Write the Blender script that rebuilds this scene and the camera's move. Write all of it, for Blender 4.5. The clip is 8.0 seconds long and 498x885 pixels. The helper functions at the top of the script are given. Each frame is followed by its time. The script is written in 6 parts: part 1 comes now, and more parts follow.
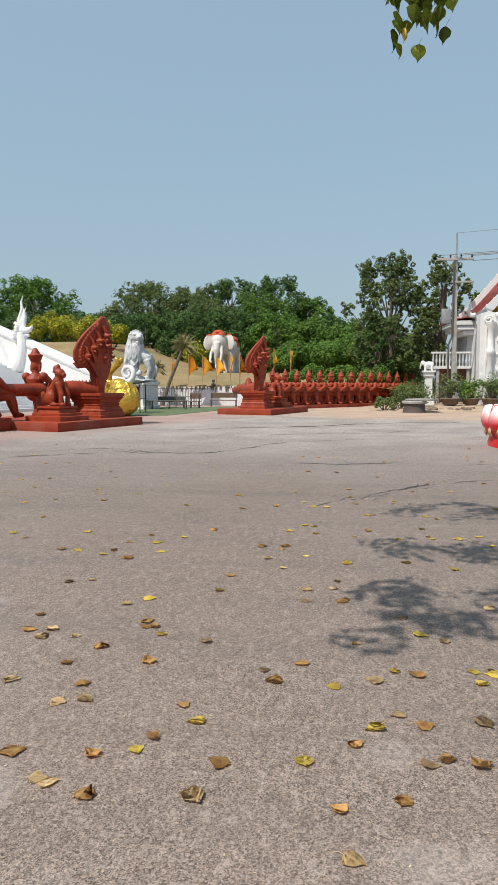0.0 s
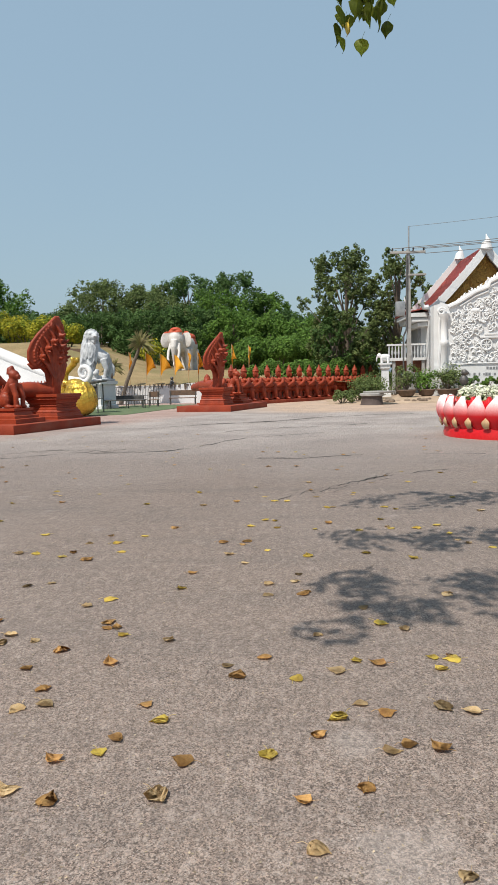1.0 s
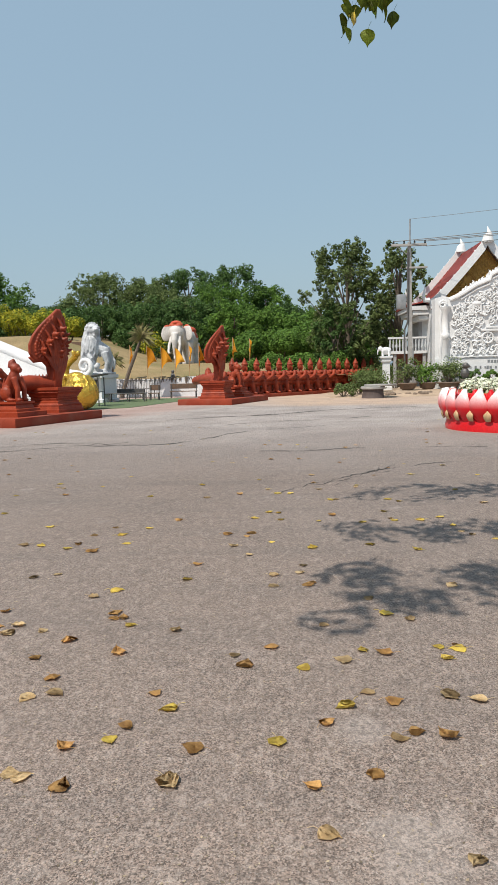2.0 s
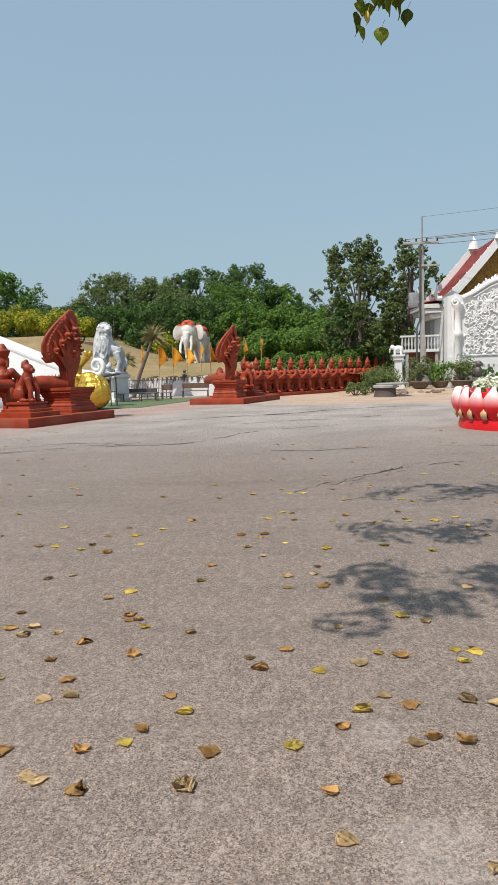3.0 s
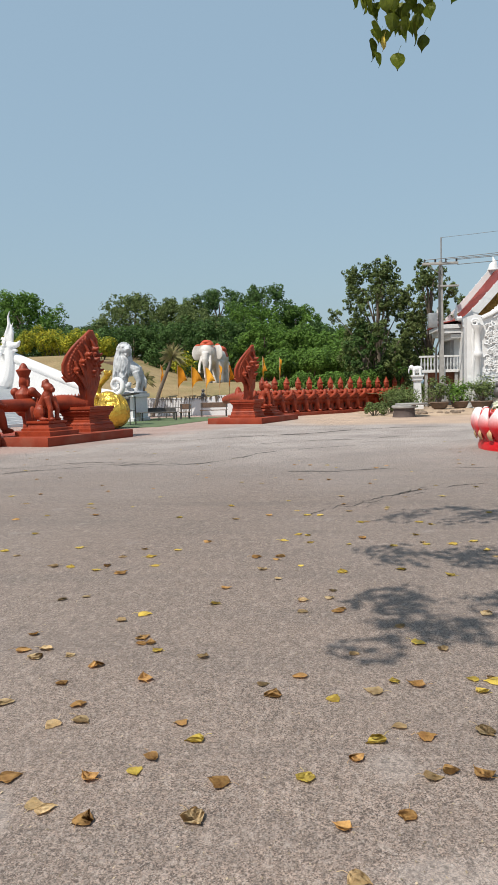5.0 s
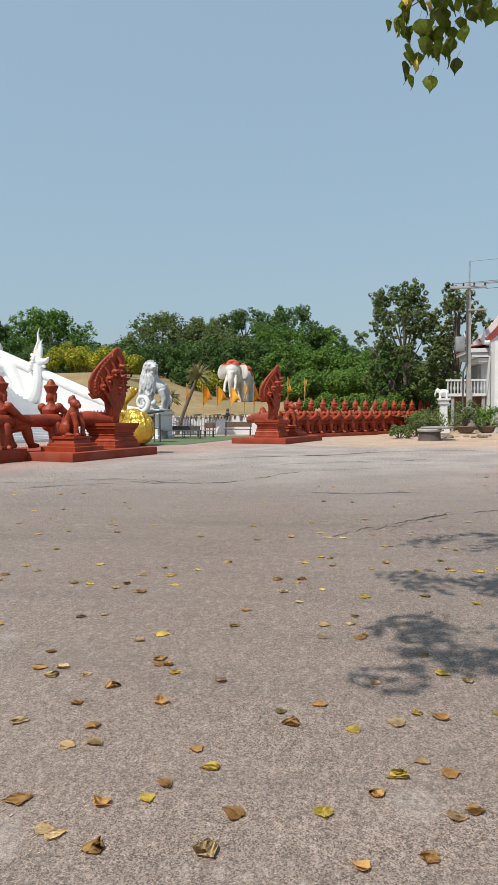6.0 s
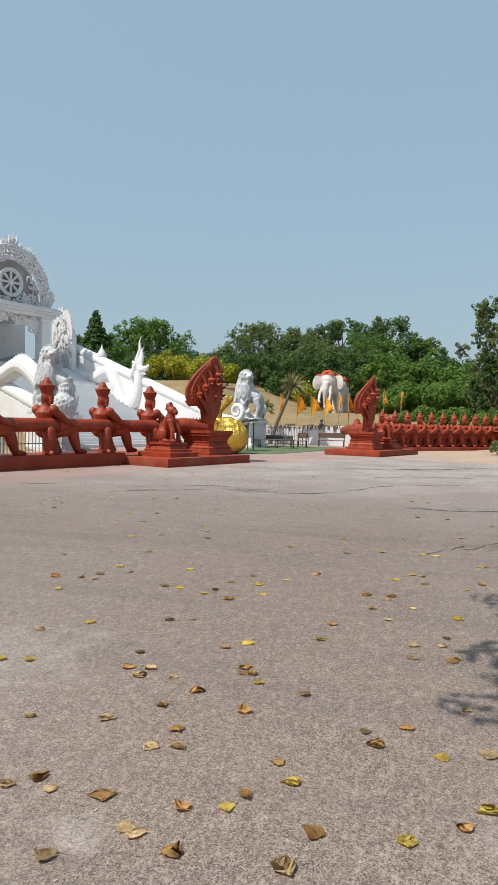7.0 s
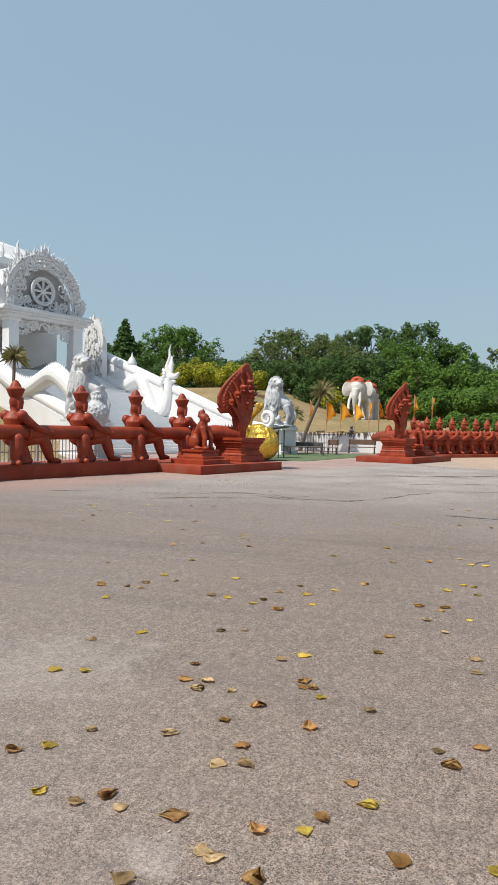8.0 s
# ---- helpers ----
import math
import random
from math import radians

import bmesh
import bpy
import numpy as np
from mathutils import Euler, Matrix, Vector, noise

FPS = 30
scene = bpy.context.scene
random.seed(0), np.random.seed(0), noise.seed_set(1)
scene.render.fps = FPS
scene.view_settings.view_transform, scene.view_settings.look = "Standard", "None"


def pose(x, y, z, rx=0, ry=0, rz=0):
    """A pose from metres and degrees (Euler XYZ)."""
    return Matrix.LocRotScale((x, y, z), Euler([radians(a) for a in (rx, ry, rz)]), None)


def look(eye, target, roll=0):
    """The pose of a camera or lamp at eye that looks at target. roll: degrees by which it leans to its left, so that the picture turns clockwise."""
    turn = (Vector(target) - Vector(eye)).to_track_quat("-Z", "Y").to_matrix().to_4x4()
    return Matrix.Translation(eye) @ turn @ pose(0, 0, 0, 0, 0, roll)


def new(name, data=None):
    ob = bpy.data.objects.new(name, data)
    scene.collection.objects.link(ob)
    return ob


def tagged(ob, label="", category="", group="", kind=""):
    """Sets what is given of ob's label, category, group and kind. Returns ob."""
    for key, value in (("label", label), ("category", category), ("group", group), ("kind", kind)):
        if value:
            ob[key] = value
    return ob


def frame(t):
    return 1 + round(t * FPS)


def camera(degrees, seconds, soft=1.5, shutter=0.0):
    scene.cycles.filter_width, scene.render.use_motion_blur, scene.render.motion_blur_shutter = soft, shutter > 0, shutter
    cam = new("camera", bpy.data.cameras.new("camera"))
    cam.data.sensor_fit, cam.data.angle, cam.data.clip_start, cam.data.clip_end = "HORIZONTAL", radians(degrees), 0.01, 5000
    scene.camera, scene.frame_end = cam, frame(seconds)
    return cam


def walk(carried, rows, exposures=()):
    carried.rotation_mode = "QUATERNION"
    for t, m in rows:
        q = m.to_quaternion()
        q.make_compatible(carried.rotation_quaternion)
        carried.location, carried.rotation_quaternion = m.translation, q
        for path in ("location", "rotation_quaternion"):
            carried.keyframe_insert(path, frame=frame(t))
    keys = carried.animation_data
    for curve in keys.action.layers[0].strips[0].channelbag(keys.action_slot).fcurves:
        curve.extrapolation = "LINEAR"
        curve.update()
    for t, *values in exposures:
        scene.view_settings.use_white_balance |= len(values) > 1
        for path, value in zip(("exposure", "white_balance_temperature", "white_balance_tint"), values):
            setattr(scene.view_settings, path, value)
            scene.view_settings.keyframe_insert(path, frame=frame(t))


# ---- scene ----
cam = camera(40.5, 8.0, soft=0.6)
PATH = [
    (0, (-0.016, -0.004, 1.545), (-0.214, 1.979, 1.374), 0.1),
    (0.5, (0.006, 0.01, 1.546), (-0.1, 1.999, 1.367), -1.0),
    (1, (0.012, 0.004, 1.54), (-0.071, 1.994, 1.357), -1.4),
    (2.5, (-0.038, -0.017, 1.527), (-0.126, 1.971, 1.32), -1.5),
    (3, (-0.039, -0.001, 1.543), (-0.158, 1.985, 1.339), -1.7),
    (3.5, (-0.033, 0.025, 1.546), (-0.174, 2.01, 1.346), -1.7),
    (4, (-0.016, 0.021, 1.556), (-0.171, 2.006, 1.367), -1.7),
    (4.5, (-0.016, 0.02, 1.56), (-0.179, 2.006, 1.388), -1.6),
    (6, (-0.022, 0.072, 1.559), (-0.263, 2.056, 1.473), -0.3),
    (6.5, (-0.006, 0.1, 1.543), (-0.354, 2.068, 1.475), 1.0),
    (7, (-0.021, 0.091, 1.561), (-0.532, 2.024, 1.502), 1.3),
    (7.5, (-0.091, 0.106, 1.556), (-0.619, 2.035, 1.507), 1.2),
    (8, (-0.234, 0.129, 1.558), (-0.822, 2.04, 1.518), 1.1),
]
walk(cam, [(t, look(eye, target, roll)) for t, eye, target, roll in PATH], exposures=[(0, 0.2, 6750, 10), (8, 0.2, 6750, 10)])

# ---- light ----
SUN = Vector((-0.35, -0.42, 0.84)).normalized()          # towards the sun
world = bpy.data.worlds.new("sky_world")
scene.world = world
world.use_nodes = True
wn = world.node_tree
sky = wn.nodes.new("ShaderNodeTexSky")
sky.sky_type = "NISHITA"
sky.sun_disc = False
sky.sun_elevation = math.asin(SUN.z)
sky.sun_rotation = math.atan2(SUN.x, SUN.y)
sky.air_density, sky.dust_density, sky.ozone_density = 1.55, 2.6, 2.2
veil = wn.nodes.new("ShaderNodeMix")                        # an even hazy veil over the clear sky
veil.data_type = "RGBA"
veil.inputs[0].default_value = 0.74
veil.inputs[7].default_value = (2.14, 3.14, 4.06, 1)
wn.links.new(sky.outputs[0], veil.inputs[6])
wn.links.new(veil.outputs[2], wn.nodes["Background"].inputs[0])
wn.nodes["Background"].inputs[1].default_value = 0.133
sun = new("sun", bpy.data.lights.new("sun", "SUN"))
sun.data.energy, sun.data.angle, sun.data.color = 4.3, radians(0.53), (1.0, 0.95, 0.87)
sun.matrix_world = look(SUN * 50, (0, 0, 0))


# ---- materials ----
def mat(name, a, b=None, scale=3.0, rough=0.8, metal=0.0, bump=0.3, grain=40.0, dirt_or_shade=None, dirt_or_shade_amount=0.35,
        dirt_or_shade_scale=0.7, vary=0.0, island=0.0, spec=0.4, depth=0.01):
    """Two colours mixed by noise, stains or painted shade of a third, grain as relief; vary/island: change of
    brightness by object or leaf.
    """
    m = bpy.data.materials.new(name)
    m.use_nodes = True
    t = m.node_tree
    N, L = t.nodes, t.links
    bs = N["Principled BSDF"]
    bs.inputs["Roughness"].default_value = rough
    bs.inputs["Metallic"].default_value = metal
    bs.inputs["Specular IOR Level"].default_value = spec
    geo = N.new("ShaderNodeNewGeometry")
    b = b or tuple(c * 0.75 for c in a)

    def noise_at(s, detail=4.0):
        q = N.new("ShaderNodeTexNoise")
        q.inputs["Scale"].default_value, q.inputs["Detail"].default_value = s, detail
        L.new(geo.outputs["Position"], q.inputs["Vector"])
        return q.outputs["Fac"]

    def ramp(src, lo, hi):
        r = N.new("ShaderNodeMapRange")
        r.inputs[1].default_value, r.inputs[2].default_value = lo, hi
        L.new(src, r.inputs[0])
        return r.outputs[0]

    def mix(fac, c1, c2, mode="MIX"):
        x = N.new("ShaderNodeMix")
        x.data_type, x.blend_type = "RGBA", mode
        for sock, v in ((x.inputs[0], fac), (x.inputs[6], c1), (x.inputs[7], c2)):
            if isinstance(v, (tuple, float, int)):
                sock.default_value = (*v, 1) if isinstance(v, tuple) else v
            else:
                L.new(v, sock)
        return x.outputs[2]

    col = mix(ramp(noise_at(scale), 0.3, 0.7), a, b)
    col = mix(ramp(noise_at(grain, 2.0), 0.35, 0.75), col, mix(0.25, col, (0.0, 0.0, 0.0)))
    if dirt_or_shade:
        f = N.new("ShaderNodeMath")
        f.operation = "MULTIPLY"
        f.inputs[1].default_value = dirt_or_shade_amount
        L.new(ramp(noise_at(dirt_or_shade_scale, 8.0), 0.48, 0.66), f.inputs[0])
        col = mix(f.outputs[0], col, dirt_or_shade)
    if vary or island:
        src = geo.outputs["Random Per Island"] if island else N.new("ShaderNodeObjectInfo").outputs["Random"]
        k = island or vary
        r = N.new("ShaderNodeMapRange")
        r.inputs[3].default_value, r.inputs[4].default_value = 1 - k, 1 + k
        L.new(src, r.inputs[0])
        h = N.new("ShaderNodeHueSaturation")
        L.new(r.outputs[0], h.inputs["Value"])
        L.new(col, h.inputs["Color"])
        col = h.outputs[0]
    L.new(col, bs.inputs["Base Color"])
    if bump:
        bp = N.new("ShaderNodeBump")
        bp.inputs["Strength"].default_value, bp.inputs["Distance"].default_value = bump, depth
        L.new(noise_at(grain, 5.0), bp.inputs["Height"])
        L.new(bp.outputs[0], bs.inputs["Normal"])
    return m


# terracotta: the darker red blotches put crevice shade into the colour
TERRA = mat("terracotta_paint", (0.365, 0.058, 0.022), (0.255, 0.038, 0.015), 2.6, 0.5, grain=22, bump=0.5, depth=0.018, dirt_or_shade=(0.11, 0.018, 0.011), dirt_or_shade_amount=0.5, dirt_or_shade_scale=1.8, spec=0.3)
SLABRED = mat("red_oxide_slab", (0.33, 0.054, 0.024), (0.23, 0.036, 0.018), 1.4, 0.7, grain=50, dirt_or_shade=(0.26, 0.11, 0.075), dirt_or_shade_amount=0.4, dirt_or_shade_scale=1.3, spec=0.25)
WHITE = mat("white_render", (0.78, 0.785, 0.79), (0.71, 0.72, 0.735), 0.9, 0.55, grain=30, bump=0.15, dirt_or_shade=(0.55, 0.54, 0.52), dirt_or_shade_amount=0.35)
GREYST = mat("grey_marble_paint", (0.62, 0.64, 0.66), (0.42, 0.44, 0.46), 3.5, 0.6, grain=18, dirt_or_shade=(0.28, 0.29, 0.30), dirt_or_shade_amount=0.5, dirt_or_shade_scale=2.2)
GREYWALL = mat("grey_cement", (0.42, 0.42, 0.42), (0.34, 0.34, 0.345), 0.8, 0.85, grain=40, dirt_or_shade=(0.22, 0.22, 0.21))
GOLD = mat("gold_paint", (0.72, 0.48, 0.08), (0.62, 0.38, 0.05), 2.0, 0.26, metal=0.6, grain=7, bump=0.7, depth=0.10, dirt_or_shade=(0.35, 0.22, 0.05), dirt_or_shade_amount=0.4)
GILT = mat("gilt_carving", (0.62, 0.36, 0.08), (0.38, 0.17, 0.04), 9.0, 0.4, metal=0.4, grain=25, bump=0.8, depth=0.05)
ROOFRED = mat("red_roof_tile", (0.46, 0.09, 0.07), (0.36, 0.07, 0.06), 3.0, 0.5, vary=0.2)
FLAGM = mat("saffron_cloth", (0.82, 0.40, 0.03), (0.70, 0.30, 0.02), 2.0, 0.8, grain=90, bump=0.1)
METAL = mat("dark_steel", (0.10, 0.10, 0.105), (0.16, 0.15, 0.14), 6.0, 0.55, metal=0.6)
STEEL = mat("galvanised_steel", (0.38, 0.39, 0.40), (0.28, 0.29, 0.30), 5.0, 0.5, metal=0.5)
WOOD = mat("weathered_wood", (0.20, 0.12, 0.08), (0.12, 0.08, 0.06), 6.0, 0.8)
CONC = mat("pole_concrete", (0.40, 0.39, 0.37), (0.30, 0.29, 0.28), 4.0, 0.9, grain=50)
REDP = mat("red_gloss_paint", (0.72, 0.012, 0.02), (0.60, 0.01, 0.015), 3.0, 0.35, grain=30, bump=0.1, dirt_or_shade=(0.45, 0.05, 0.04))
TAN = mat("tan_petal_paint", (0.60, 0.40, 0.22), (0.50, 0.33, 0.18), 4.0, 0.6)
GREEN = mat("green_carpet", (0.085, 0.135, 0.060), (0.13, 0.165, 0.085), 2.0, 0.95, grain=120)
BARK = mat("grey_brown_bark", (0.20, 0.16, 0.12), (0.12, 0.095, 0.075), 5.0, 0.9, grain=14, bump=0.8, depth=0.04)
LEAF_A = mat("deep_green_leaves", (0.096, 0.168, 0.048), (0.064, 0.126, 0.038), 0.5, 0.55, island=0.45, bump=0, spec=0.12)
LEAF_B = mat("mid_green_leaves", (0.130, 0.235, 0.042), (0.090, 0.178, 0.034), 0.4, 0.55, island=0.45, bump=0, spec=0.12)
LEAF_C = mat("olive_leaves", (0.150, 0.196, 0.068), (0.108, 0.152, 0.052), 0.5, 0.6, island=0.45, bump=0, spec=0.12)
LEAF_Y = mat("yellow_blossom", (0.52, 0.44, 0.035), (0.14, 0.22, 0.03), 2.4, 0.6, island=0.35, bump=0, spec=0.12)
BODHI = mat("fig_leaf_green", (0.33, 0.38, 0.06), (0.24, 0.30, 0.045), 9.0, 0.42, vary=0.35, grain=60, bump=0.2, depth=0.003)
DRYGRASS = mat("dry_grass_hill", (0.34, 0.25, 0.13), (0.25, 0.18, 0.09), 0.7, 0.95, grain=8, bump=0.8, depth=0.1, dirt_or_shade=(0.14, 0.14, 0.05), dirt_or_shade_amount=0.5, dirt_or_shade_scale=0.25)
SOIL = mat("sandy_soil", (0.48, 0.36, 0.26), (0.38, 0.28, 0.20), 1.0, 0.95, grain=10, bump=0.7, depth=0.05, dirt_or_shade=(0.26, 0.20, 0.14))
BLOOM = mat("white_blossom", (0.74, 0.74, 0.62), (0.50, 0.56, 0.36), 6.0, 0.6, island=0.3, bump=0)
DARK = mat("dark_opening", (0.03, 0.03, 0.035), (0.05, 0.05, 0.05), 2.0, 0.7)
INSCR = mat("grey_lettering", (0.25, 0.26, 0.28), (0.20, 0.21, 0.22), 8.0, 0.6)


def let_light_through(m, amount):
    """Thin leaves: part of the light comes out on the other side."""
    t = m.node_tree
    bs, out = t.nodes["Principled BSDF"], t.nodes["Material Output"]
    tr = t.nodes.new("ShaderNodeBsdfTranslucent")
    mx = t.nodes.new("ShaderNodeMixShader")
    mx.inputs[0].default_value = amount
    t.links.new(bs.inputs["Base Color"].links[0].from_socket, tr.inputs["Color"])
    t.links.new(bs.outputs[0], mx.inputs[1])
    t.links.new(tr.outputs[0], mx.inputs[2])
    t.links.new(mx.outputs[0], out.inputs["Surface"])


for leafy in (LEAF_A, LEAF_B, LEAF_C, LEAF_Y):
    let_light_through(leafy, 0.3)
let_light_through(BODHI, 0.72)


# ---- building blocks ----
D, NN = Vector((0.327, 0.945, 0)), Vector((0.945, -0.327, 0))     # along the balustrade, out of it
TURN = math.degrees(math.atan2(NN.y, NN.x))


def at(u, v, z=0.0):
    return D * u + NN * v + Vector((0, 0, z))


def box(bm, x0, x1, y0, y1, z0, z1, bevel=0.0):
    r = bmesh.ops.create_cube(bm, size=1.0, matrix=Matrix.Translation(((x0 + x1) / 2, (y0 + y1) / 2, (z0 + z1) / 2)) @ Matrix.Diagonal((x1 - x0, y1 - y0, z1 - z0, 1)))
    if bevel:
        bmesh.ops.bevel(bm, geom=list({e for v in r["verts"] for e in v.link_edges}), offset=bevel, segments=2, affect="EDGES", profile=0.5)
    return bm


def tube(bm, pts, radii, seg=10, squash=1.0):
    """A closed tube through points, with a radius at each."""
    pts = [Vector(p) for p in pts]
    if isinstance(radii, (int, float)):
        radii = [radii] * len(pts)
    rings, side = [], None
    for i, p in enumerate(pts):
        ax = (pts[min(i + 1, len(pts) - 1)] - pts[max(i - 1, 0)]).normalized()
        if side is None:
            side = ax.orthogonal().normalized()
        side = (side - ax * side.dot(ax)).normalized()
        up = ax.cross(side)
        rings.append([bm.verts.new(p + (side * math.cos(a) + up * math.sin(a) * squash) * radii[i]) for a in (2 * math.pi * k / seg for k in range(seg))])
    for a, b in zip(rings, rings[1:]):
        for k in range(seg):
            bm.faces.new((a[k], a[(k + 1) % seg], b[(k + 1) % seg], b[k]))
    bm.faces.new(rings[0][::-1])
    bm.faces.new(rings[-1])
    return bm


def ball(bm, c, r, seg=14, turn=(0, 0, 0)):
    r = (r, r, r) if isinstance(r, (int, float)) else r
    bmesh.ops.create_uvsphere(bm, u_segments=seg, v_segments=max(6, seg * 2 // 3), radius=1.0, matrix=pose(*c, *turn) @ Matrix.Diagonal((*r, 1)))
    return bm


def lathe(bm, prof, c=(0, 0, 0), seg=20):
    rings = []
    for r, z in prof:
        rings.append([bm.verts.new((c[0] + max(r, 0.002) * math.cos(a), c[1] + max(r, 0.002) * math.sin(a), c[2] + z)) for a in (2 * math.pi * k / seg for k in range(seg))])
    for a, b in zip(rings, rings[1:]):
        for k in range(seg):
            bm.faces.new((a[k], a[(k + 1) % seg], b[(k + 1) % seg], b[k]))
    bm.faces.new(rings[0][::-1])
    bm.faces.new(rings[-1])
    return bm


def stack(bm, levels, c=(0, 0, 0)):
    """A square moulded block: (half x, half y, z) from bottom to top."""
    rings = []
    for hx, hy, z in levels:
        rings.append([bm.verts.new((c[0] + sx * hx, c[1] + sy * hy, c[2] + z)) for sx, sy in ((-1, -1), (1, -1), (1, 1), (-1, 1))])
    for a, b in zip(rings, rings[1:]):
        for k in range(4):
            bm.faces.new((a[k], a[(k + 1) % 4], b[(k + 1) % 4], b[k]))
    bm.faces.new(rings[0][::-1])
    bm.faces.new(rings[-1])
    return bm


def prism(bm, outline, m, thick):
    """A flat outline (x, z), as deep as thick along y, set by m."""
    f = [bm.verts.new(m @ Vector((x, 0, z))) for x, z in outline]
    k = [bm.verts.new(m @ Vector((x, thick, z))) for x, z in outline]
    bm.faces.new(f)
    bm.faces.new(k[::-1])
    for i in range(len(f)):
        j = (i + 1) % len(f)
        bm.faces.new((f[j], f[i], k[i], k[j]))
    return bm


def mesh_of(name, bm, material, smooth=True):
    bmesh.ops.recalc_face_normals(bm, faces=bm.faces)
    me = bpy.data.meshes.new(name)
    bm.to_mesh(me)
    bm.free()
    for m in (material if isinstance(material, (list, tuple)) else [material]):
        me.materials.append(m)
    if smooth:
        me.shade_smooth()
        me.set_sharp_from_angle(angle=radians(40))
    return me


def part(name, bm, material, parent, label="", smooth=True):
    ob = new(name, mesh_of(name, bm, material, smooth))
    ob.parent = parent
    return tagged(ob, label)


def thing(name, label, category, group="", kind="", m=None):
    ob = tagged(new(name), label, category, group, kind)
    ob.empty_display_size = 0.2
    if m is not None:
        ob.matrix_basis = m
    return ob


def solid(name, bm, material, label, category, group="", kind="", m=None, smooth=True):
    ob = tagged(new(name, mesh_of(name, bm, material, smooth)), label, category, group, kind)
    if m is not None:
        ob.matrix_basis = m
    return ob


def fused(name, bm, material, voxel, paint=None, rounds=2):
    """The solids of bm melted into one skin, as of cast cement; paint picks a material by a face's middle."""
    ob = new(name, mesh_of(name, bm, material))
    r = ob.modifiers.new("skin", "REMESH")
    r.mode, r.voxel_size, r.use_smooth_shade = "VOXEL", voxel, True
    s = ob.modifiers.new("soft", "SMOOTH")
    s.factor, s.iterations = 0.5, rounds
    bpy.context.view_layer.update()
    me = bpy.data.meshes.new_from_object(ob.evaluated_get(bpy.context.evaluated_depsgraph_get()))
    old = ob.data
    bpy.data.objects.remove(ob)
    bpy.data.meshes.remove(old)
    me.name = name
    me.materials.clear()
    for m in (material if isinstance(material, (list, tuple)) else [material]):
        me.materials.append(m)
    if paint:
        for p in me.polygons:
            p.material_index = paint(p.center)
    me.shade_smooth()
    return me


def statue(name, me, label, category, m, group=""):
    ob = tagged(new(name, me), label, category, group)
    ob.matrix_basis = m
    return ob


def leaf_cloud(centres, radii, count, size, rng, flat=0.9, droop=0.0):
    """Leaf blades scattered in clumps: a mesh of many small four-cornered leaves."""
    centres, radii = np.array(centres, float), np.array(radii, float)
    w = (radii ** 2).sum(1) if radii.ndim > 1 else radii ** 2
    pick = rng.choice(len(centres), count, p=w / w.sum())
    dirs = rng.normal(size=(count, 3))
    dirs /= np.linalg.norm(dirs, axis=1)[:, None]
    depth = rng.uniform(0.55, 1.0, count) ** 0.5
    rr = radii[pick] if radii.ndim > 1 else np.repeat(radii[pick][:, None], 3, 1)
    pos = centres[pick] + dirs * rr * depth[:, None]
    nrm = dirs * flat + rng.normal(size=(count, 3)) * 0.38 + np.array([-0.1, -0.15, 0.6])
    nrm /= np.linalg.norm(nrm, axis=1)[:, None]
    a = np.cross(nrm, rng.normal(size=(count, 3)))
    a /= np.linalg.norm(a, axis=1)[:, None]
    b = np.cross(nrm, a)
    s = size * rng.uniform(0.55, 1.3, count)[:, None]
    v = np.empty((count, 4, 3))
    v[:, 0], v[:, 1] = pos - a * s, pos + b * s * 0.55 - nrm * s * droop
    v[:, 2], v[:, 3] = pos + a * s, pos - b * s * 0.55 - nrm * s * droop
    return v.reshape(-1, 3), np.arange(count * 4).reshape(-1, 4)


def leaf_mesh(name, verts, faces, material):
    me = bpy.data.meshes.new(name)
    me.vertices.add(len(verts))
    me.vertices.foreach_set("co", np.ascontiguousarray(verts, dtype=np.float32).ravel())
    me.loops.add(faces.size)
    me.loops.foreach_set("vertex_index", np.ascontiguousarray(faces, dtype=np.int32).ravel())
    me.polygons.add(len(faces))
    me.polygons.foreach_set("loop_start", np.arange(0, faces.size, 4, dtype=np.int32))
    me.update(calc_edges=True)
    me.materials.append(material)
    return me


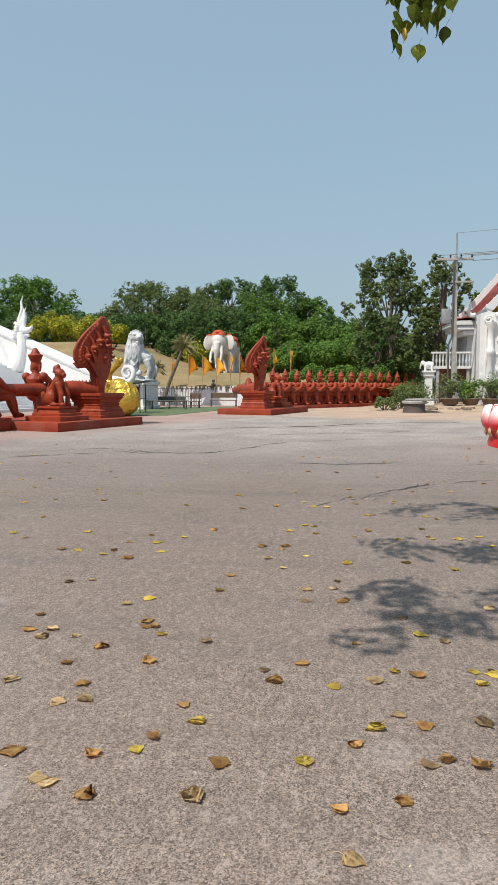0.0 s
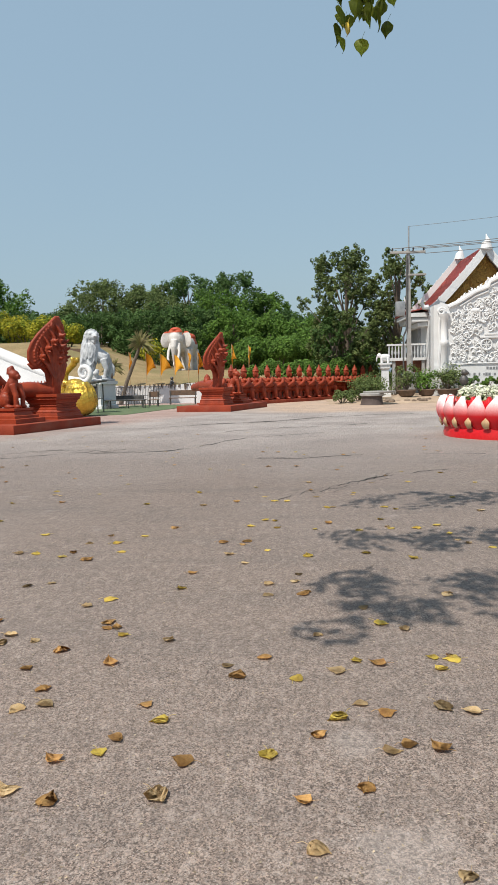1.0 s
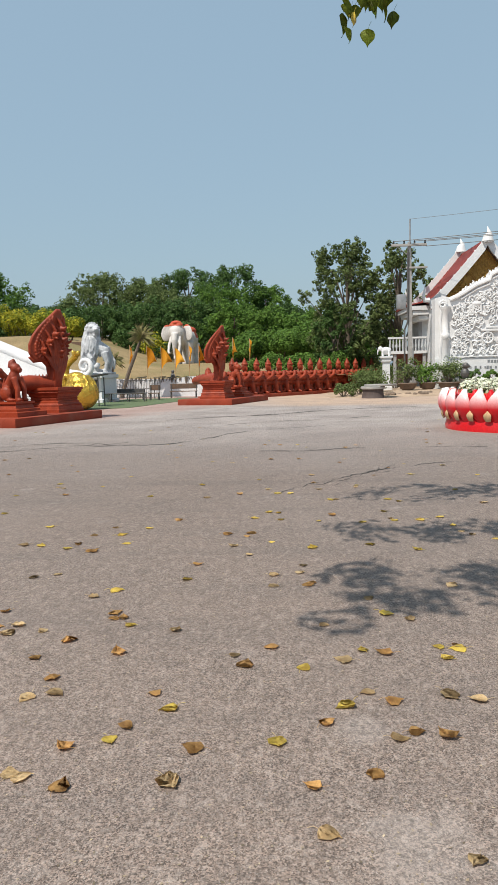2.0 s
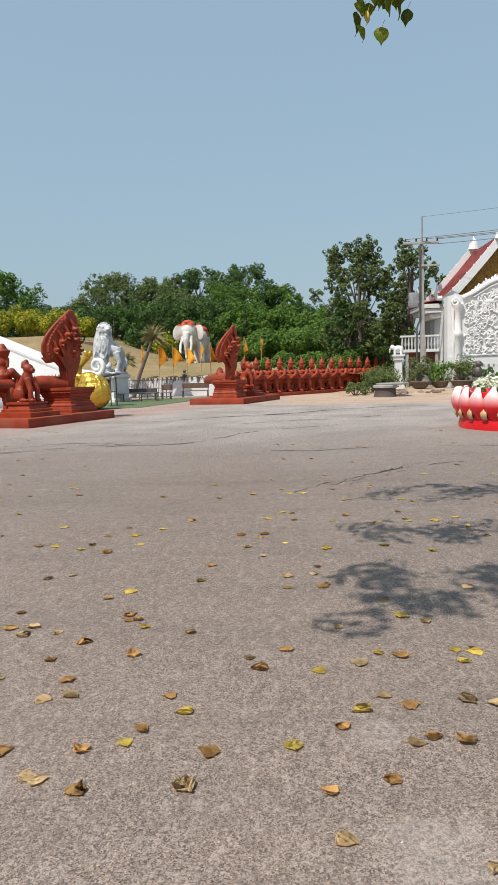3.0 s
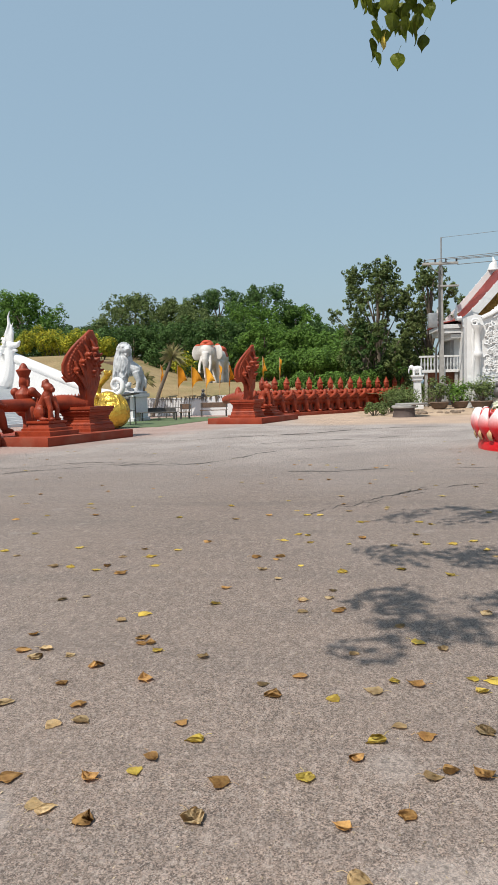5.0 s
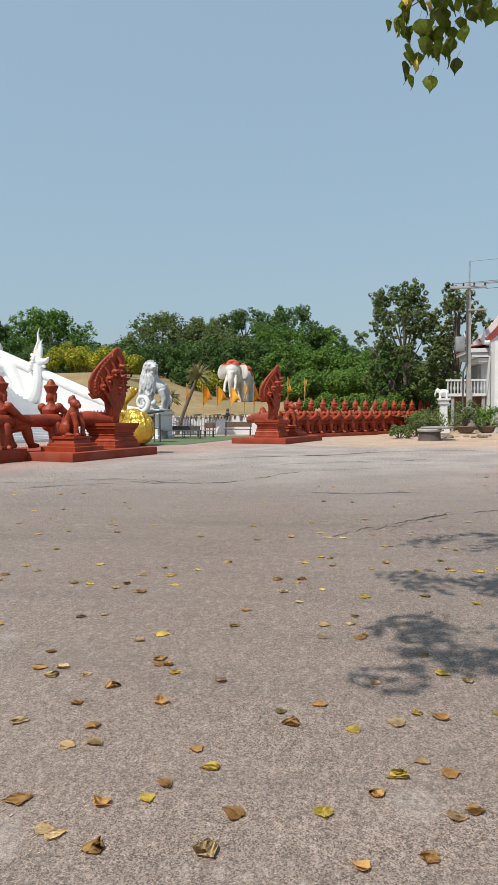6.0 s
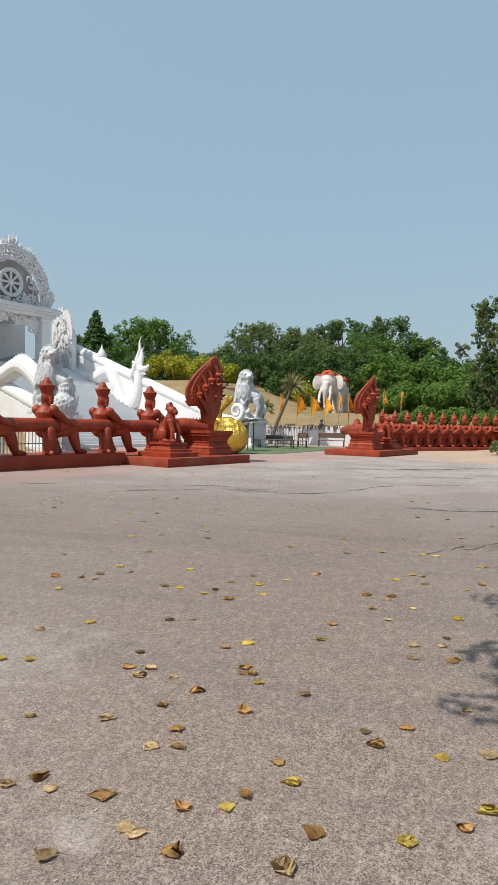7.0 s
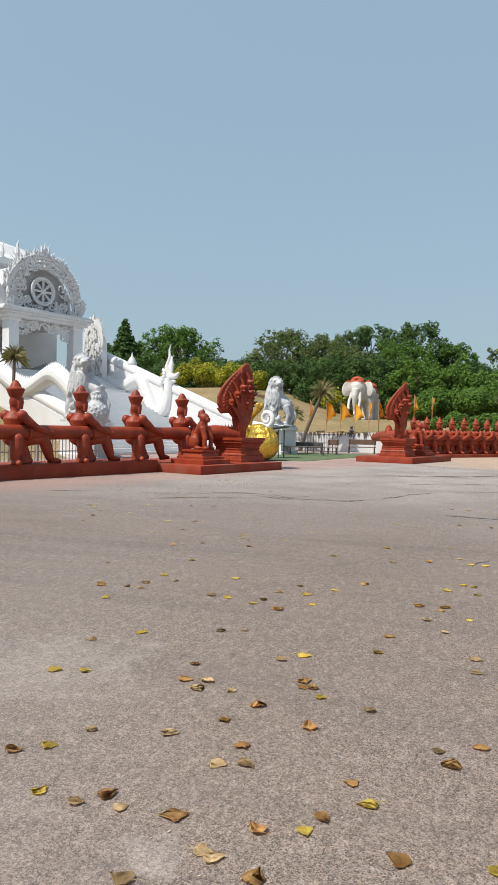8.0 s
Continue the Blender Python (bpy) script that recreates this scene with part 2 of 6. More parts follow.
def tree(name, label, x, y, z, height, spread, leaf, seed, count=4200, size=0.34, low=0.3, lumps=16, squash=0.75, lush=1.0, group="trees behind the temple yard", upright=False):
    """A tapered trunk with limbs, and a crown of many leafy sprays: domed and broad, or upright and open."""
    rng = np.random.default_rng(seed)
    t = thing(name, label, "tree", group, m=pose(x, y, z))
    bm = bmesh.new()
    r0 = 0.016 * height + 0.05
    tube(bm, [(0, 0, -0.1), (0.1, 0, height * 0.2), (0.0, 0.1, height * 0.45), (0.1, 0, height * 0.8)], [r0 * 1.3, r0, r0 * 0.8, r0 * 0.2], 9)
    cs, rs = [], []
    for i in range(lumps):
        f = (i + 0.5) / lumps
        ang = i * 2.4 + rng.uniform(-0.5, 0.5)
        if upright:
            wide = math.sin(math.pi * min(0.90, 0.30 + 0.62 * f))
        else:
            wide = math.sqrt(max(0.05, 1 - (max(0.0, f - 0.25) / 0.78) ** 2))
        zz = height * (low + (0.93 - low) * f) + rng.uniform(-0.03, 0.03) * height
        reach = spread * wide * math.sqrt(rng.uniform(0.12, 1.0))
        c = Vector((math.cos(ang) * reach, math.sin(ang) * reach, zz))
        cr = spread * rng.uniform(0.15, 0.30) * lush
        cs.append(c)
        rs.append((cr * 0.9, cr * 0.9, cr * 1.1) if upright else (cr * 1.15, cr * 1.15, cr * squash))
        zb = max(0.16 * height, zz - reach * 0.9 - (0.15 * height if upright else 0))
        if i % 2 == 0:
            tube(bm, [(0.05, 0.03, zb * 0.85), (c.x * 0.5, c.y * 0.5, zb * 0.4 + zz * 0.6 - 0.1), c], [r0 * 0.4, r0 * 0.22, r0 * 0.06], 6)
    part("trunk", bm, BARK, t)
    twigs, tr = [], []
    for c, r in zip(cs, rs):
        for k in range(20):
            q = rng.normal(size=3)
            q /= np.linalg.norm(q)
            twigs.append(np.array(c) + q * np.array(r) * rng.uniform(0.35, 1.08))
            tr.append(r[0] * rng.uniform(0.14, 0.34))
    v, f = leaf_cloud(twigs, tr, count, size, rng)
    crown = new("crown", leaf_mesh("crown", v, f, leaf))
    crown.parent = t
    return t


def bush(name, label, x, y, z, rx, ry, h, leaf, seed, count=900, size=0.11, group="", category="shrub"):
    rng = np.random.default_rng(seed)
    t = thing(name, label, category, group, m=pose(x, y, z))
    bm = bmesh.new()
    cs, rs = [], []
    for i in range(9):
        c = (rng.uniform(-0.7, 0.7) * rx, rng.uniform(-0.7, 0.7) * ry, h * rng.uniform(0.35, 0.8))
        cs.append(c)
        rs.append(h * rng.uniform(0.2, 0.32))
        tube(bm, [(c[0] * 0.2, c[1] * 0.2, -0.02), (c[0] * 0.6, c[1] * 0.6, c[2] * 0.6), c], [0.03, 0.02, 0.01], 5)
    part("stem", bm, BARK, t)
    v, f = leaf_cloud(cs, rs, count, size, rng)
    ob = new("foliage", leaf_mesh("foliage", v, f, leaf))
    ob.parent = t
    return t


# ---- ground ----
def ground_material():
    m = bpy.data.materials.new("worn_asphalt_and_sand")
    m.use_nodes = True
    t = m.node_tree
    N, L = t.nodes, t.links
    bs = N["Principled BSDF"]
    bs.inputs["Roughness"].default_value = 0.88
    geo = N.new("ShaderNodeNewGeometry")
    sep = N.new("ShaderNodeSeparateXYZ")
    L.new(geo.outputs["Position"], sep.inputs[0])

    def nz(s, detail=3.0, stretch=None, gritty=0.5):
        q = N.new("ShaderNodeTexNoise")
        q.inputs["Scale"].default_value, q.inputs["Detail"].default_value = s, detail
        q.inputs["Roughness"].default_value = gritty
        if stretch:
            mp = N.new("ShaderNodeMapping")
            mp.inputs["Scale"].default_value = stretch
            L.new(geo.outputs["Position"], mp.inputs[0])
            L.new(mp.outputs[0], q.inputs["Vector"])
        else:
            L.new(geo.outputs["Position"], q.inputs["Vector"])
        return q.outputs["Fac"]

    def op(kind, a, b):
        x = N.new("ShaderNodeMath")
        x.operation = kind
        for i, s in enumerate((a, b)):
            if isinstance(s, (int, float)):
                x.inputs[i].default_value = s
            else:
                L.new(s, x.inputs[i])
        return x.outputs[0]

    def ramp(src, lo, hi, a=0.0, b=1.0):
        r = N.new("ShaderNodeMapRange")
        for i, v in enumerate((lo, hi, a, b)):
            r.inputs[i + 1].default_value = v
        L.new(src, r.inputs[0])
        return r.outputs[0]

    def mix(f, a, b, mode="MIX"):
        x = N.new("ShaderNodeMix")
        x.data_type, x.blend_type = "RGBA", mode
        for sock, v in ((x.inputs[0], f), (x.inputs[6], a), (x.inputs[7], b)):
            if isinstance(v, (tuple, int, float)):
                sock.default_value = (*v, 1) if isinstance(v, tuple) else v
            else:
                L.new(v, sock)
        return x.outputs[2]

    # chippings: pale and dark stones in a brownish binder, contrast raised for relief shading
    vor = N.new("ShaderNodeTexVoronoi")
    vor.inputs["Scale"].default_value = 200
    L.new(geo.outputs["Position"], vor.inputs["Vector"])
    vs = N.new("ShaderNodeSeparateColor")
    L.new(vor.outputs["Color"], vs.inputs[0])
    stone = mix(ramp(vs.outputs[0], 0.15, 0.95), (0.058, 0.045, 0.038), (0.420, 0.335, 0.280))
    stone = mix(ramp(vs.outputs[1], 0.90, 0.95), stone, (0.40, 0.365, 0.335))
    vo2 = N.new("ShaderNodeTexVoronoi")
    vo2.inputs["Scale"].default_value = 150
    L.new(geo.outputs["Position"], vo2.inputs["Vector"])
    v2 = N.new("ShaderNodeSeparateColor")
    L.new(vo2.outputs["Color"], v2.inputs[0])
    stone = mix(ramp(v2.outputs[0], 0.78, 0.86, 0, 0.6), stone, (0.055, 0.046, 0.040))                     # pits
    stone = mix(ramp(v2.outputs[1], 0.84, 0.90, 0, 0.6), stone, (0.38, 0.335, 0.30))                        # large pale stones
    stone = mix(ramp(nz(7, 6), 0.40, 0.70, 0, 0.22), stone, (0.085, 0.072, 0.064))
    col = mix(ramp(nz(0.9, 6), 0.35, 0.7), stone, mix(0.30, stone, (0.30, 0.240, 0.200)))
    col = mix(ramp(nz(0.22, 5, (1, 0.5, 1)), 0.45, 0.68, 0, 0.5), col, (0.270, 0.244, 0.224))       # dusty bands
    col = mix(ramp(nz(0.33, 7, (0.6, 1.4, 1)), 0.54, 0.70, 0, 0.35), col, (0.125, 0.113, 0.106))       # tyre-worn dark bands
    col = mix(ramp(nz(1.1, 6, (0.22, 1.5, 1)), 0.50, 0.66, 0, 0.30), col, (0.125, 0.112, 0.105))              # long scuffs
    spots = op("MULTIPLY", ramp(nz(1.9, 9), 0.64, 0.80), 0.5)
    col = mix(spots, col, (0.46, 0.44, 0.42))                                                            # cement splashes
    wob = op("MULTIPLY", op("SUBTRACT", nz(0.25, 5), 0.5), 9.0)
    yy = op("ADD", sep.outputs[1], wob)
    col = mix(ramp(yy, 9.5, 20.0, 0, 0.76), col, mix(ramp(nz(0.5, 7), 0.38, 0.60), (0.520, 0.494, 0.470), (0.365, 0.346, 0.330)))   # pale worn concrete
    # cement spilt in a few places
    for px, py, pr, amount in ((-2.75, 3.95, 0.75, 0.75), (-1.28, 2.38, 0.17, 0.8), (0.42, 2.05, 0.26, 0.7), (0.33, 2.74, 0.15, 0.6), (-2.1, 2.3, 0.4, 0.5)):
        ex, ey = op("SUBTRACT", sep.outputs[0], px), op("SUBTRACT", sep.outputs[1], py)
        dist = op("SQRT", op("ADD", op("MULTIPLY", ex, ex), op("MULTIPLY", ey, ey)), 0.0)
        dist = op("ADD", dist, op("MULTIPLY", op("SUBTRACT", nz(5.0, 8), 0.5), pr * 2.4))
        col = mix(ramp(dist, pr, pr * 0.35, 0, amount), col, mix(0.5, stone, (0.44, 0.41, 0.385)))
    col = mix(ramp(nz(24, 3), 0.50, 0.62, 0, 0.16), col, (0.070, 0.062, 0.057))                               # open texture
    col = mix(ramp(nz(31, 3), 0.56, 0.66, 0, 0.15), col, (0.46, 0.43, 0.40))
    col = mix(ramp(nz(46, 2), 0.54, 0.64, 0, 0.26), col, (0.065, 0.057, 0.051))                               # dark gaps between stones
    col = mix(ramp(nz(38, 2), 0.56, 0.68, 0, 0.26), col, (0.52, 0.47, 0.42))                                  # pale worn stones
    vo3 = N.new("ShaderNodeTexVoronoi")                                                                        # coarser chippings, their dark tone also painting in relief shading
    vo3.inputs["Scale"].default_value = 95
    L.new(geo.outputs["Position"], vo3.inputs["Vector"])
    v3 = N.new("ShaderNodeSeparateColor")
    L.new(vo3.outputs["Color"], v3.inputs[0])
    col = mix(ramp(v3.outputs[0], 0.74, 0.84, 0, 0.15), col, (0.55, 0.46, 0.40))
    col = mix(ramp(v3.outputs[1], 0.72, 0.82, 0, 0.24), col, (0.055, 0.045, 0.040))
    coarse = nz(17, 5, (1, 0.45, 1), 0.75)                                                                     # speckle of worn stone
    col = mix(ramp(coarse, 0.55, 0.64, 0, 0.24), col, (0.56, 0.50, 0.45))
    col = mix(ramp(coarse, 0.45, 0.37, 0, 0.26), col, (0.080, 0.070, 0.063))
    # red dust round the painted plinth
    du = op("ADD", op("MULTIPLY", sep.outputs[0], 0.945), op("MULTIPLY", sep.outputs[1], -0.327))
    red = op("MULTIPLY", ramp(op("ADD", du, op("MULTIPLY", op("SUBTRACT", nz(0.8, 5), 0.5), 3.0)), -13.0, -15.0), 0.45)
    col = mix(red, col, (0.42, 0.24, 0.19))
    # sand over the far edge on the side of the pole
    xs = op("ADD", op("MULTIPLY", sep.outputs[0], 0.35), op("ADD", sep.outputs[1], op("MULTIPLY", wob, 0.25)))
    sand = op("MULTIPLY", ramp(xs, 31.0, 33.5), ramp(sep.outputs[0], -3.0, 0.5))
    col = mix(sand, col, mix(ramp(nz(0.6, 6), 0.35, 0.65), (0.52, 0.40, 0.30), (0.42, 0.33, 0.26)))
    col = mix(1.0, col, (0.985, 0.930, 0.925), "MULTIPLY")                                                    # pinkish stone
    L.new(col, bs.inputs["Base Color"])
    bp = N.new("ShaderNodeBump")
    bp.inputs["Strength"].default_value, bp.inputs["Distance"].default_value = 0.85, 0.008
    L.new(op("ADD", vs.outputs[2], op("MULTIPLY", nz(12, 4), 1.5)), bp.inputs["Height"])
    L.new(bp.outputs[0], bs.inputs["Normal"])
    return m


GROUND = ground_material()
bm = bmesh.new()
xs = [-2500, -400, -120, -60, -30, -15, -8, -4, 0, 4, 8, 15, 30, 60, 120, 400, 2500]
rows = [[bm.verts.new((x, y, 0.0)) for x in xs] for y in [-2500, -300, -60, -20, -8, 0, 4, 8, 12, 18, 26, 36, 50, 80, 150, 500, 3000]]
for a, b in zip(rows, rows[1:]):
    for k in range(len(xs) - 1):
        bm.faces.new((a[k], a[k + 1], b[k + 1], b[k]))
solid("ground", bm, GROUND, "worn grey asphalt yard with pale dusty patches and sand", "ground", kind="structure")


def hill_z(x, y):
    def s(t):
        t = min(1.0, max(0.0, t))
        return t * t * (3 - 2 * t)
    z = 1.35 + 1.2 * s((y - 50.5) / 10) + 3.0 * s((-x - 9) / 14) * s((y - 48) / 14) + 1.5 * s((y - 64) / 30)
    return z * s((12 - x) / 8) + noise.noise((x * 0.2, y * 0.2, 0)) * 0.15


bm = bmesh.new()
grid = [[bm.verts.new((x, y, hill_z(x, y) if y > 50.2 else hill_z(x, 50.3))) for x in np.linspace(-90, 14, 70)] for y in np.linspace(50.25, 130, 50)]
for a, b in zip(grid, grid[1:]):
    for k in range(len(a) - 1):
        bm.faces.new((a[k], a[k + 1], b[k + 1], b[k]))
solid("hillside", bm, DRYGRASS, "dry brown grassy slope behind a white retaining wall", "hillside", kind="structure")

# ---- the red balustrade: plinths ----
ROW = pose(0, 0, 0, 0, 0, TURN)          # local x out of the row, local y along it


def plinth(name, v0, v1, u0, u1, h, label, m=ROW):
    bm = bmesh.new()
    box(bm, v0, v1, u0, u1, -0.05, h, 0.02)
    ob = solid(name, bm, SLABRED, label, "plinth", m=m)
    return ob


plinth("plinth", -18.15, -16.65, -4.0, 17.12, 0.42, "long low red painted concrete plinth under kneeling statues")
plinth("platform", -19.5, -14.72, 17.13, 22.0, 0.30, "low red painted concrete platform under a hooded serpent")
FAR_D = Vector((0.655, 0.76, 0)).normalized()
FAR_TURN = math.degrees(math.atan2(-FAR_D.x, FAR_D.y))     # local y along the far row
FAR = pose(-2.9, 42.6, 0, 0, 0, FAR_TURN)
plinth("platform", -16.25, -13.2, 31.2, 36.6, 0.30, "low red painted concrete platform under the distant hooded serpent")
plinth("plinth", -0.9, 0.8, -2.0, 18.0, 0.22, "long low red painted plinth under a row of distant statues", FAR)


def pedestal_bm(s, h):
    """Moulded square base with a waist."""
    k = h / 0.92
    return stack(bmesh.new(), [(s, s, 0), (s, s, 0.10 * k), (s * 0.96, s * 0.96, 0.12 * k), (s * 0.95, s * 0.95, 0.20 * k), (s * 0.88, s * 0.88, 0.32 * k),
                               (s * 0.84, s * 0.84, 0.34 * k), (s * 0.84, s * 0.84, 0.40 * k), (s * 0.79, s * 0.79, 0.42 * k), (s * 0.79, s * 0.79, 0.56 * k),
                               (s * 0.84, s * 0.84, 0.58 * k), (s * 0.84, s * 0.84, 0.63 * k), (s * 0.90, s * 0.90, 0.70 * k), (s * 0.95, s * 0.95, 0.76 * k),
                               (s * 0.95, s * 0.95, 0.80 * k), (s, s, 0.82 * k), (s, s, 0.92 * k)])


def frieze(bm, s, z, n, r):
    """A band of carved beads round a square base."""
    for side in range(4):
        q = Matrix.Rotation(side * math.pi / 2, 4, "Z")
        for i in range(n):
            c = q @ Vector((-s + (i + 0.5) * 2 * s / n, -s, z))
            ball(bm, c, r, 6)


# ---- hooded serpent ----
def hood_mesh():
    """Faces +x. A fan of seven crested heads on a scaly neck."""
    bm = bmesh.new()
    prof = [(0.0, 0.30), (0.45, 0.27), (0.80, 0.33), (0.98, 0.52), (1.06, 0.78), (1.25, 0.92), (1.55, 0.94), (1.85, 0.86), (2.15, 0.70), (2.4, 0.50), (2.62, 0.26), (2.82, 0.04)]
    lean = lambda z: 0.05 + 0.30 * max(0, (z - 0.5) / 2.3) ** 1.6
    front, back = [], []
    S = np.linspace(-1, 1, 17)
    for z, w in prof:
        front.append([bm.verts.new((lean(z) - 0.42 * (s * w) ** 2 + 0.10, s * w, z)) for s in S])
        back.append([bm.verts.new((lean(z) - 0.42 * (s * w) ** 2 - 0.09, s * w, z)) for s in S])
    for g, flip in ((front, 1), (back, -1)):
        for a, b in zip(g, g[1:]):
            for k in range(len(S) - 1):
                bm.faces.new((a[k], a[k + 1], b[k + 1], b[k])[::flip])
    for i in range(len(prof) - 1):
        bm.faces.new((front[i][0], front[i + 1][0], back[i + 1][0], back[i][0]))
        bm.faces.new((front[i][-1], back[i][-1], back[i + 1][-1], front[i + 1][-1]))
    bm.faces.new((*front[0], *back[0][::-1]))
    bm.faces.new((*front[-1][::-1], *back[-1]))
    # raised rim
    for sgn in (-1, 1):
        tube(bm, [(lean(z) - 0.42 * w * w + 0.02, sgn * w, z) for z, w in prof[2:]], 0.075, 7)
    # neck, and the heads in tiers: a snout, an open jaw, a swept-back crest, a throat that runs down to the base
    tube(bm, [(-0.05, 0, -0.1), (0.10, 0, 0.35), (0.10, 0, 0.8), (0.20, 0, 1.2)], [0.34, 0.26, 0.24, 0.2], 12)
    for y, z, big in ((0, 1.30, 1.15), (0, 1.72, 1.25), (0, 2.12, 1.0), (0.25, 1.92, 0.95), (-0.25, 1.92, 0.95), (0.44, 1.66, 0.9), (-0.44, 1.66, 0.9), (0.62, 1.36, 0.8), (-0.62, 1.36, 0.8)):
        big *= 1.28
        x = lean(z) - 0.42 * y * y + 0.17
        out = Vector((1.0, y * 0.9, 0)).normalized()
        up = Vector((0, 0, 1))
        p = Vector((x, y, z))
        for w in (-0.085, 0.0, 0.085):
            tube(bm, [(0.20 + abs(w) * -0.6, y * 0.16 + w * 0.8, 0.15), (0.31, y * 0.34 + w, 0.62), (0.29 + 0.5 * (x - 0.2), y * 0.80 + w, 0.62 + (z - 0.62) * 0.62), p + Vector((-0.02, w, -0.06))], [0.04, 0.045, 0.045, 0.04 * big], 6)
        ball(bm, p + out * 0.02 * big, (0.13 * big, 0.10 * big, 0.10 * big), 10)
        tube(bm, [p + out * 0.04 * big + up * 0.03, p + out * 0.18 * big + up * 0.01 * big, p + out * 0.26 * big + up * 0.06 * big], [0.085 * big, 0.055 * big, 0.03], 8)
        tube(bm, [p + out * 0.04 * big - up * 0.08 * big, p + out * 0.17 * big - up * 0.13 * big], [0.06 * big, 0.03 * big], 8)
        for k in range(4):                                       # crest sweeping back over the fan
            tube(bm, [p + out * (0.10 - 0.05 * k) * big + up * 0.09 * big, p + out * (0.05 - 0.04 * k) * big + up * (0.22 + 0.04 * k) * big + Vector((0, 0.04 * (k - 1.5), 0)), p - out * (0.0 + 0.03 * k) * big + up * (0.36 + 0.07 * k) * big + Vector((0, 0.10 * (k - 1.5), 0))], [0.05 * big, 0.045 * big, 0.012], 6)
    for sgn in (-1, 1):                                          # curled lobes where the fan leaves the neck
        tube(bm, [(0.0, sgn * 0.5, 1.02), (-0.22, sgn * 0.80, 0.98), (-0.30, sgn * 0.90, 1.10), (-0.20, sgn * 0.78, 1.16)], [0.08, 0.085, 0.07, 0.04], 7)
    # scales on the open fan
    for i in range(21):
        for j in range(15):
            z = 1.0 + 1.65 * (j + 0.5 * (i % 2)) / 15
            w = np.interp(z, [a for a, b in prof], [b for a, b in prof])
            y = (-1 + 2 * (i + 0.5) / 21) * w * 0.93
            if abs(y) > 0.25:
                ball(bm, (lean(z) - 0.42 * y * y + 0.11, y, z), (0.060, 0.044, 0.066), 6)
                ball(bm, (lean(z) - 0.42 * y * y - 0.10, y, z), (0.03, 0.03, 0.045), 6)
    return fused("hood", bm, TERRA, 0.02, rounds=1)


HOOD = hood_mesh()


def serpent(label, m, size, body_from, body_to, ring_at, wide=0.215):
    """Serpent with pedestal, hood, and a long body with rings; local +x is the way it faces."""
    t = thing("serpent_balustrade", label, "serpent statue", "hooded serpents", m=m)
    bm = pedestal_bm(size, 0.92)
    frieze(bm, size * 0.905, 0.26, 20, 0.042)
    frieze(bm, size * 0.795, 0.49, 24, 0.026)
    frieze(bm, size * 0.93, 0.73, 24, 0.028)
    part("pedestal", bm, TERRA, t, "carved square red pedestal")
    h = new("hood", HOOD)
    h.parent = t
    h.location = (0, 0, 0.92)
    a, b = Vector(body_from), Vector(body_to)
    bm = bmesh.new()
    mid = a.lerp(b, 0.07)
    tube(bm, [(0.0, 0, 1.02), a.lerp(Vector((0, 0, 1.15)), 0.5), a, mid, *[a.lerp(b, k / 12) for k in range(2, 13)]], [0.30, 0.29, wide * 1.15, wide, *[wide] * 11], 16)
    for k in range(26):                          # crest of spines where the neck leaves the body
        p = Vector((0, 0, 1.1)).lerp(a, k / 14)
        if k < 14:
            tube(bm, [p + Vector((0, 0, 0.24)), p + Vector((0, 0, 0.33))], [0.04, 0.01], 5)
    part("body", bm, TERRA, t, "scaly cylindrical serpent body")
    ax = (b - a).normalized()
    for s in ring_at:
        p = a + ax * s
        bm = bmesh.new()
        tube(bm, [p - ax * 0.07, p - ax * 0.05, p + ax * 0.05, p + ax * 0.07], [wide, wide * 1.22, wide * 1.22, wide], 16)
        ball(bm, p + Vector((0, 0, wide * 1.2)), (0.09, 0.09, 0.06), 8)
        part("ring", bm, TERRA, t)
    return t


NEAR_HEAD = at(20.95, -16.1, 0.30)
q = pose(*NEAR_HEAD, 0, 0, TURN)
# the row's axis lies behind the head: local x = v + 16.1, local y = u - 20.95
serpent("terracotta-red seven-headed serpent on a carved pedestal, body held by statues", q, 0.76, (-0.95, -1.6, 1.04), (-0.95, -24.0, 1.04), [0.15 + 2.4 * k - 0.05 for k in range(1, 10)])
FAR_HEAD = at(32.6, -14.6, 0.30)
qf = pose(*FAR_HEAD, 0, 0, TURN + 2)


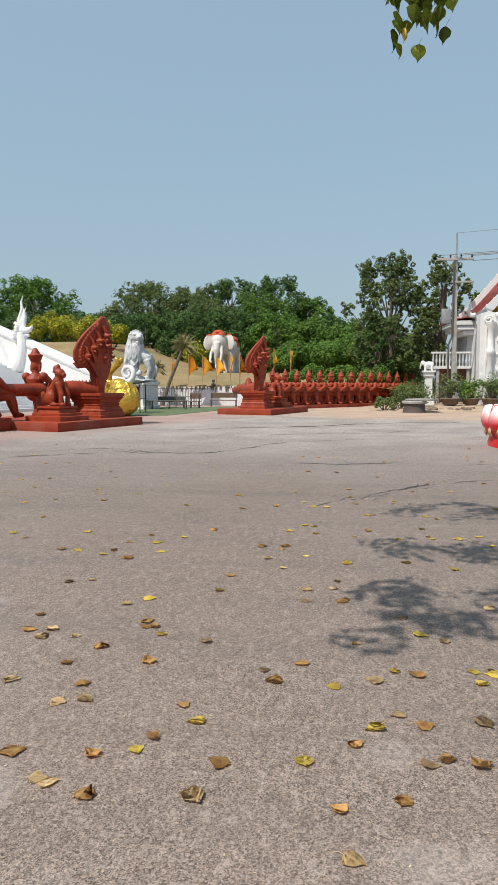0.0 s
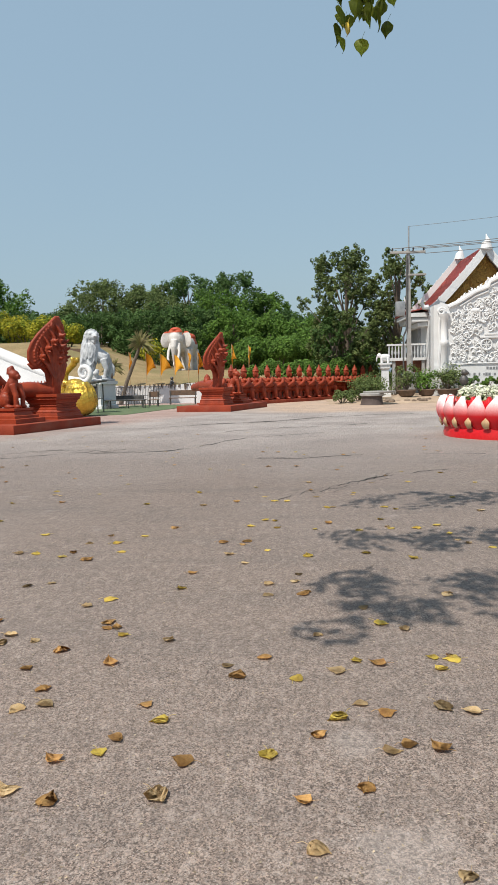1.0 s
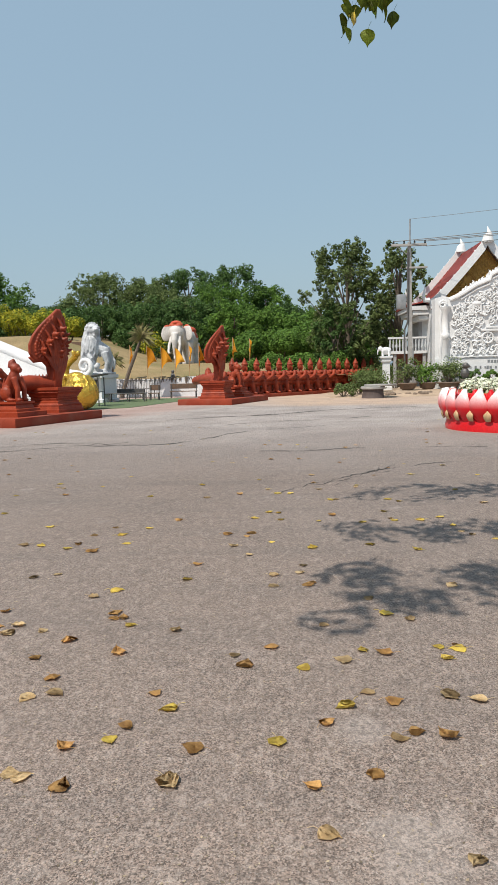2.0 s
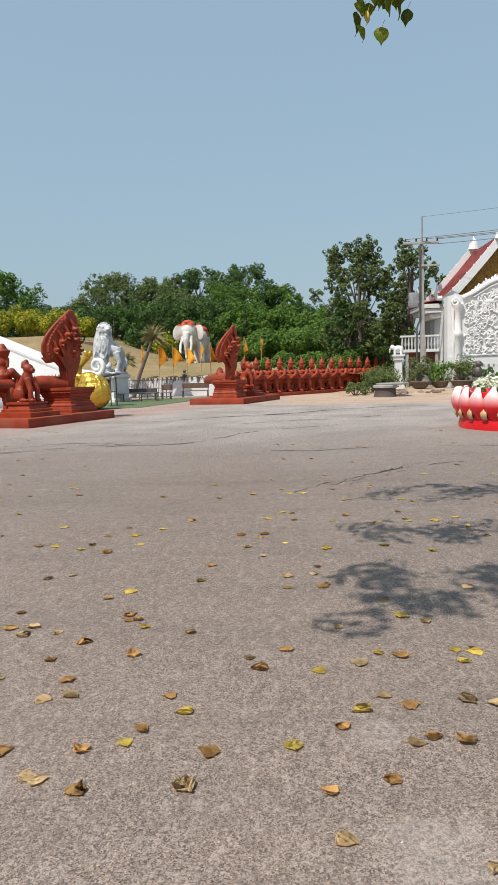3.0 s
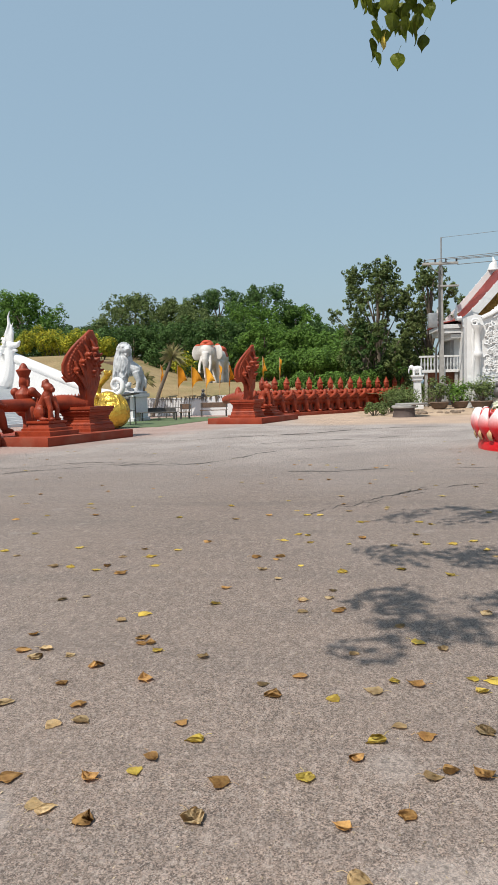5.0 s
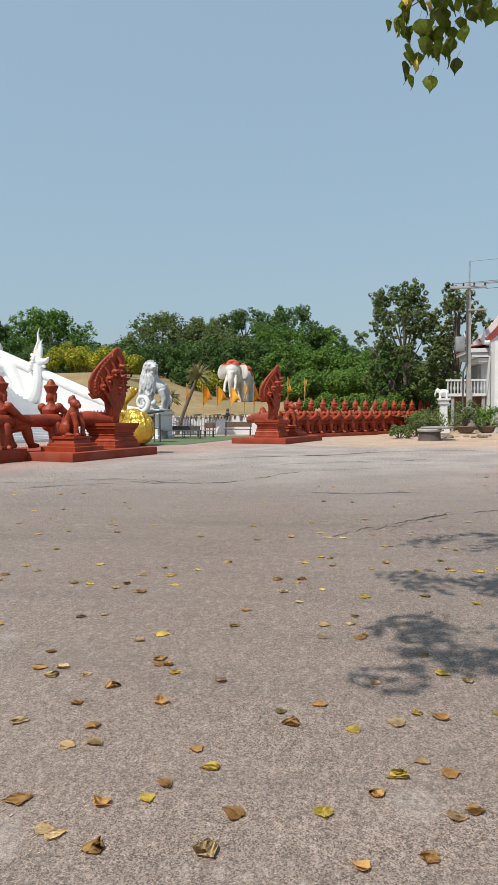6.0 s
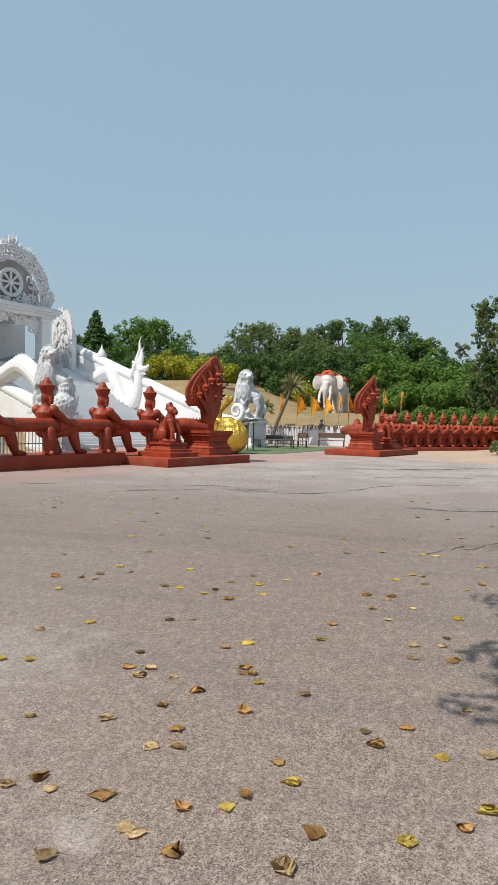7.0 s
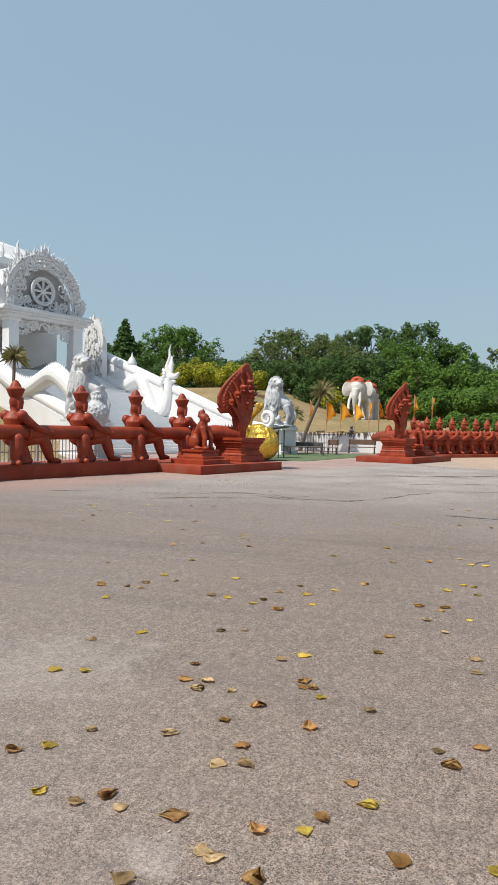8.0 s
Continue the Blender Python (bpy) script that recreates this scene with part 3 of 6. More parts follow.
# ---- kneeling bearers ----
def bearer_mesh(name, crown, side=1):
    """Squats with feet apart, faces +y, cradles a trunk at its +x side."""
    bm = bmesh.new()
    ball(bm, (0, 0, 0.72), (0.32, 0.32, 0.22))
    tube(bm, [(0, 0, 0.75), (0, 0.0, 1.0), (0, 0.02, 1.30), (0, 0.02, 1.50)], [0.29, 0.24, 0.33, 0.18], 14, 0.8)
    ball(bm, (0.17, 0.16, 1.38), (0.16, 0.13, 0.12))
    ball(bm, (-0.17, 0.16, 1.38), (0.16, 0.13, 0.12))
    tube(bm, [(0, 0.03, 1.42), (0, 0.05, 1.68)], [0.14, 0.125], 10)
    ball(bm, (0, 0.08, 1.80), (0.18, 0.215, 0.25))
    ball(bm, (0, 0.295, 1.79), (0.04, 0.055, 0.06))
    ball(bm, (0, 0.24, 1.63), (0.075, 0.065, 0.055))
    ball(bm, (0, 0.275, 1.70), (0.07, 0.045, 0.025), 8)
    tube(bm, [(-0.11, 0.25, 1.90), (0, 0.295, 1.885), (0.11, 0.25, 1.90)], 0.022, 6)
    for s in (-1, 1):
        tube(bm, [(s * 0.18, 0.05, 1.88), (s * 0.20, 0.04, 1.74), (s * 0.19, 0.04, 1.58)], [0.035, 0.045, 0.045], 7)
        ball(bm, (s * 0.40, 0.0, 1.40), (0.16, 0.17, 0.16))
        tube(bm, [(s * 0.41, 0.0, 1.40), (s * 0.51, 0.20, 1.20), (s * 0.49, 0.36, 1.09)], [0.14, 0.125, 0.115], 10)
        tube(bm, [(s * 0.49, 0.34, 1.10), (s * 0.48, 0.62, 0.98), (s * 0.46, 0.86, 0.92)], [0.115, 0.095, 0.07], 10)
        ball(bm, (s * 0.45, 0.97, 0.91), (0.07, 0.14, 0.08))
    tube(bm, [(0.1, -0.05, 0.72), (0.42, -0.16, 0.72)], [0.22, 0.175], 12)
    ball(bm, (0.44, -0.17, 0.72), 0.18)
    tube(bm, [(0.44, -0.17, 0.72), (0.46, -0.22, 0.45), (0.46, -0.27, 0.12)], [0.18, 0.185, 0.125], 12)
    tube(bm, [(0.46, -0.29, 0.07), (0.62, -0.30, 0.07), (0.78, -0.31, 0.05)], [0.11, 0.11, 0.07], 9, 0.8)
    tube(bm, [(0.05, 0.12, 0.70), (0.22, 0.50, 0.74), (0.30, 0.80, 0.74)], [0.24, 0.20, 0.165], 12)
    ball(bm, (0.31, 0.82, 0.73), 0.175)
    tube(bm, [(0.31, 0.82, 0.73), (0.32, 0.92, 0.45), (0.32, 1.05, 0.12)], [0.18, 0.175, 0.12], 12)
    tube(bm, [(0.30, 1.02, 0.07), (0.30, 1.24, 0.07), (0.30, 1.46, 0.045)], [0.11, 0.105, 0.06], 9, 0.9)
    # cloth hanging to the plinth
    tube(bm, [(0.02, 0.10, 0.85), (0.03, 0.14, 0.55), (0.04, 0.20, 0.28), (0.05, 0.26, 0.02)], [0.27, 0.22, 0.24, 0.34], 12)
    for k in range(5):
        a = -0.9 + 0.5 * k
        tube(bm, [(0.20 * math.cos(a), 0.12 + 0.22 * math.sin(a), 0.7), (0.31 * math.cos(a), 0.24 + 0.32 * math.sin(a), 0.02)], [0.035, 0.05], 6)
    for z in (0.86, 0.80):
        tube(bm, [(0.30 * math.cos(a), 0.29 * math.sin(a), z) for a in np.linspace(0, 6.28, 18)], 0.03, 6)
    if crown == "flared":
        lathe(bm, [(0.165, 1.93), (0.19, 1.97), (0.265, 2.15), (0.275, 2.18), (0.23, 2.195), (0.17, 2.22), (0.135, 2.31), (0.07, 2.41), (0.01, 2.44)], (0, 0.05, 0), 18)
    else:
        lathe(bm, [(0.18, 1.92), (0.23, 1.96), (0.23, 2.02), (0.18, 2.04), (0.18, 2.12), (0.14, 2.14), (0.14, 2.21), (0.095, 2.23), (0.065, 2.32), (0.015, 2.44)], (0, 0.06, 0), 16)
    for v in bm.verts:
        v.co.x *= side
    return fused(name, bm, TERRA, 0.024)


BEARER = bearer_mesh("bearer", "flared")
for k in range(9):
    statue("bearer_statue", BEARER, "terracotta-red kneeling statue with flared hat, holding the serpent", "statue",
           pose(*at(19.0 - 2.4 * k, -17.32, 0.42), 0, 0, TURN), "bearers of the serpent")
CROWNED = bearer_mesh("crowned_bearer", "tiered", -1)
for k in range(16):
    statue("crowned_bearer_statue", CROWNED, "terracotta-red kneeling statue with tiered crown in a distant row", "statue",
           FAR @ pose(0, -0.9 + 1.14 * k, 0.22, 0, 0, 180) @ Matrix.Scale(0.97, 4), "crowned bearers of the serpent")
fb = qf.inverted() @ FAR
serpent("terracotta-red many-headed serpent on a pedestal beyond the gateway", qf, 0.70, tuple(fb @ Vector((0.24, -3.2, 1.20))), tuple(fb @ Vector((0.24, 15.5, 1.20))), [1.5 + 2.28 * k for k in range(8)], 0.2)


# ---- beasts and gold ----
def flame(bm, p, h, lean=(0, 0), r=0.09, seg=6):
    p = Vector(p)
    tube(bm, [p, p + Vector((lean[0] * 0.3, lean[1] * 0.3, h * 0.45)), p + Vector((lean[0] * 0.2, lean[1] * 0.2, h * 0.75)), p + Vector((lean[0], lean[1], h))], [r, r * 1.1, r * 0.55, r * 0.08], seg)


def small_guardian():
    """A little seated guardian beast, faces +x."""
    bm = bmesh.new()
    tube(bm, [(-0.26, 0, 0.34), (-0.12, 0, 0.58), (0.08, 0, 0.86), (0.10, 0, 1.0)], [0.19, 0.19, 0.20, 0.15], 12)
    ball(bm, (0.14, 0, 1.12), (0.19, 0.17, 0.18))
    tube(bm, [(0.2, 0, 1.08), (0.36, 0, 1.05)], [0.12, 0.09], 9)
    tube(bm, [(0.04, 0, 1.16), (0.02, 0, 1.34), (0.1, 0, 1.42)], [0.18, 0.13, 0.05], 9)
    for s in (-1, 1):
        tube(bm, [(0.18, s * 0.15, 0.8), (0.32, s * 0.17, 0.4), (0.30, s * 0.17, 0.04)], [0.12, 0.09, 0.08], 9)
        ball(bm, (0.34, s * 0.17, 0.06), (0.13, 0.09, 0.07), 8)
        ball(bm, (-0.15, s * 0.2, 0.28), (0.24, 0.14, 0.26), 10)
        ball(bm, (0.05, s * 0.22, 0.06), (0.2, 0.1, 0.07), 8)
    tube(bm, [(-0.3, 0, 0.1), (-0.42, 0, 0.5), (-0.34, 0, 0.8)], [0.08, 0.06, 0.03], 7)
    return fused("guardian", bm, TERRA, 0.024)


GUARD = small_guardian()
for head, ang, pos in ((q, 0, at(18.45, -15.85, 0.30)), (qf, 0, at(35.2, -14.6, 0.30))):
    base = solid("stepped_plinth", stack(bmesh.new(), [(0.75, 0.75, 0), (0.75, 0.75, 0.15), (0.60, 0.60, 0.17), (0.60, 0.60, 0.25), (0.46, 0.46, 0.28), (0.42, 0.42, 0.40), (0.48, 0.48, 0.43), (0.48, 0.48, 0.50)]),
                 TERRA, "stepped square red base under a small guardian beast", "pedestal", "guardian bases", m=pose(*pos, 0, 0, TURN), smooth=False)
    statue("guardian_statue", GUARD, "small terracotta-red seated guardian beast on a stepped base", "statue", pose(*(pos + Vector((0, 0, 0.49))), 0, 0, TURN), "small guardian beasts")
statue("guardian_statue", GUARD, "small terracotta-red crouching beast beside the distant serpent", "statue",
       pose(*at(34.0, -15.75, 0.28), 0, 0, TURN - 70) @ Matrix.Scale(1.15, 4), "small guardian beasts")


def lion_mesh():
    """A seated lion on rockwork: heavy mane, head turned to +x, hindquarters towards +x; 3 m high."""
    bm = bmesh.new()
    box(bm, -0.85, 0.95, -0.75, 0.7, 0.0, 0.14, 0.03)
    tube(bm, [(-0.42, 0, 0.5), (-0.42, 0, 1.3), (-0.32, 0, 2.0), (-0.18, -0.02, 2.55)], [0.36, 0.47, 0.46, 0.32], 14)
    tube(bm, [(-0.25, 0.12, 1.5), (0.20, 0.25, 1.62), (0.52, 0.30, 1.42), (0.66, 0.30, 1.0)], [0.42, 0.40, 0.36, 0.24], 12)
    for y in (0.05, 0.45):
        tube(bm, [(0.60, y, 1.3), (0.78, y, 0.72), (0.68, y - 0.05, 0.2)], [0.25, 0.16, 0.12], 10)
        ball(bm, (0.62, y - 0.12, 0.2), (0.2, 0.22, 0.11), 9)
    tube(bm, [(0.74, 0.5, 1.2), (0.98, 0.55, 0.8), (0.95, 0.5, 0.3)], [0.09, 0.08, 0.06], 7)
    ball(bm, (-0.02, -0.12, 2.68), (0.33, 0.30, 0.34))
    tube(bm, [(0.12, -0.20, 2.66), (0.30, -0.33, 2.62), (0.42, -0.42, 2.60)], [0.22, 0.19, 0.15], 10)
    tube(bm, [(0.08, -0.18, 2.42), (0.32, -0.34, 2.32)], [0.15, 0.10], 10)
    ball(bm, (0.46, -0.45, 2.66), (0.09, 0.09, 0.06), 8)
    for a, b in ((0.28, -0.12), (0.06, -0.38)):
        ball(bm, (a, b, 2.82), (0.12, 0.10, 0.08), 8)
    for a, b in ((0.10, 0.20), (-0.22, -0.36)):
        ball(bm, (a, b, 2.86), (0.07, 0.06, 0.07), 8)
    for k in range(16):                                       # ruff round the face
        a = k * 2 * math.pi / 16
        r = Vector((-math.sin(math.radians(-38)) * math.cos(a), math.cos(math.radians(-38)) * math.cos(a), math.sin(a)))
        c = Vector((-0.10, -0.06, 2.66))
        tube(bm, [c + r * 0.24, c + r * 0.42, c + r * 0.46 - Vector((0.10, -0.08, 0.16))], [0.09, 0.10, 0.04], 7)
    for k in range(64):                                       # long wavy locks of the mane and beard
        a = k * 2.39996
        top = 2.95 - 1.15 * ((k * 0.37) % 1.0)
        tr_ = 0.30 + 0.16 * min(1.0, (2.95 - top) / 0.6)
        face = math.cos(a - math.radians(-38)) > 0.55
        if face and top > 2.25:
            top = 2.25
        pts = []
        for i in range(5):
            z = top - 0.26 * i
            if z < 0.9:
                break
            r = tr_ + 0.10 * min(1, i / 3) - 0.05 * max(0, i - 3)
            w = 0.10 * math.sin(i * 1.6 + k)
            pts.append((-0.18 - 0.09 * min(2.5, max(0, 2.6 - z)) + r * math.cos(a + w), -0.02 + r * math.sin(a + w), z))
        if len(pts) > 2:
            tube(bm, pts, [0.05, 0.085, 0.085, 0.07, 0.02][:len(pts)], 6)
    tube(bm, [(-0.55, -0.30, 1.3), (-0.62, -0.42, 0.7), (-0.55, -0.48, 0.2)], [0.22, 0.17, 0.13], 10)
    ball(bm, (-0.48, -0.58, 0.22), (0.18, 0.2, 0.11), 9)
    tube(bm, [(-0.20, -0.34, 1.3), (-0.02, -0.50, 1.0), (0.16, -0.55, 0.92)], [0.2, 0.15, 0.12], 10)
    rr = random.Random(9)
    for k in range(46):                                       # rockwork under the paw
        z = 0.15 + 0.7 * rr.random() ** 1.3
        ball(bm, (rr.uniform(-0.45, 0.62) * (1.1 - 0.5 * z), -0.42 + rr.uniform(-0.22, 0.3), z), rr.uniform(0.07, 0.17), 7)
    return fused("lion", bm, GREYST, 0.032, rounds=1)


LION = lion_mesh()
for u, v, zb, s, turn, lab in ((35.9, -24.3, 1.72, 1.04, 0, "pale grey seated lion statue on a block beside white stairs"), (21.9, -26.2, 1.75, 1.08, 0, "large pale grey lion statue with open mouth behind the red balustrade")):
    solid("lion_pedestal", stack(bmesh.new(), [(1.0, 0.95, 0), (1.0, 0.95, 0.2), (0.9, 0.85, 0.24), (0.9, 0.85, zb - 0.25), (1.0, 0.95, zb - 0.2), (1.0, 0.95, zb)]), WHITE,
          "white painted block pedestal under a lion", "pedestal", "lion pedestals", m=pose(*at(u, v), 0, 0, TURN), smooth=False)
    statue("lion_statue", LION, lab, "lion statue", pose(*at(u, v, zb - 0.01), 0, 0, TURN - turn) @ Matrix.Scale(s, 4), "stone lions")

bm = bmesh.new()
lathe(bm, [(0.30, 0), (0.40, 0.1), (0.34, 0.25), (0.62, 0.7), (0.78, 1.2), (0.70, 1.6), (0.42, 1.9), (0.30, 2.05)], seg=22)
for k in range(90):
    z = 0.5 + 1.3 * (k / 90)
    r = np.interp(z, [0.25, 0.7, 1.2, 1.6, 1.9], [0.34, 0.62, 0.78, 0.70, 0.42])
    ball(bm, (r * math.cos(k * 2.4), r * math.sin(k * 2.4), z), 0.065, 6)
for k in range(9):
    flame(bm, (0.25 * math.cos(k * 0.7), 0.25 * math.sin(k * 0.7), 2.0), 0.5, (0.1 * math.cos(k), 0.1 * math.sin(k)), 0.08)
statue("carved_urn", fused("carved_urn", bm, GREYST, 0.035, rounds=1), "grey carved urn with a flame-like top beside a lion", "urn", pose(*at(20.5, -23.8, 1.2), 0, 0, TURN) @ Matrix.Scale(0.74, 4))
solid("urn_stand", stack(bmesh.new(), [(0.6, 0.6, 0), (0.6, 0.6, 0.15), (0.5, 0.5, 0.2), (0.5, 0.5, 1.05), (0.6, 0.6, 1.1), (0.6, 0.6, 1.21)]), GREYWALL, "grey cement stand under a carved urn", "pedestal", m=pose(*at(20.5, -23.8), 0, 0, TURN), smooth=False)

# gold sack with a knotted neck
bm = bmesh.new()
ball(bm, (0, 0, 0.68), (0.74, 0.74, 0.69), 24)
ball(bm, (-0.05, 0, 1.22), (0.58, 0.55, 0.30), 16)
for k in range(9):
    a = k * 2 * math.pi / 9 + 0.3 * math.sin(5 * k)
    tube(bm, [(0.30 * math.cos(a), 0.30 * math.sin(a), 1.46), (0.60 * math.cos(a), 0.60 * math.sin(a), 1.18), (0.73 * math.cos(a), 0.73 * math.sin(a), 0.80), (0.66 * math.cos(a), 0.66 * math.sin(a), 0.45)], [0.09, 0.04, 0.02, 0.005], 7)
ball(bm, (-0.25, 0, 1.45), (0.42, 0.30, 0.20), 12)
tube(bm, [(-0.5, -0.1, 1.4), (-0.72, -0.12, 1.5), (-0.8, -0.1, 1.3)], [0.12, 0.13, 0.05], 8)
sack = fused("gold_sack", bm, GOLD, 0.03, rounds=9)
statue("gold_sack", sack, "giant shiny gold sack with knotted top on green carpet", "gold sculpture", pose(-9.45, 32.4, 0.0, 0, 0, -20) @ Matrix.Scale(1.12, 4))
bm = bmesh.new()
tube(bm, [(-0.7, 0, 0.0), (-0.62, 0, 0.9), (-0.55, 0, 1.6), (-0.40, 0, 2.15), (-0.06, 0, 2.42), (0.18, 0, 2.62)], [0.26, 0.26, 0.22, 0.17, 0.15, 0.17], 12)
ball(bm, (0.20, 0, 2.72), (0.25, 0.2, 0.16), 10)
for k in range(6):
    ball(bm, (0.2 + 0.17 * math.cos(k), 0.14 * math.sin(k), 2.83), 0.08, 7)
horn = fused("gold_horn", bm, GOLD, 0.03)
statue("gold_arm_sculpture", horn, "tall curved gold sculpture rising beside a gold sack", "gold sculpture", pose(-10.1, 33.4, 0, 0, 0, -20))

# ---- white stairs, balustrades, terrace ----
bm = bmesh.new()
SLOPE = 0.37
for k in range(30):
    v1 = -27.5 - 0.38 * k
    box(bm, -39.0, v1, 22.9, 34.1, 0.174 * k, 0.174 * (k + 1) - 0.004 if k < 29 else 5.22)
st = solid("staircase", bm, WHITE, "broad white painted stairs rising to a shrine", "staircase", m=ROW, kind="structure", smooth=False)


def balustrade(u, z_off, label, curled=True):
    """A solid white stair wall with a rolled coping, curled at its foot."""
    t = thing("stair_balustrade", label, "balustrade", "stair balustrades", m=ROW)
    top = lambda v: 2.45 + z_off + SLOPE * (-27.2 - v)
    bm = bmesh.new()
    prism(bm, [(-26.0, 0), (-26.0, top(-26.4) - 0.3), (-27.2, top(-27.2) - 0.3), (-39.5, top(-39.5) - 0.3), (-39.5, 0)], Matrix.Translation((0, u - 0.3, 0)), 0.6)
    part("wall", bm, WHITE, t, smooth=False)
    bm = bmesh.new()
    tube(bm, [(-39.5, u, top(-39.5)), (-33, u, top(-33)), (-28.0, u, top(-28.0)), (-26.6, u, top(-27.0) - 0.22), (-25.4, u, top(-27.2) - 0.60), (-24.3, u, top(-27.2) - 0.72)], [0.36, 0.36, 0.36, 0.33, 0.27, 0.22], 14, 0.9)
    part("coping", bm, WHITE, t)
    c = Vector((-24.15, u, top(-27.2) - 0.22))
    pts = [c + Vector((math.cos(a), 0, math.sin(a))) * (0.46 - 0.050 * a) for a in np.linspace(-math.pi / 2 - 0.3, 2.2 * math.pi, 30)]
    if curled:
        part("scroll", tube(bmesh.new(), pts, [0.19 - 0.0045 * i for i in range(30)], 10), WHITE, t, "curled white scroll end")
    bm = bmesh.new()
    box(bm, -38.0, -26.1, u - 0.34, u - 0.28, 0.5, 0.62)
    part("string_course", bm, WHITE, t)
    return t


balustrade(34.5, 0.0, "sloping white stair wall with rolled coping and curled end")
balustrade(22.5, -0.55, "sloping white stair wall beside the dry grass bank", False)

bm = bmesh.new()
box(bm, -52, -38.9, 21.0, 36.5, 0, 5.22)
solid("terrace", bm, GREYWALL, "grey cement terrace under the white shrine", "terrace", kind="structure", m=ROW, smooth=False)
par = thing("terrace_parapet", "white parapet with ball finials on the terrace edge", "parapet", m=ROW)
bm = bmesh.new()
box(bm, -44.0, -39.0, 36.0, 36.4, 5.22, 5.45)
box(bm, -44.0, -39.0, 36.02, 36.38, 5.95, 6.15, 0.03)
part("rail", bm, WHITE, par, smooth=False)
for k in range(6):
    bm = bmesh.new()
    box(bm, -39.4 - 0.9 * k, -39.05 - 0.9 * k, 36.0, 36.4, 5.40, 6.2, 0.02)
    ball(bm, (-39.22 - 0.9 * k, 36.2, 6.35), 0.2, 10)
    part("post", bm, WHITE, par)


# white crested serpents lying along the stair walls
def white_serpent(pts, label, head=True):
    bm = bmesh.new()
    fine = []
    P = [Vector(p) for p in pts]
    for i in range(len(P) - 1):
        a, b, c, d2 = P[max(i - 1, 0)], P[i], P[i + 1], P[min(i + 2, len(P) - 1)]
        for s in np.linspace(0, 1, 7)[:-1]:
            fine.append(0.5 * ((2 * b) + (c - a) * s + (2 * a - 5 * b + 4 * c - d2) * s * s + (3 * b - 3 * c + d2 - a) * s ** 3))
    fine.append(P[-1])
    n = len(fine)
    tube(bm, fine, [0.50 if i < n - 12 else 0.50 - 0.016 * (i - n + 12) for i in range(n)], 12)
    for i in range(0, n - 3):
        for f in (0, 0.5):
            p = fine[i].lerp(fine[i + 1], f)
            flame(bm, p + Vector((0, 0, 0.42)), 0.30, (0.06, 0), 0.07, 5)
    h = P[-1] if head else P[0] - Vector((0, 0, 3.5))
    ball(bm, h + Vector((0.12, 0, 0.1)), (0.42, 0.30, 0.34), 12)
    tube(bm, [h + Vector((0.3, 0, 0.12)), h + Vector((0.75, 0, 0.2)), h + Vector((0.95, 0, 0.42))], [0.24, 0.17, 0.06], 9)
    tube(bm, [h + Vector((0.25, 0, -0.12)), h + Vector((0.68, 0, -0.2))], [0.18, 0.08], 9)
    for k in range(11):                                                     # tall flaming crest, swept back
        a = k / 10
        flame(bm, h + Vector((0.25 - 0.55 * a, 0, 0.25)), 1.1 * (1 - a) ** 0.9 + 0.40, (0.28 - 0.75 * a, 0.05 * math.sin(k)), 0.11)
    tube(bm, [h + Vector((0.1, 0, 0.3)), h + Vector((-0.12, 0, 0.9)), h + Vector((0.12, 0, 1.5)), h + Vector((0.05, 0, 2.0)), h + Vector((0.22, 0, 2.45))], [0.2, 0.17, 0.12, 0.07, 0.015], 8)
    for k in range(8):
        flame(bm, h + Vector((-0.35 - 0.04 * k, 0, 0.2 - 0.25 * k)), 0.55, (-0.35, 0), 0.11)
    for s in (-1, 1):
        for k in range(4):
            flame(bm, h + Vector((0.0 - 0.12 * k, s * 0.26, 0.1 - 0.2 * k)), 0.5, (-0.2, s * 0.25), 0.10)
    me = fused("white_serpent", bm, WHITE, 0.033, rounds=1)
    statue("white_serpent_statue", me, label, "serpent statue", ROW, "white crested serpents")


white_serpent([(-41, 22.4, 6.6), (-38.5, 22.4, 5.9), (-36.2, 22.4, 6.5), (-33.6, 22.4, 4.4), (-31.4, 22.4, 3.5), (-29.2, 22.4, 4.2), (-27.6, 22.4, 3.2), (-26.9, 22.4, 2.3)], "white spined serpent body winding down a stair wall", False)
white_serpent([(-41, 34.3, 6.3), (-39.6, 34.3, 5.6), (-37.8, 34.3, 4.6), (-36.4, 34.3, 4.55), (-35.0, 34.3, 4.95), (-34.2, 34.3, 3.9), (-33.5, 34.3, 2.6), (-32.6, 34.3, 2.75), (-32.2, 34.3, 3.9), (-32.3, 34.3, 4.9)], "white crested serpent with raised flaming head on the stair wall")

bm = bmesh.new()
lathe(bm, [(0.20, 0), (0.34, 0.15), (0.36, 0.35), (0.22, 0.65), (0.08, 0.85), (0.01, 1.15)], (0, 0, 0), 14)
box(bm, -0.3, 0.3, -0.3, 0.3, -5.8, 0.02, 0.03)
solid("bud_finial", bm, WHITE, "white lotus-bud finial on a stair wall post", "finial", m=pose(*at(34.6, -36.2, 5.82), 0, 0, TURN))

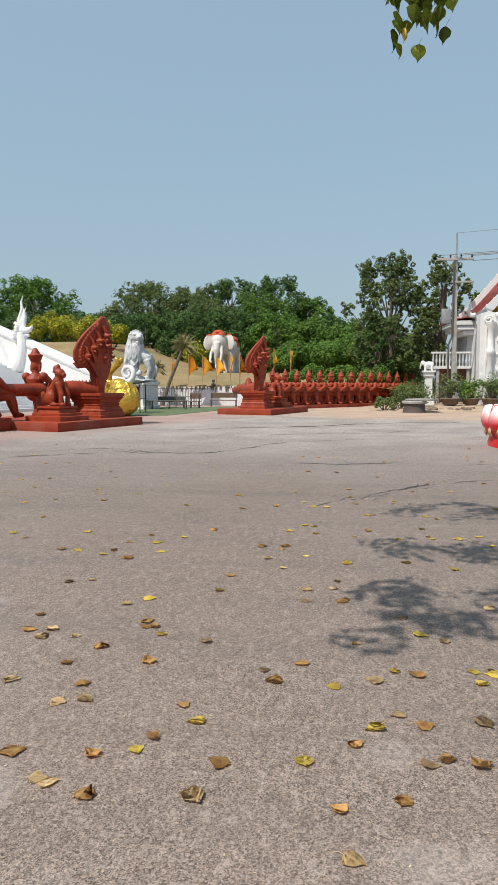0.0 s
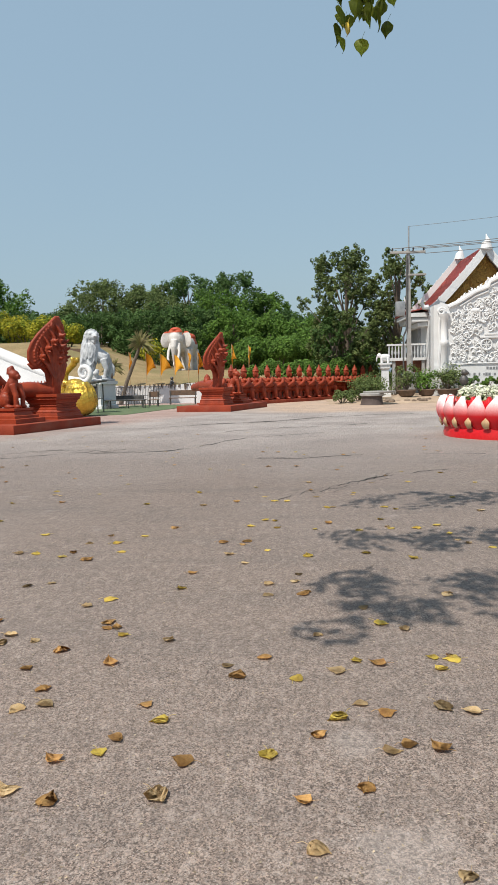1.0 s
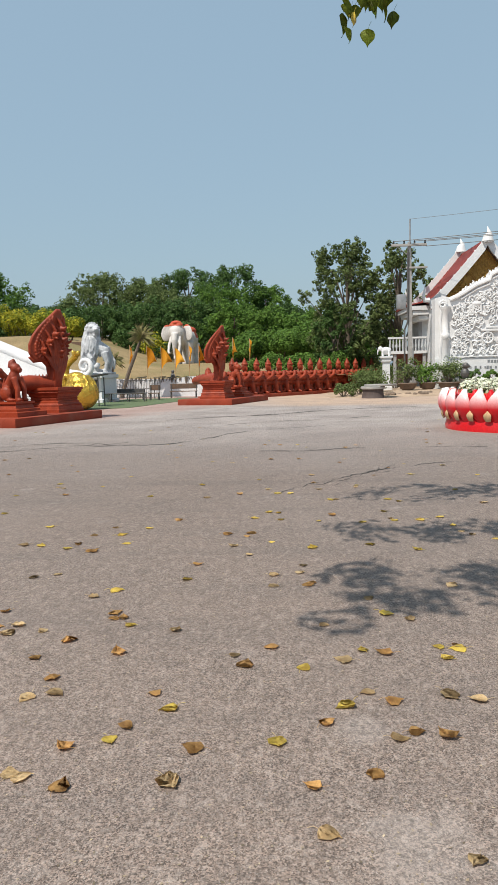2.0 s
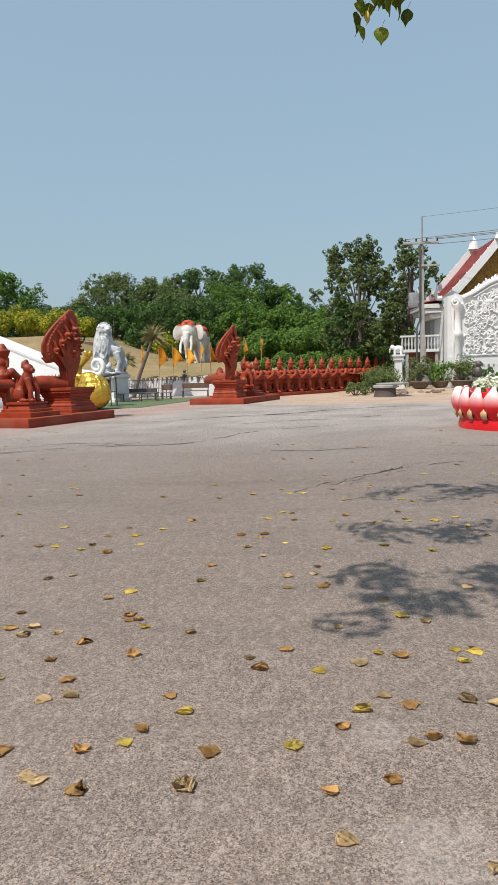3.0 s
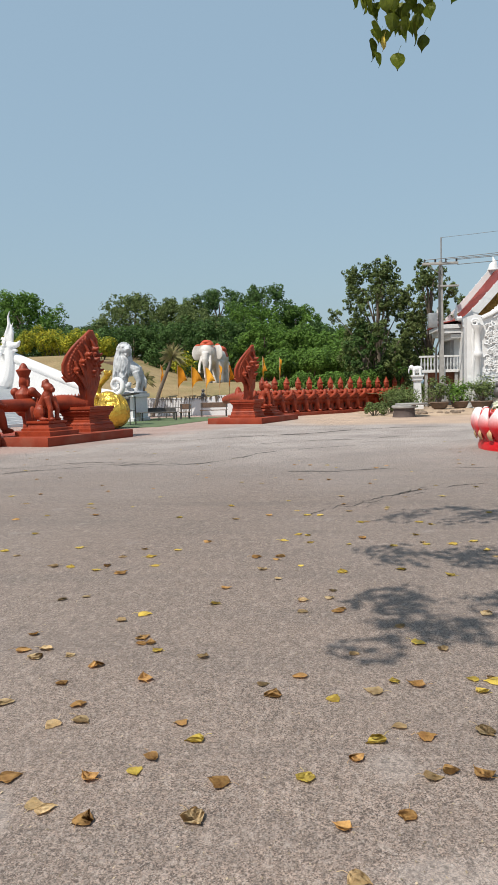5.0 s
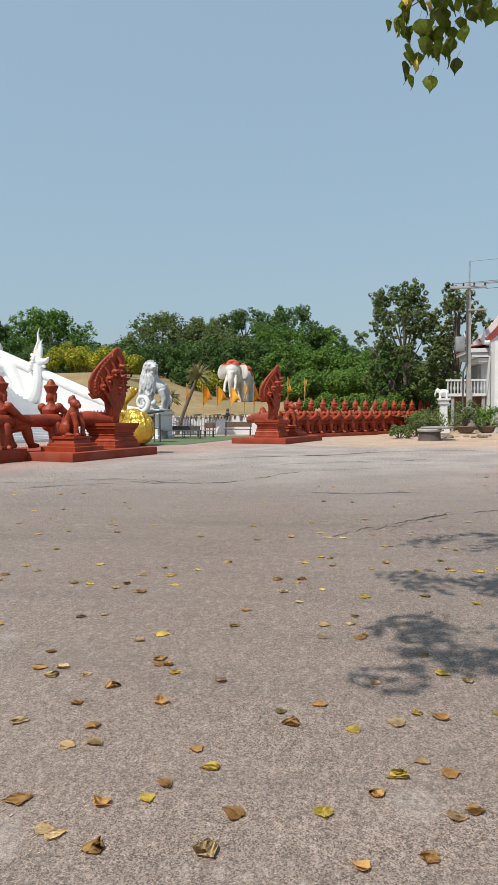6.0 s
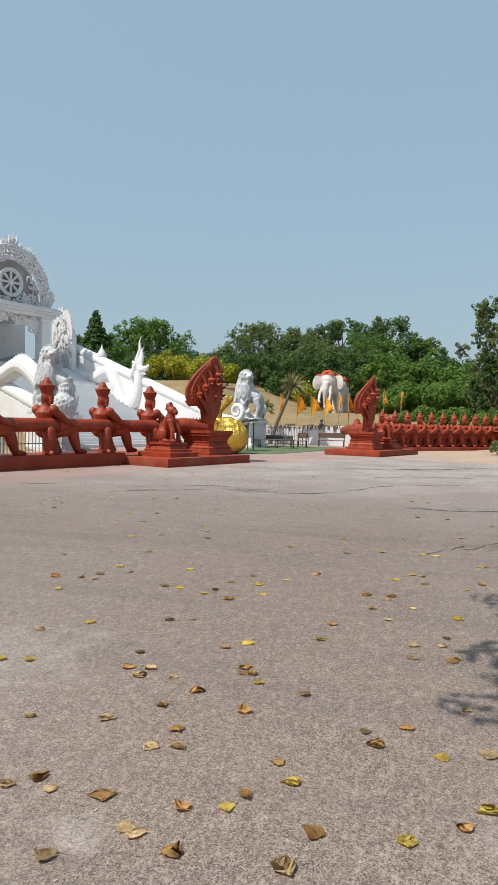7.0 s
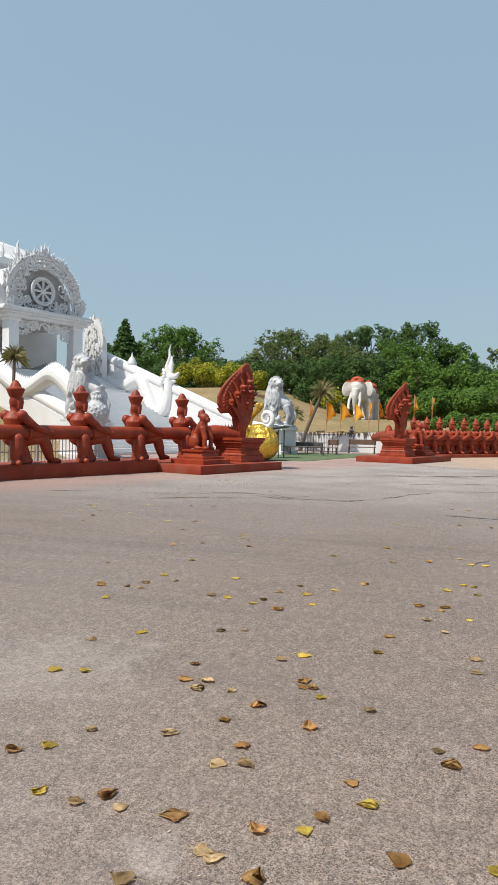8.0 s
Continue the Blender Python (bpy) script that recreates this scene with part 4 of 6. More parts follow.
# ---- shrine pavilion with a wheel in its gable ----
pav = thing("shrine_pavilion", "ornate white shrine pavilion with a spoked wheel in its gable", "pavilion", m=ROW @ pose(-38.3, 28.5, 5.2))
for y in (-2.55, 2.55):
    for x in (0.0, -7.0):
        bm = stack(bmesh.new(), [(0.48, 0.48, 0), (0.48, 0.48, 0.4), (0.36, 0.36, 0.45), (0.36, 0.36, 3.0), (0.44, 0.44, 3.1), (0.44, 0.44, 3.3)], (x, y, 0))
        part("pillar", bm, WHITE, pav, smooth=False)
bm = bmesh.new()
for i, (o, z0, z1) in enumerate(((0.35, 3.25, 3.45), (0.55, 3.45, 3.62), (0.72, 3.62, 3.80), (0.60, 3.80, 3.90))):
    box(bm, -7.4 - o * 0.3, 0.36 + o * 0.6, -2.9 - o, 2.9 + o, z0, z1 - 0.004, 0.015)
part("cornice", bm, WHITE, pav, smooth=False)
ARCH = [(y, 3.9 + 3.55 * math.sqrt(max(0.0, 1 - (y / 2.95) ** 2)) ** 0.85) for y in np.linspace(-2.95, 2.95, 25)]
bm = bmesh.new()
prism(bm, [(y, z - 0.25) for y, z in ARCH], Matrix.Translation((-0.8, 0, 0)) @ Matrix.Rotation(math.pi / 2, 4, "Z"), 6.2)
part("vault", bm, WHITE, pav, "smooth white barrel roof")
# gable panel: the shade on this face is put into its grey colour
bm = bmesh.new()
prism(bm, [(y * 0.80, 3.9 + (z - 3.9) * 0.82) for y, z in ARCH], Matrix.Translation((-0.35, 0, 0)) @ Matrix.Rotation(math.pi / 2, 4, "Z"), 0.2)
part("gable_panel", bm, GREYWALL, pav, "recessed gable panel with its shade painted grey")
bm = bmesh.new()
for k in (0.84, 0.92, 1.0):
    tube(bm, [(0.0 - 0.1 * (k == 0.92), y * k, 3.9 + (z - 3.9) * k) for y, z in ARCH], 0.10 if k > 0.9 else 0.08, 8)
part("arch_moulding", bm, WHITE, pav)
rng = random.Random(5)
bm = bmesh.new()
for i in range(64):
    t_ = -1.25 + 2.5 * i / 63
    y, zz = 3.0 * math.sin(t_), 3.9 + 3.6 * max(0.0, math.cos(t_)) ** 0.85
    for dx in (0.0, -0.35):
        flame(bm, (dx, y, zz), 0.35 + 0.45 * rng.random() + (0.3 if abs(t_) < 0.1 else 0), (0, 0.3 * math.sin(t_) + rng.uniform(-0.2, 0.2)), 0.06, 5)
        tube(bm, [(dx + 0.1, y + 0.12 * math.cos(b), zz + 0.08 + 0.12 * math.sin(b)) for b in np.linspace(i, i + 5, 7)], 0.045, 5)
for s in (-1, 1):
    for k in range(7):
        flame(bm, (-0.1, s * (3.0 + 0.06 * k), 3.85 + 0.1 * k), 1.5 - 0.15 * k, (0, s * 0.35), 0.13, 6)
part("flame_crest", bm, WHITE, pav, "white flame-like crest")
bm = bmesh.new()
for r, w in ((0.88, 0.10), (0.74, 0.05)):
    tube(bm, [(-0.15, r * math.cos(a), 5.3 + r * math.sin(a)) for a in np.linspace(0, 2 * math.pi, 33)], w, 8)
ball(bm, (-0.12, 0, 5.3), (0.12, 0.22, 0.22), 10)
wheel = part("wheel", bm, WHITE, pav, "white eight-spoked wheel")
for k in range(8):
    a = k * math.pi / 4
    bm = bmesh.new()
    tube(bm, [(-0.15, 0.15 * math.cos(a), 5.3 + 0.15 * math.sin(a)), (-0.15, 0.5 * math.cos(a), 5.3 + 0.5 * math.sin(a)), (-0.15, 0.8 * math.cos(a), 5.3 + 0.8 * math.sin(a))], [0.05, 0.10, 0.06], 6)
    part("spoke", bm, WHITE, wheel)


def scrolls(bm, cx, region, count, rng, size=(0.18, 0.4), depth=0.08):
    """Curling leaf relief: spirals with leafy tips, on the plane x = cx; region(y, z) tells where."""
    made = 0
    tries = 0
    while made < count and tries < count * 30:
        tries += 1
        y, z = rng.uniform(-3, 3), rng.uniform(2.2, 7.5)
        if not region(y, z):
            continue
        r, a0, sg = rng.uniform(*size), rng.uniform(0, 6.28), rng.choice((-1, 1))
        tube(bm, [(cx + depth * math.sin(i * 0.5), y + sg * r * (1 - i / 9) * math.cos(a0 + i * 0.75), z + r * (1 - i / 9) * math.sin(a0 + i * 0.75)) for i in range(8)], [depth * (1.0 - 0.08 * i) for i in range(8)], 5)
        made += 1


bm = bmesh.new()
inside = lambda y, z: (y / 2.35) ** 2 + ((z - 3.9) / 2.9) ** 2 < 1 and z > 3.95 and (y / 1.15) ** 2 + ((z - 5.3) / 1.1) ** 2 > 1 and (z < 4.7 or abs(y) > 1.5)
scrolls(bm, -0.2, inside, 110, rng, (0.12, 0.28), 0.06)
ringband = lambda y, z: 0.80 < math.sqrt((y / 2.95) ** 2 + ((z - 3.9) / 3.55) ** 2) < 1.06 and z > 3.95
scrolls(bm, 0.05, ringband, 150, rng, (0.12, 0.26), 0.06)
part("gable_scrollwork", bm, WHITE, pav, "white leafy scrollwork")
bm = bmesh.new()
lace = lambda y, z: abs(y) < 2.2 and z < 3.2 and z > 2.25 + 0.55 * (1 - abs(y) / 2.2) - 0.9 * max(0, abs(y) / 2.2 - 0.55) and z > 1.6
scrolls(bm, -0.05, lace, 120, rng, (0.14, 0.30), 0.05)
for k in range(5):
    c = -1.75 + 0.875 * k
    tube(bm, [(0.0, c + 0.42 * math.cos(a), 2.75 + 0.42 * math.sin(a)) for a in np.linspace(0, math.pi, 10)], 0.06, 6)
part("lace_valance", bm, WHITE, pav, "pierced white lace-like valance")
bm = bmesh.new()
prism(bm, [(-2.9, -0.2), (-2.9, 1.3), (-2.2, 0.9), (-1.2, 0.6), (-0.3, 0.75), (0.6, 0.45), (1.6, 0.4), (2.9, 0.9), (2.9, -0.2)], Matrix.Translation((-3.4, 0, 0)) @ Matrix.Rotation(math.pi / 2, 4, "Z"), 0.3)
part("rear_wall", bm, GREYWALL, pav, "grey wavy-topped wall", smooth=False)
bm = bmesh.new()
box(bm, -5.0, -4.5, -0.5, 0.4, 0, 3.2)
part("inner_pier", bm, GREYWALL, pav, smooth=False)

# side gable and the far roof of the shrine
bm = bmesh.new()
for k in range(40):
    a = -1.35 + 2.7 * k / 39
    flame(bm, (1.15 * math.sin(a), 0, 0.3 + 2.1 * math.cos(a) ** 0.7 if math.cos(a) > 0 else 0.3), 0.6 + 0.5 * rng.random(), (0.35 * math.sin(a), 0), 0.10, 5)
prism(bm, [(-1.2, -0.9), (-1.15, 1.2), (-0.6, 2.2), (0, 2.7), (0.6, 2.2), (1.15, 1.2), (1.2, -0.9)], Matrix.Identity(4), 0.35)
for k in range(70):
    zz = -0.7 + 3.0 * rng.random()
    half = 1.1 if zz < 1.2 else 1.1 * (2.6 - zz) / 1.4
    xx = rng.uniform(-half, half)
    flame(bm, (xx, -0.04, zz), 0.35 + 0.35 * rng.random(), (0.2 * xx + rng.uniform(-0.15, 0.15), -0.12), 0.09, 5)
solid("side_gable", bm, WHITE, "white flame-crested side gable of the shrine", "gable", m=pose(*at(33.9, -39.6, 6.1), 0, 0, TURN - 12) @ Matrix.Scale(1.15, 4))
bm = bmesh.new()
stack(bm, [(4.2, 5.0, 0), (4.2, 5.0, 7.5), (4.6, 5.4, 7.7), (4.6, 5.4, 8.1), (3.6, 4.2, 8.7), (2.6, 3.0, 9.6), (1.2, 1.4, 10.2)])
for k in range(9):
    flame(bm, (4.4, -5 + 1.25 * k, 8.0), 1.2 + 0.5 * (k % 2), (0.1, 0.1), 0.16)
    flame(bm, (-4 + k, 5.2, 8.0), 1.3, (0.1, 0.1), 0.16)
solid("shrine_hall", bm, WHITE, "white main shrine hall with tiered roof and crest", "shrine hall", m=ROW @ pose(-47.2, 28.2, 5.2), smooth=False)

# berm of dry grass beside the stairs
bm = bmesh.new()
g = [[bm.verts.new((v, u, max(-0.05, (0.36 * (-26.5 - v) if v > -38 else 4.14) * (1.0 if u > 2 else 0.6) + 0.12 * noise.noise((v * 0.5, u * 0.5, 3))))) for v in np.linspace(-55, -26.0, 40)] for u in np.linspace(-14, 22.15, 50)]
for a, b in zip(g, g[1:]):
    for k in range(len(a) - 1):
        bm.faces.new((a[k], a[k + 1], b[k + 1], b[k]))
solid("grass_berm", bm, DRYGRASS, "dry grassy bank beside the white stairs", "bank", kind="structure", m=ROW)


# ---- fences, wall, kiosk, benches ----
def bar_fence(name, label, length, h, m, step=0.13, mat_=STEEL, group="steel fences"):
    t = thing(name, label, "fence", group, m=m)
    for z in (0.12, h * 0.55, h):
        part("rail", box(bmesh.new(), 0, length, -0.02, 0.02, z - 0.02, z + 0.02), mat_, t, smooth=False)
    k = 0
    while k * step <= length:
        big = k % 12 == 0
        r = 0.03 if big else 0.013
        part("post" if big else "bar", box(bmesh.new(), k * step - r, k * step + r, -r, r, 0.0 if big else 0.12, h), mat_, t, smooth=False)
        k += 1
    return t


for k in range(4):
    bar_fence("steel_fence", "low grey steel bar fence behind the red statues", 2.9, 1.05, pose(*at(6.5 + 3.0 * k, -21.2), 0, 0, TURN + 90), 0.16)
bar_fence("railing", "grey steel bar railing in front of the white wall", 3.1, 1.28, pose(-11.0, 46.0, 0), 0.11, METAL)
wl = thing("retaining_wall", "white painted retaining wall with rain stains", "wall", kind="structure", m=pose(0, 50, 0))
bm = bmesh.new()
prism(bm, [(-16, -0.1), (-16, 1.55), (-11, 1.35), (-7.7, 1.30), (-6.5, 1.45), (-3.0, 1.6), (-2.4, 1.3), (-2.4, -0.1)], Matrix.Identity(4), 0.3)
part("wall_face", bm, WHITE, wl, smooth=False)
bm = bmesh.new()
rng = random.Random(8)
for k in range(70):
    x = rng.uniform(-11, -2.5)
    tube(bm, [(x, -0.03, 1.42), (x + rng.uniform(-0.1, 0.1), -0.05, 1.42 - rng.uniform(0.1, 0.45))], [0.05, 0.015], 5)
tagged(part("creeper", bm, BARK, wl, "dead creeper hanging over the wall"), kind="stuff")

ki = thing("kiosk", "small grey steel booth with a flat slanted roof", "kiosk", m=pose(-9.78, 36.0, 0, 0, 0, -8) @ Matrix.Diagonal((0.75, 1, 1, 1)))
for x in (-0.5, 0.5):
    for y in (-0.4, 0.4):
        part("post", box(bmesh.new(), x - 0.03, x + 0.03, y - 0.03, y + 0.03, 0, 1.55), METAL, ki, smooth=False)
bm = bmesh.new()
prism(bm, [(-0.8, 1.50), (0.75, 1.68), (0.75, 1.74), (-0.8, 1.57)], Matrix.Translation((0, -0.6, 0)), 1.2)
part("roof", bm, METAL, ki, "thin dark roof sheet", smooth=False)
part("shelf", box(bmesh.new(), -0.48, 0.48, -0.38, 0.38, 0.75, 0.80), STEEL, ki, smooth=False)
part("cabinet", box(bmesh.new(), -0.45, 0.05, -0.36, 0.36, 0.8, 1.45, 0.01), STEEL, ki, "pale steel cabinet", smooth=False)
part("notice_board", box(bmesh.new(), 0.1, 0.46, -0.41, -0.38, 0.85, 1.4), DARK, ki, smooth=False)


def bench(x, y, w, rz, label, low=0.0):
    t = thing("bench", label, "bench", "benches by the white wall", m=pose(x, y, 0, 0, 0, rz))
    part("seat", box(bmesh.new(), -w / 2, w / 2, -0.22, 0.22, 0.42, 0.47, 0.01), WOOD, t, smooth=False)
    part("backrest", box(bmesh.new(), -w / 2, w / 2, 0.20, 0.25, 0.62 - low, 0.98 - low * 1.6, 0.01), METAL if low else WOOD, t, smooth=False)
    for sx in (-1, 1):
        for sy in (-0.18, 0.2):
            part("leg", box(bmesh.new(), sx * (w / 2 - 0.08) - 0.03, sx * (w / 2 - 0.08) + 0.03, sy - 0.03, sy + 0.03, 0, 0.95 - low * 1.6 if sy > 0 else 0.43), METAL, t, smooth=False)
    return t


bench(-6.5, 47.0, 1.9, 0, "dark wooden bench against the white wall")
bench(-9.6, 43.2, 2.2, 0, "dark wooden bench in front of the railing", 0.14)
bench(-7.9, 43.4, 0.7, 0, "short dark wooden bench at the end of the railing")
long_t = thing("long_table", "long low dark steel table in front of the railing", "table", m=pose(-9.7, 41.3, 0))
part("top", box(bmesh.new(), -1.7, 1.7, -0.3, 0.3, 0.50, 0.55, 0.01), METAL, long_t, smooth=False)
for sx in (-1.6, -0.55, 0.55, 1.6):
    for sy in (-0.25, 0.25):
        part("leg", box(bmesh.new(), sx - 0.025, sx + 0.025, sy - 0.025, sy + 0.025, 0, 0.5), METAL, long_t, smooth=False)
bm = bmesh.new()
outline = [(-10.6, 32.2), (-7.4, 33.0), (-4.6, 45.5), (-10.0, 46.5), (-12.0, 40.0)]
lo = [bm.verts.new((x, y, 0.0)) for x, y in outline]
hi = [bm.verts.new((x, y, 0.016)) for x, y in outline]
bm.faces.new(hi)
for k in range(5):
    bm.faces.new((lo[k], lo[(k + 1) % 5], hi[(k + 1) % 5], hi[k]))
solid("green_carpet", bm, GREEN, "flat green artificial turf in the gateway", "carpet", kind="structure", smooth=False)


# ---- flags and elephant on the slope ----
def flag_mesh(seed):
    rng = random.Random(seed)
    bm = bmesh.new()
    n, m_ = 12, 8
    ph = rng.uniform(0, 3)
    vs = []
    for i in range(n + 1):
        s = i / n
        hgt = 1.75 * (1 - s) + 0.06
        row = []
        for j in range(m_ + 1):
            f = j / m_
            drop = 0.9 * s * s
            row.append(bm.verts.new((1.35 * s, 0.16 * math.sin(5 * s + ph) * s + 0.10 * math.sin(3 * f + 4 * s), 2.55 - drop - 0.25 * s - hgt * f)))
        vs.append(row)
    for a, b in zip(vs, vs[1:]):
        for j in range(m_):
            bm.faces.new((a[j], b[j], b[j + 1], a[j + 1]))
    r = bmesh.ops.solidify(bm, geom=bm.faces[:], thickness=0.012)
    return mesh_of("cloth", bm, FLAGM)


FLAGS = [flag_mesh(s) for s in range(3)]
for i, (x, y, rz, s) in enumerate(((-11.24, 52, -62, 1), (-9.94, 52, -12, 1), (-8.84, 52, -8, 0.98), (-7.75, 52, -25, 0.95), (-6.68, 52, -64, 1), (-5.95, 52.2, -60, 1.0), (-3.55, 56, -70, 1.0), (-2.2, 57, -75, 0.9))):
    z = hill_z(x, y) - 0.05
    t = thing("flag", "saffron triangular flag on a thin pole on the slope", "flag", "saffron flags", m=pose(x, y, z, 0, 0, rz) @ Matrix.Diagonal((0.64 * s, s, 0.97 * s, 1)))
    part("pole", tube(bmesh.new(), [(0, 0, 0), (0, 0, 2.65)], 0.03, 8), TAN, t)
    c = new("cloth", FLAGS[i % 3])
    c.parent = t

bm = bmesh.new()
ball(bm, (0.4, 0.9, 2.35), (1.0, 1.75, 1.05), 18)
for x, y in ((-0.15, -0.2), (0.95, -0.2), (-0.05, 1.9), (0.9, 1.9)):
    tube(bm, [(x, y, 2.0), (x, y, 0.9), (x, y, 0.05)], [0.46, 0.34, 0.36], 12)
ball(bm, (0.0, -0.95, 2.85), (0.72, 0.62, 0.80), 16)
ball(bm, (-0.25, -1.0, 3.45), (0.42, 0.40, 0.34), 10)
ball(bm, (0.25, -1.0, 3.45), (0.42, 0.40, 0.34), 10)
tube(bm, [(0, -1.4, 2.7), (0, -1.62, 2.1), (0, -1.60, 1.4), (0, -1.55, 0.75), (0, -1.75, 0.45)], [0.36, 0.29, 0.21, 0.15, 0.10], 12)
for s in (-1, 1):
    tube(bm, [(s * 0.40, -1.3, 2.4), (s * 0.50, -1.65, 1.7), (s * 0.48, -1.95, 1.1), (s * 0.30, -2.25, 0.95), (s * 0.16, -2.4, 1.05)], [0.15, 0.14, 0.12, 0.09, 0.04], 8)
    ball(bm, (s * 0.98, -0.72, 2.85), (0.52, 0.10, 0.78), 14, (0, s * -12, s * -22))
tube(bm, [(0.5, 2.6, 2.6), (0.6, 2.85, 1.9), (0.6, 2.8, 1.1)], [0.10, 0.07, 0.05], 7)
ball(bm, (0.45, 1.0, 3.10), (0.85, 0.95, 0.42), 12)
ball(bm, (0, -0.95, 3.72), (0.50, 0.45, 0.20), 12)
ELW = mat("white_elephant_paint", (0.68, 0.66, 0.64), (0.56, 0.53, 0.51), 1.6, 0.6, grain=20, dirt_or_shade=(0.42, 0.38, 0.35), dirt_or_shade_amount=0.55, dirt_or_shade_scale=1.6)
ELR = mat("red_saddle_paint", (0.55, 0.06, 0.03), (0.45, 0.10, 0.03), 4.0, 0.55, grain=30)
el = fused("elephant", bm, [ELW, ELR], 0.05, lambda c: int((c.z > 3.42 and c.y < -0.2) or (c.z > 2.45 and 0.25 < c.y < 1.9 and (c.z > 2.95 or 0.5 < c.y < 1.5))))
statue("elephant_statue", el, "white elephant statue with red headdress and saddle cloth", "elephant statue", pose(-8.75, 62.0, hill_z(-8.75, 62.0) - 0.06, 0, 0, -9))
bm = bmesh.new()
ball(bm, (0, 0, 0.22), (0.16, 0.18, 0.24), 10)
ball(bm, (0.03, -0.05, 0.55), 0.13, 10)
tube(bm, [(0.1, -0.1, 0.38), (0.22, -0.25, 0.2)], [0.06, 0.05], 7)
tube(bm, [(-0.1, -0.05, 0.1), (0.0, -0.3, 0.06)], [0.09, 0.06], 7)
statue("seated_figurine", fused("figurine", bm, METAL, 0.03), "small dark seated figurine on the white wall", "figurine", pose(-7.72, 50.15, 1.29))


# ---- temple hall, relief wall, pole ----
hall = thing("temple_hall", "white temple hall with red tiled roof and gilded gable", "temple hall", m=pose(14.5, 47.6, 0))
part("wall", box(bmesh.new(), -3.6, 7.5, 0.6, 4.0, 0, 6.3), WHITE, hall, smooth=False)
GAB = lambda s: 6.15 + 4.2 * max(0.0, 1 - abs(s)) ** 1.12          # roof line from eave (1) to ridge (0)
HW = 3.85
for y0, y1, lift in ((0.0, 6.7, 0.0),):
    for sgn in (-1, 1):
        for i in range(15):
            s0, s1 = i / 15, (i + 1.12) / 15
            bm = bmesh.new()
            xa, xb = sgn * HW * s0, sgn * HW * min(s1, 1.03)
            za, zb = GAB(s0) + lift + 0.01, GAB(min(s1, 1.0)) + lift - 0.03
            v = [bm.verts.new(p) for p in ((xa, y0, za), (xb, y0, zb), (xb, y1, zb), (xa, y1, za))]
            bm.faces.new(v)
            bmesh.ops.solidify(bm, geom=bm.faces[:], thickness=0.05)
            part("tile_course", bm, ROOFRED, hall, smooth=False)
for y0, lift, big in ((-0.12, 0.0, 1.0), (6.6, 0.5, 0.95)):
    for sgn in (-1, 1):
        bm = bmesh.new()
        ss = np.linspace(0, 1.02, 14)
        prism(bm, [(sgn * HW * s, GAB(s) + lift + 0.14) for s in ss] + [(sgn * max(0.0, HW * s - 0.12), GAB(s) + lift - 0.50) for s in ss[::-1]], Matrix.Translation((0, y0, 0)), 0.16)
        for k in range(7):
            s = 0.1 + 0.12 * k
            flame(bm, (sgn * HW * s, y0 + 0.06, GAB(s) + lift + 0.1), 0.12, (sgn * 0.04, 0), 0.05, 5)
        e = Vector((sgn * HW * 1.02, y0, GAB(1) + lift))
        tube(bm, [e + Vector((0, 0, 0.1)), e + Vector((sgn * 0.3, 0, 0.1)), e + Vector((sgn * 0.42, 0, 0.4)), e + Vector((sgn * 0.3, 0, 0.8)), e + Vector((sgn * 0.34, 0, 1.1))], [0.2, 0.18, 0.12, 0.07, 0.02], 8)
        part("barge_board", bm, WHITE, hall, "white serpent-shaped barge board")
    bm = bmesh.new()
    p = Vector((0, y0, 10.35 + lift))
    tube(bm, [p + Vector((0, 0, -0.3)), p + Vector((0, -0.05, 0.1)), p + Vector((0.05, -0.15, 0.28)), p + Vector((0, -0.05, 0.45)), p + Vector((-0.04, 0.0, 0.7))], [0.42, 0.30, 0.16, 0.09, 0.02], 9)
    part("finial", bm, WHITE, hall, "white horn-shaped roof finial")
bm = bmesh.new()
prism(bm, [(HW * s * 0.94, GAB(abs(s)) - 0.35) for s in np.linspace(-0.92, 0.92, 21)], Matrix.Translation((0, 0.55, 0)), 0.2)
rng = random.Random(11)
for k in range(230):
    s = rng.uniform(-0.85, 0.85)
    z = rng.uniform(6.4, max(6.5, GAB(abs(s)) - 0.6))
    r, a0 = rng.uniform(0.10, 0.2), rng.uniform(0, 6)
    tube(bm, [(HW * s * 0.92 + r * (1 - i / 7) * math.cos(a0 + i), 0.52, z + r * (1 - i / 7) * math.sin(a0 + i)) for i in range(6)], [0.045, 0.045, 0.04, 0.035, 0.03, 0.02], 4)
part("gable_panel", bm, GILT, hall, "gilded carved gable panel")
bm = bmesh.new()
for sgn in (-1, 1):
    tube(bm, [(sgn * HW * s * 0.97, 0.3, GAB(s) - 0.42) for s in np.linspace(0, 1, 8)], 0.16, 4)
part("soffit_beam", bm, WOOD, hall, "brown timber soffit")
# low side roof with a deep white fascia
bm = bmesh.new()
prism(bm, [(-5.1, 6.05), (-3.4, 6.35), (-3.4, 6.45), (-5.1, 6.12)], Matrix.Translation((0, 1.2, 0)), 5.0)
part("side_roof", bm, ROOFRED, hall, smooth=False)
bm = bmesh.new()
box(bm, -5.0, -3.5, 1.25, 6.0, 5.72, 6.02, 0.02)
box(bm, -4.75, -3.5, 1.35, 6.0, 5.40, 5.70, 0.02)
box(bm, -4.3, -3.55, 1.5, 6.0, 5.08, 5.36, 0.02)
part("fascia", bm, WHITE, hall, "stepped white eaves fascia", smooth=False)
for k in range(1):
    part("column", box(bmesh.new(), -3.10, -2.76, 5.4, 5.8, 0, 5.1, 0.02), WHITE, hall, smooth=False)

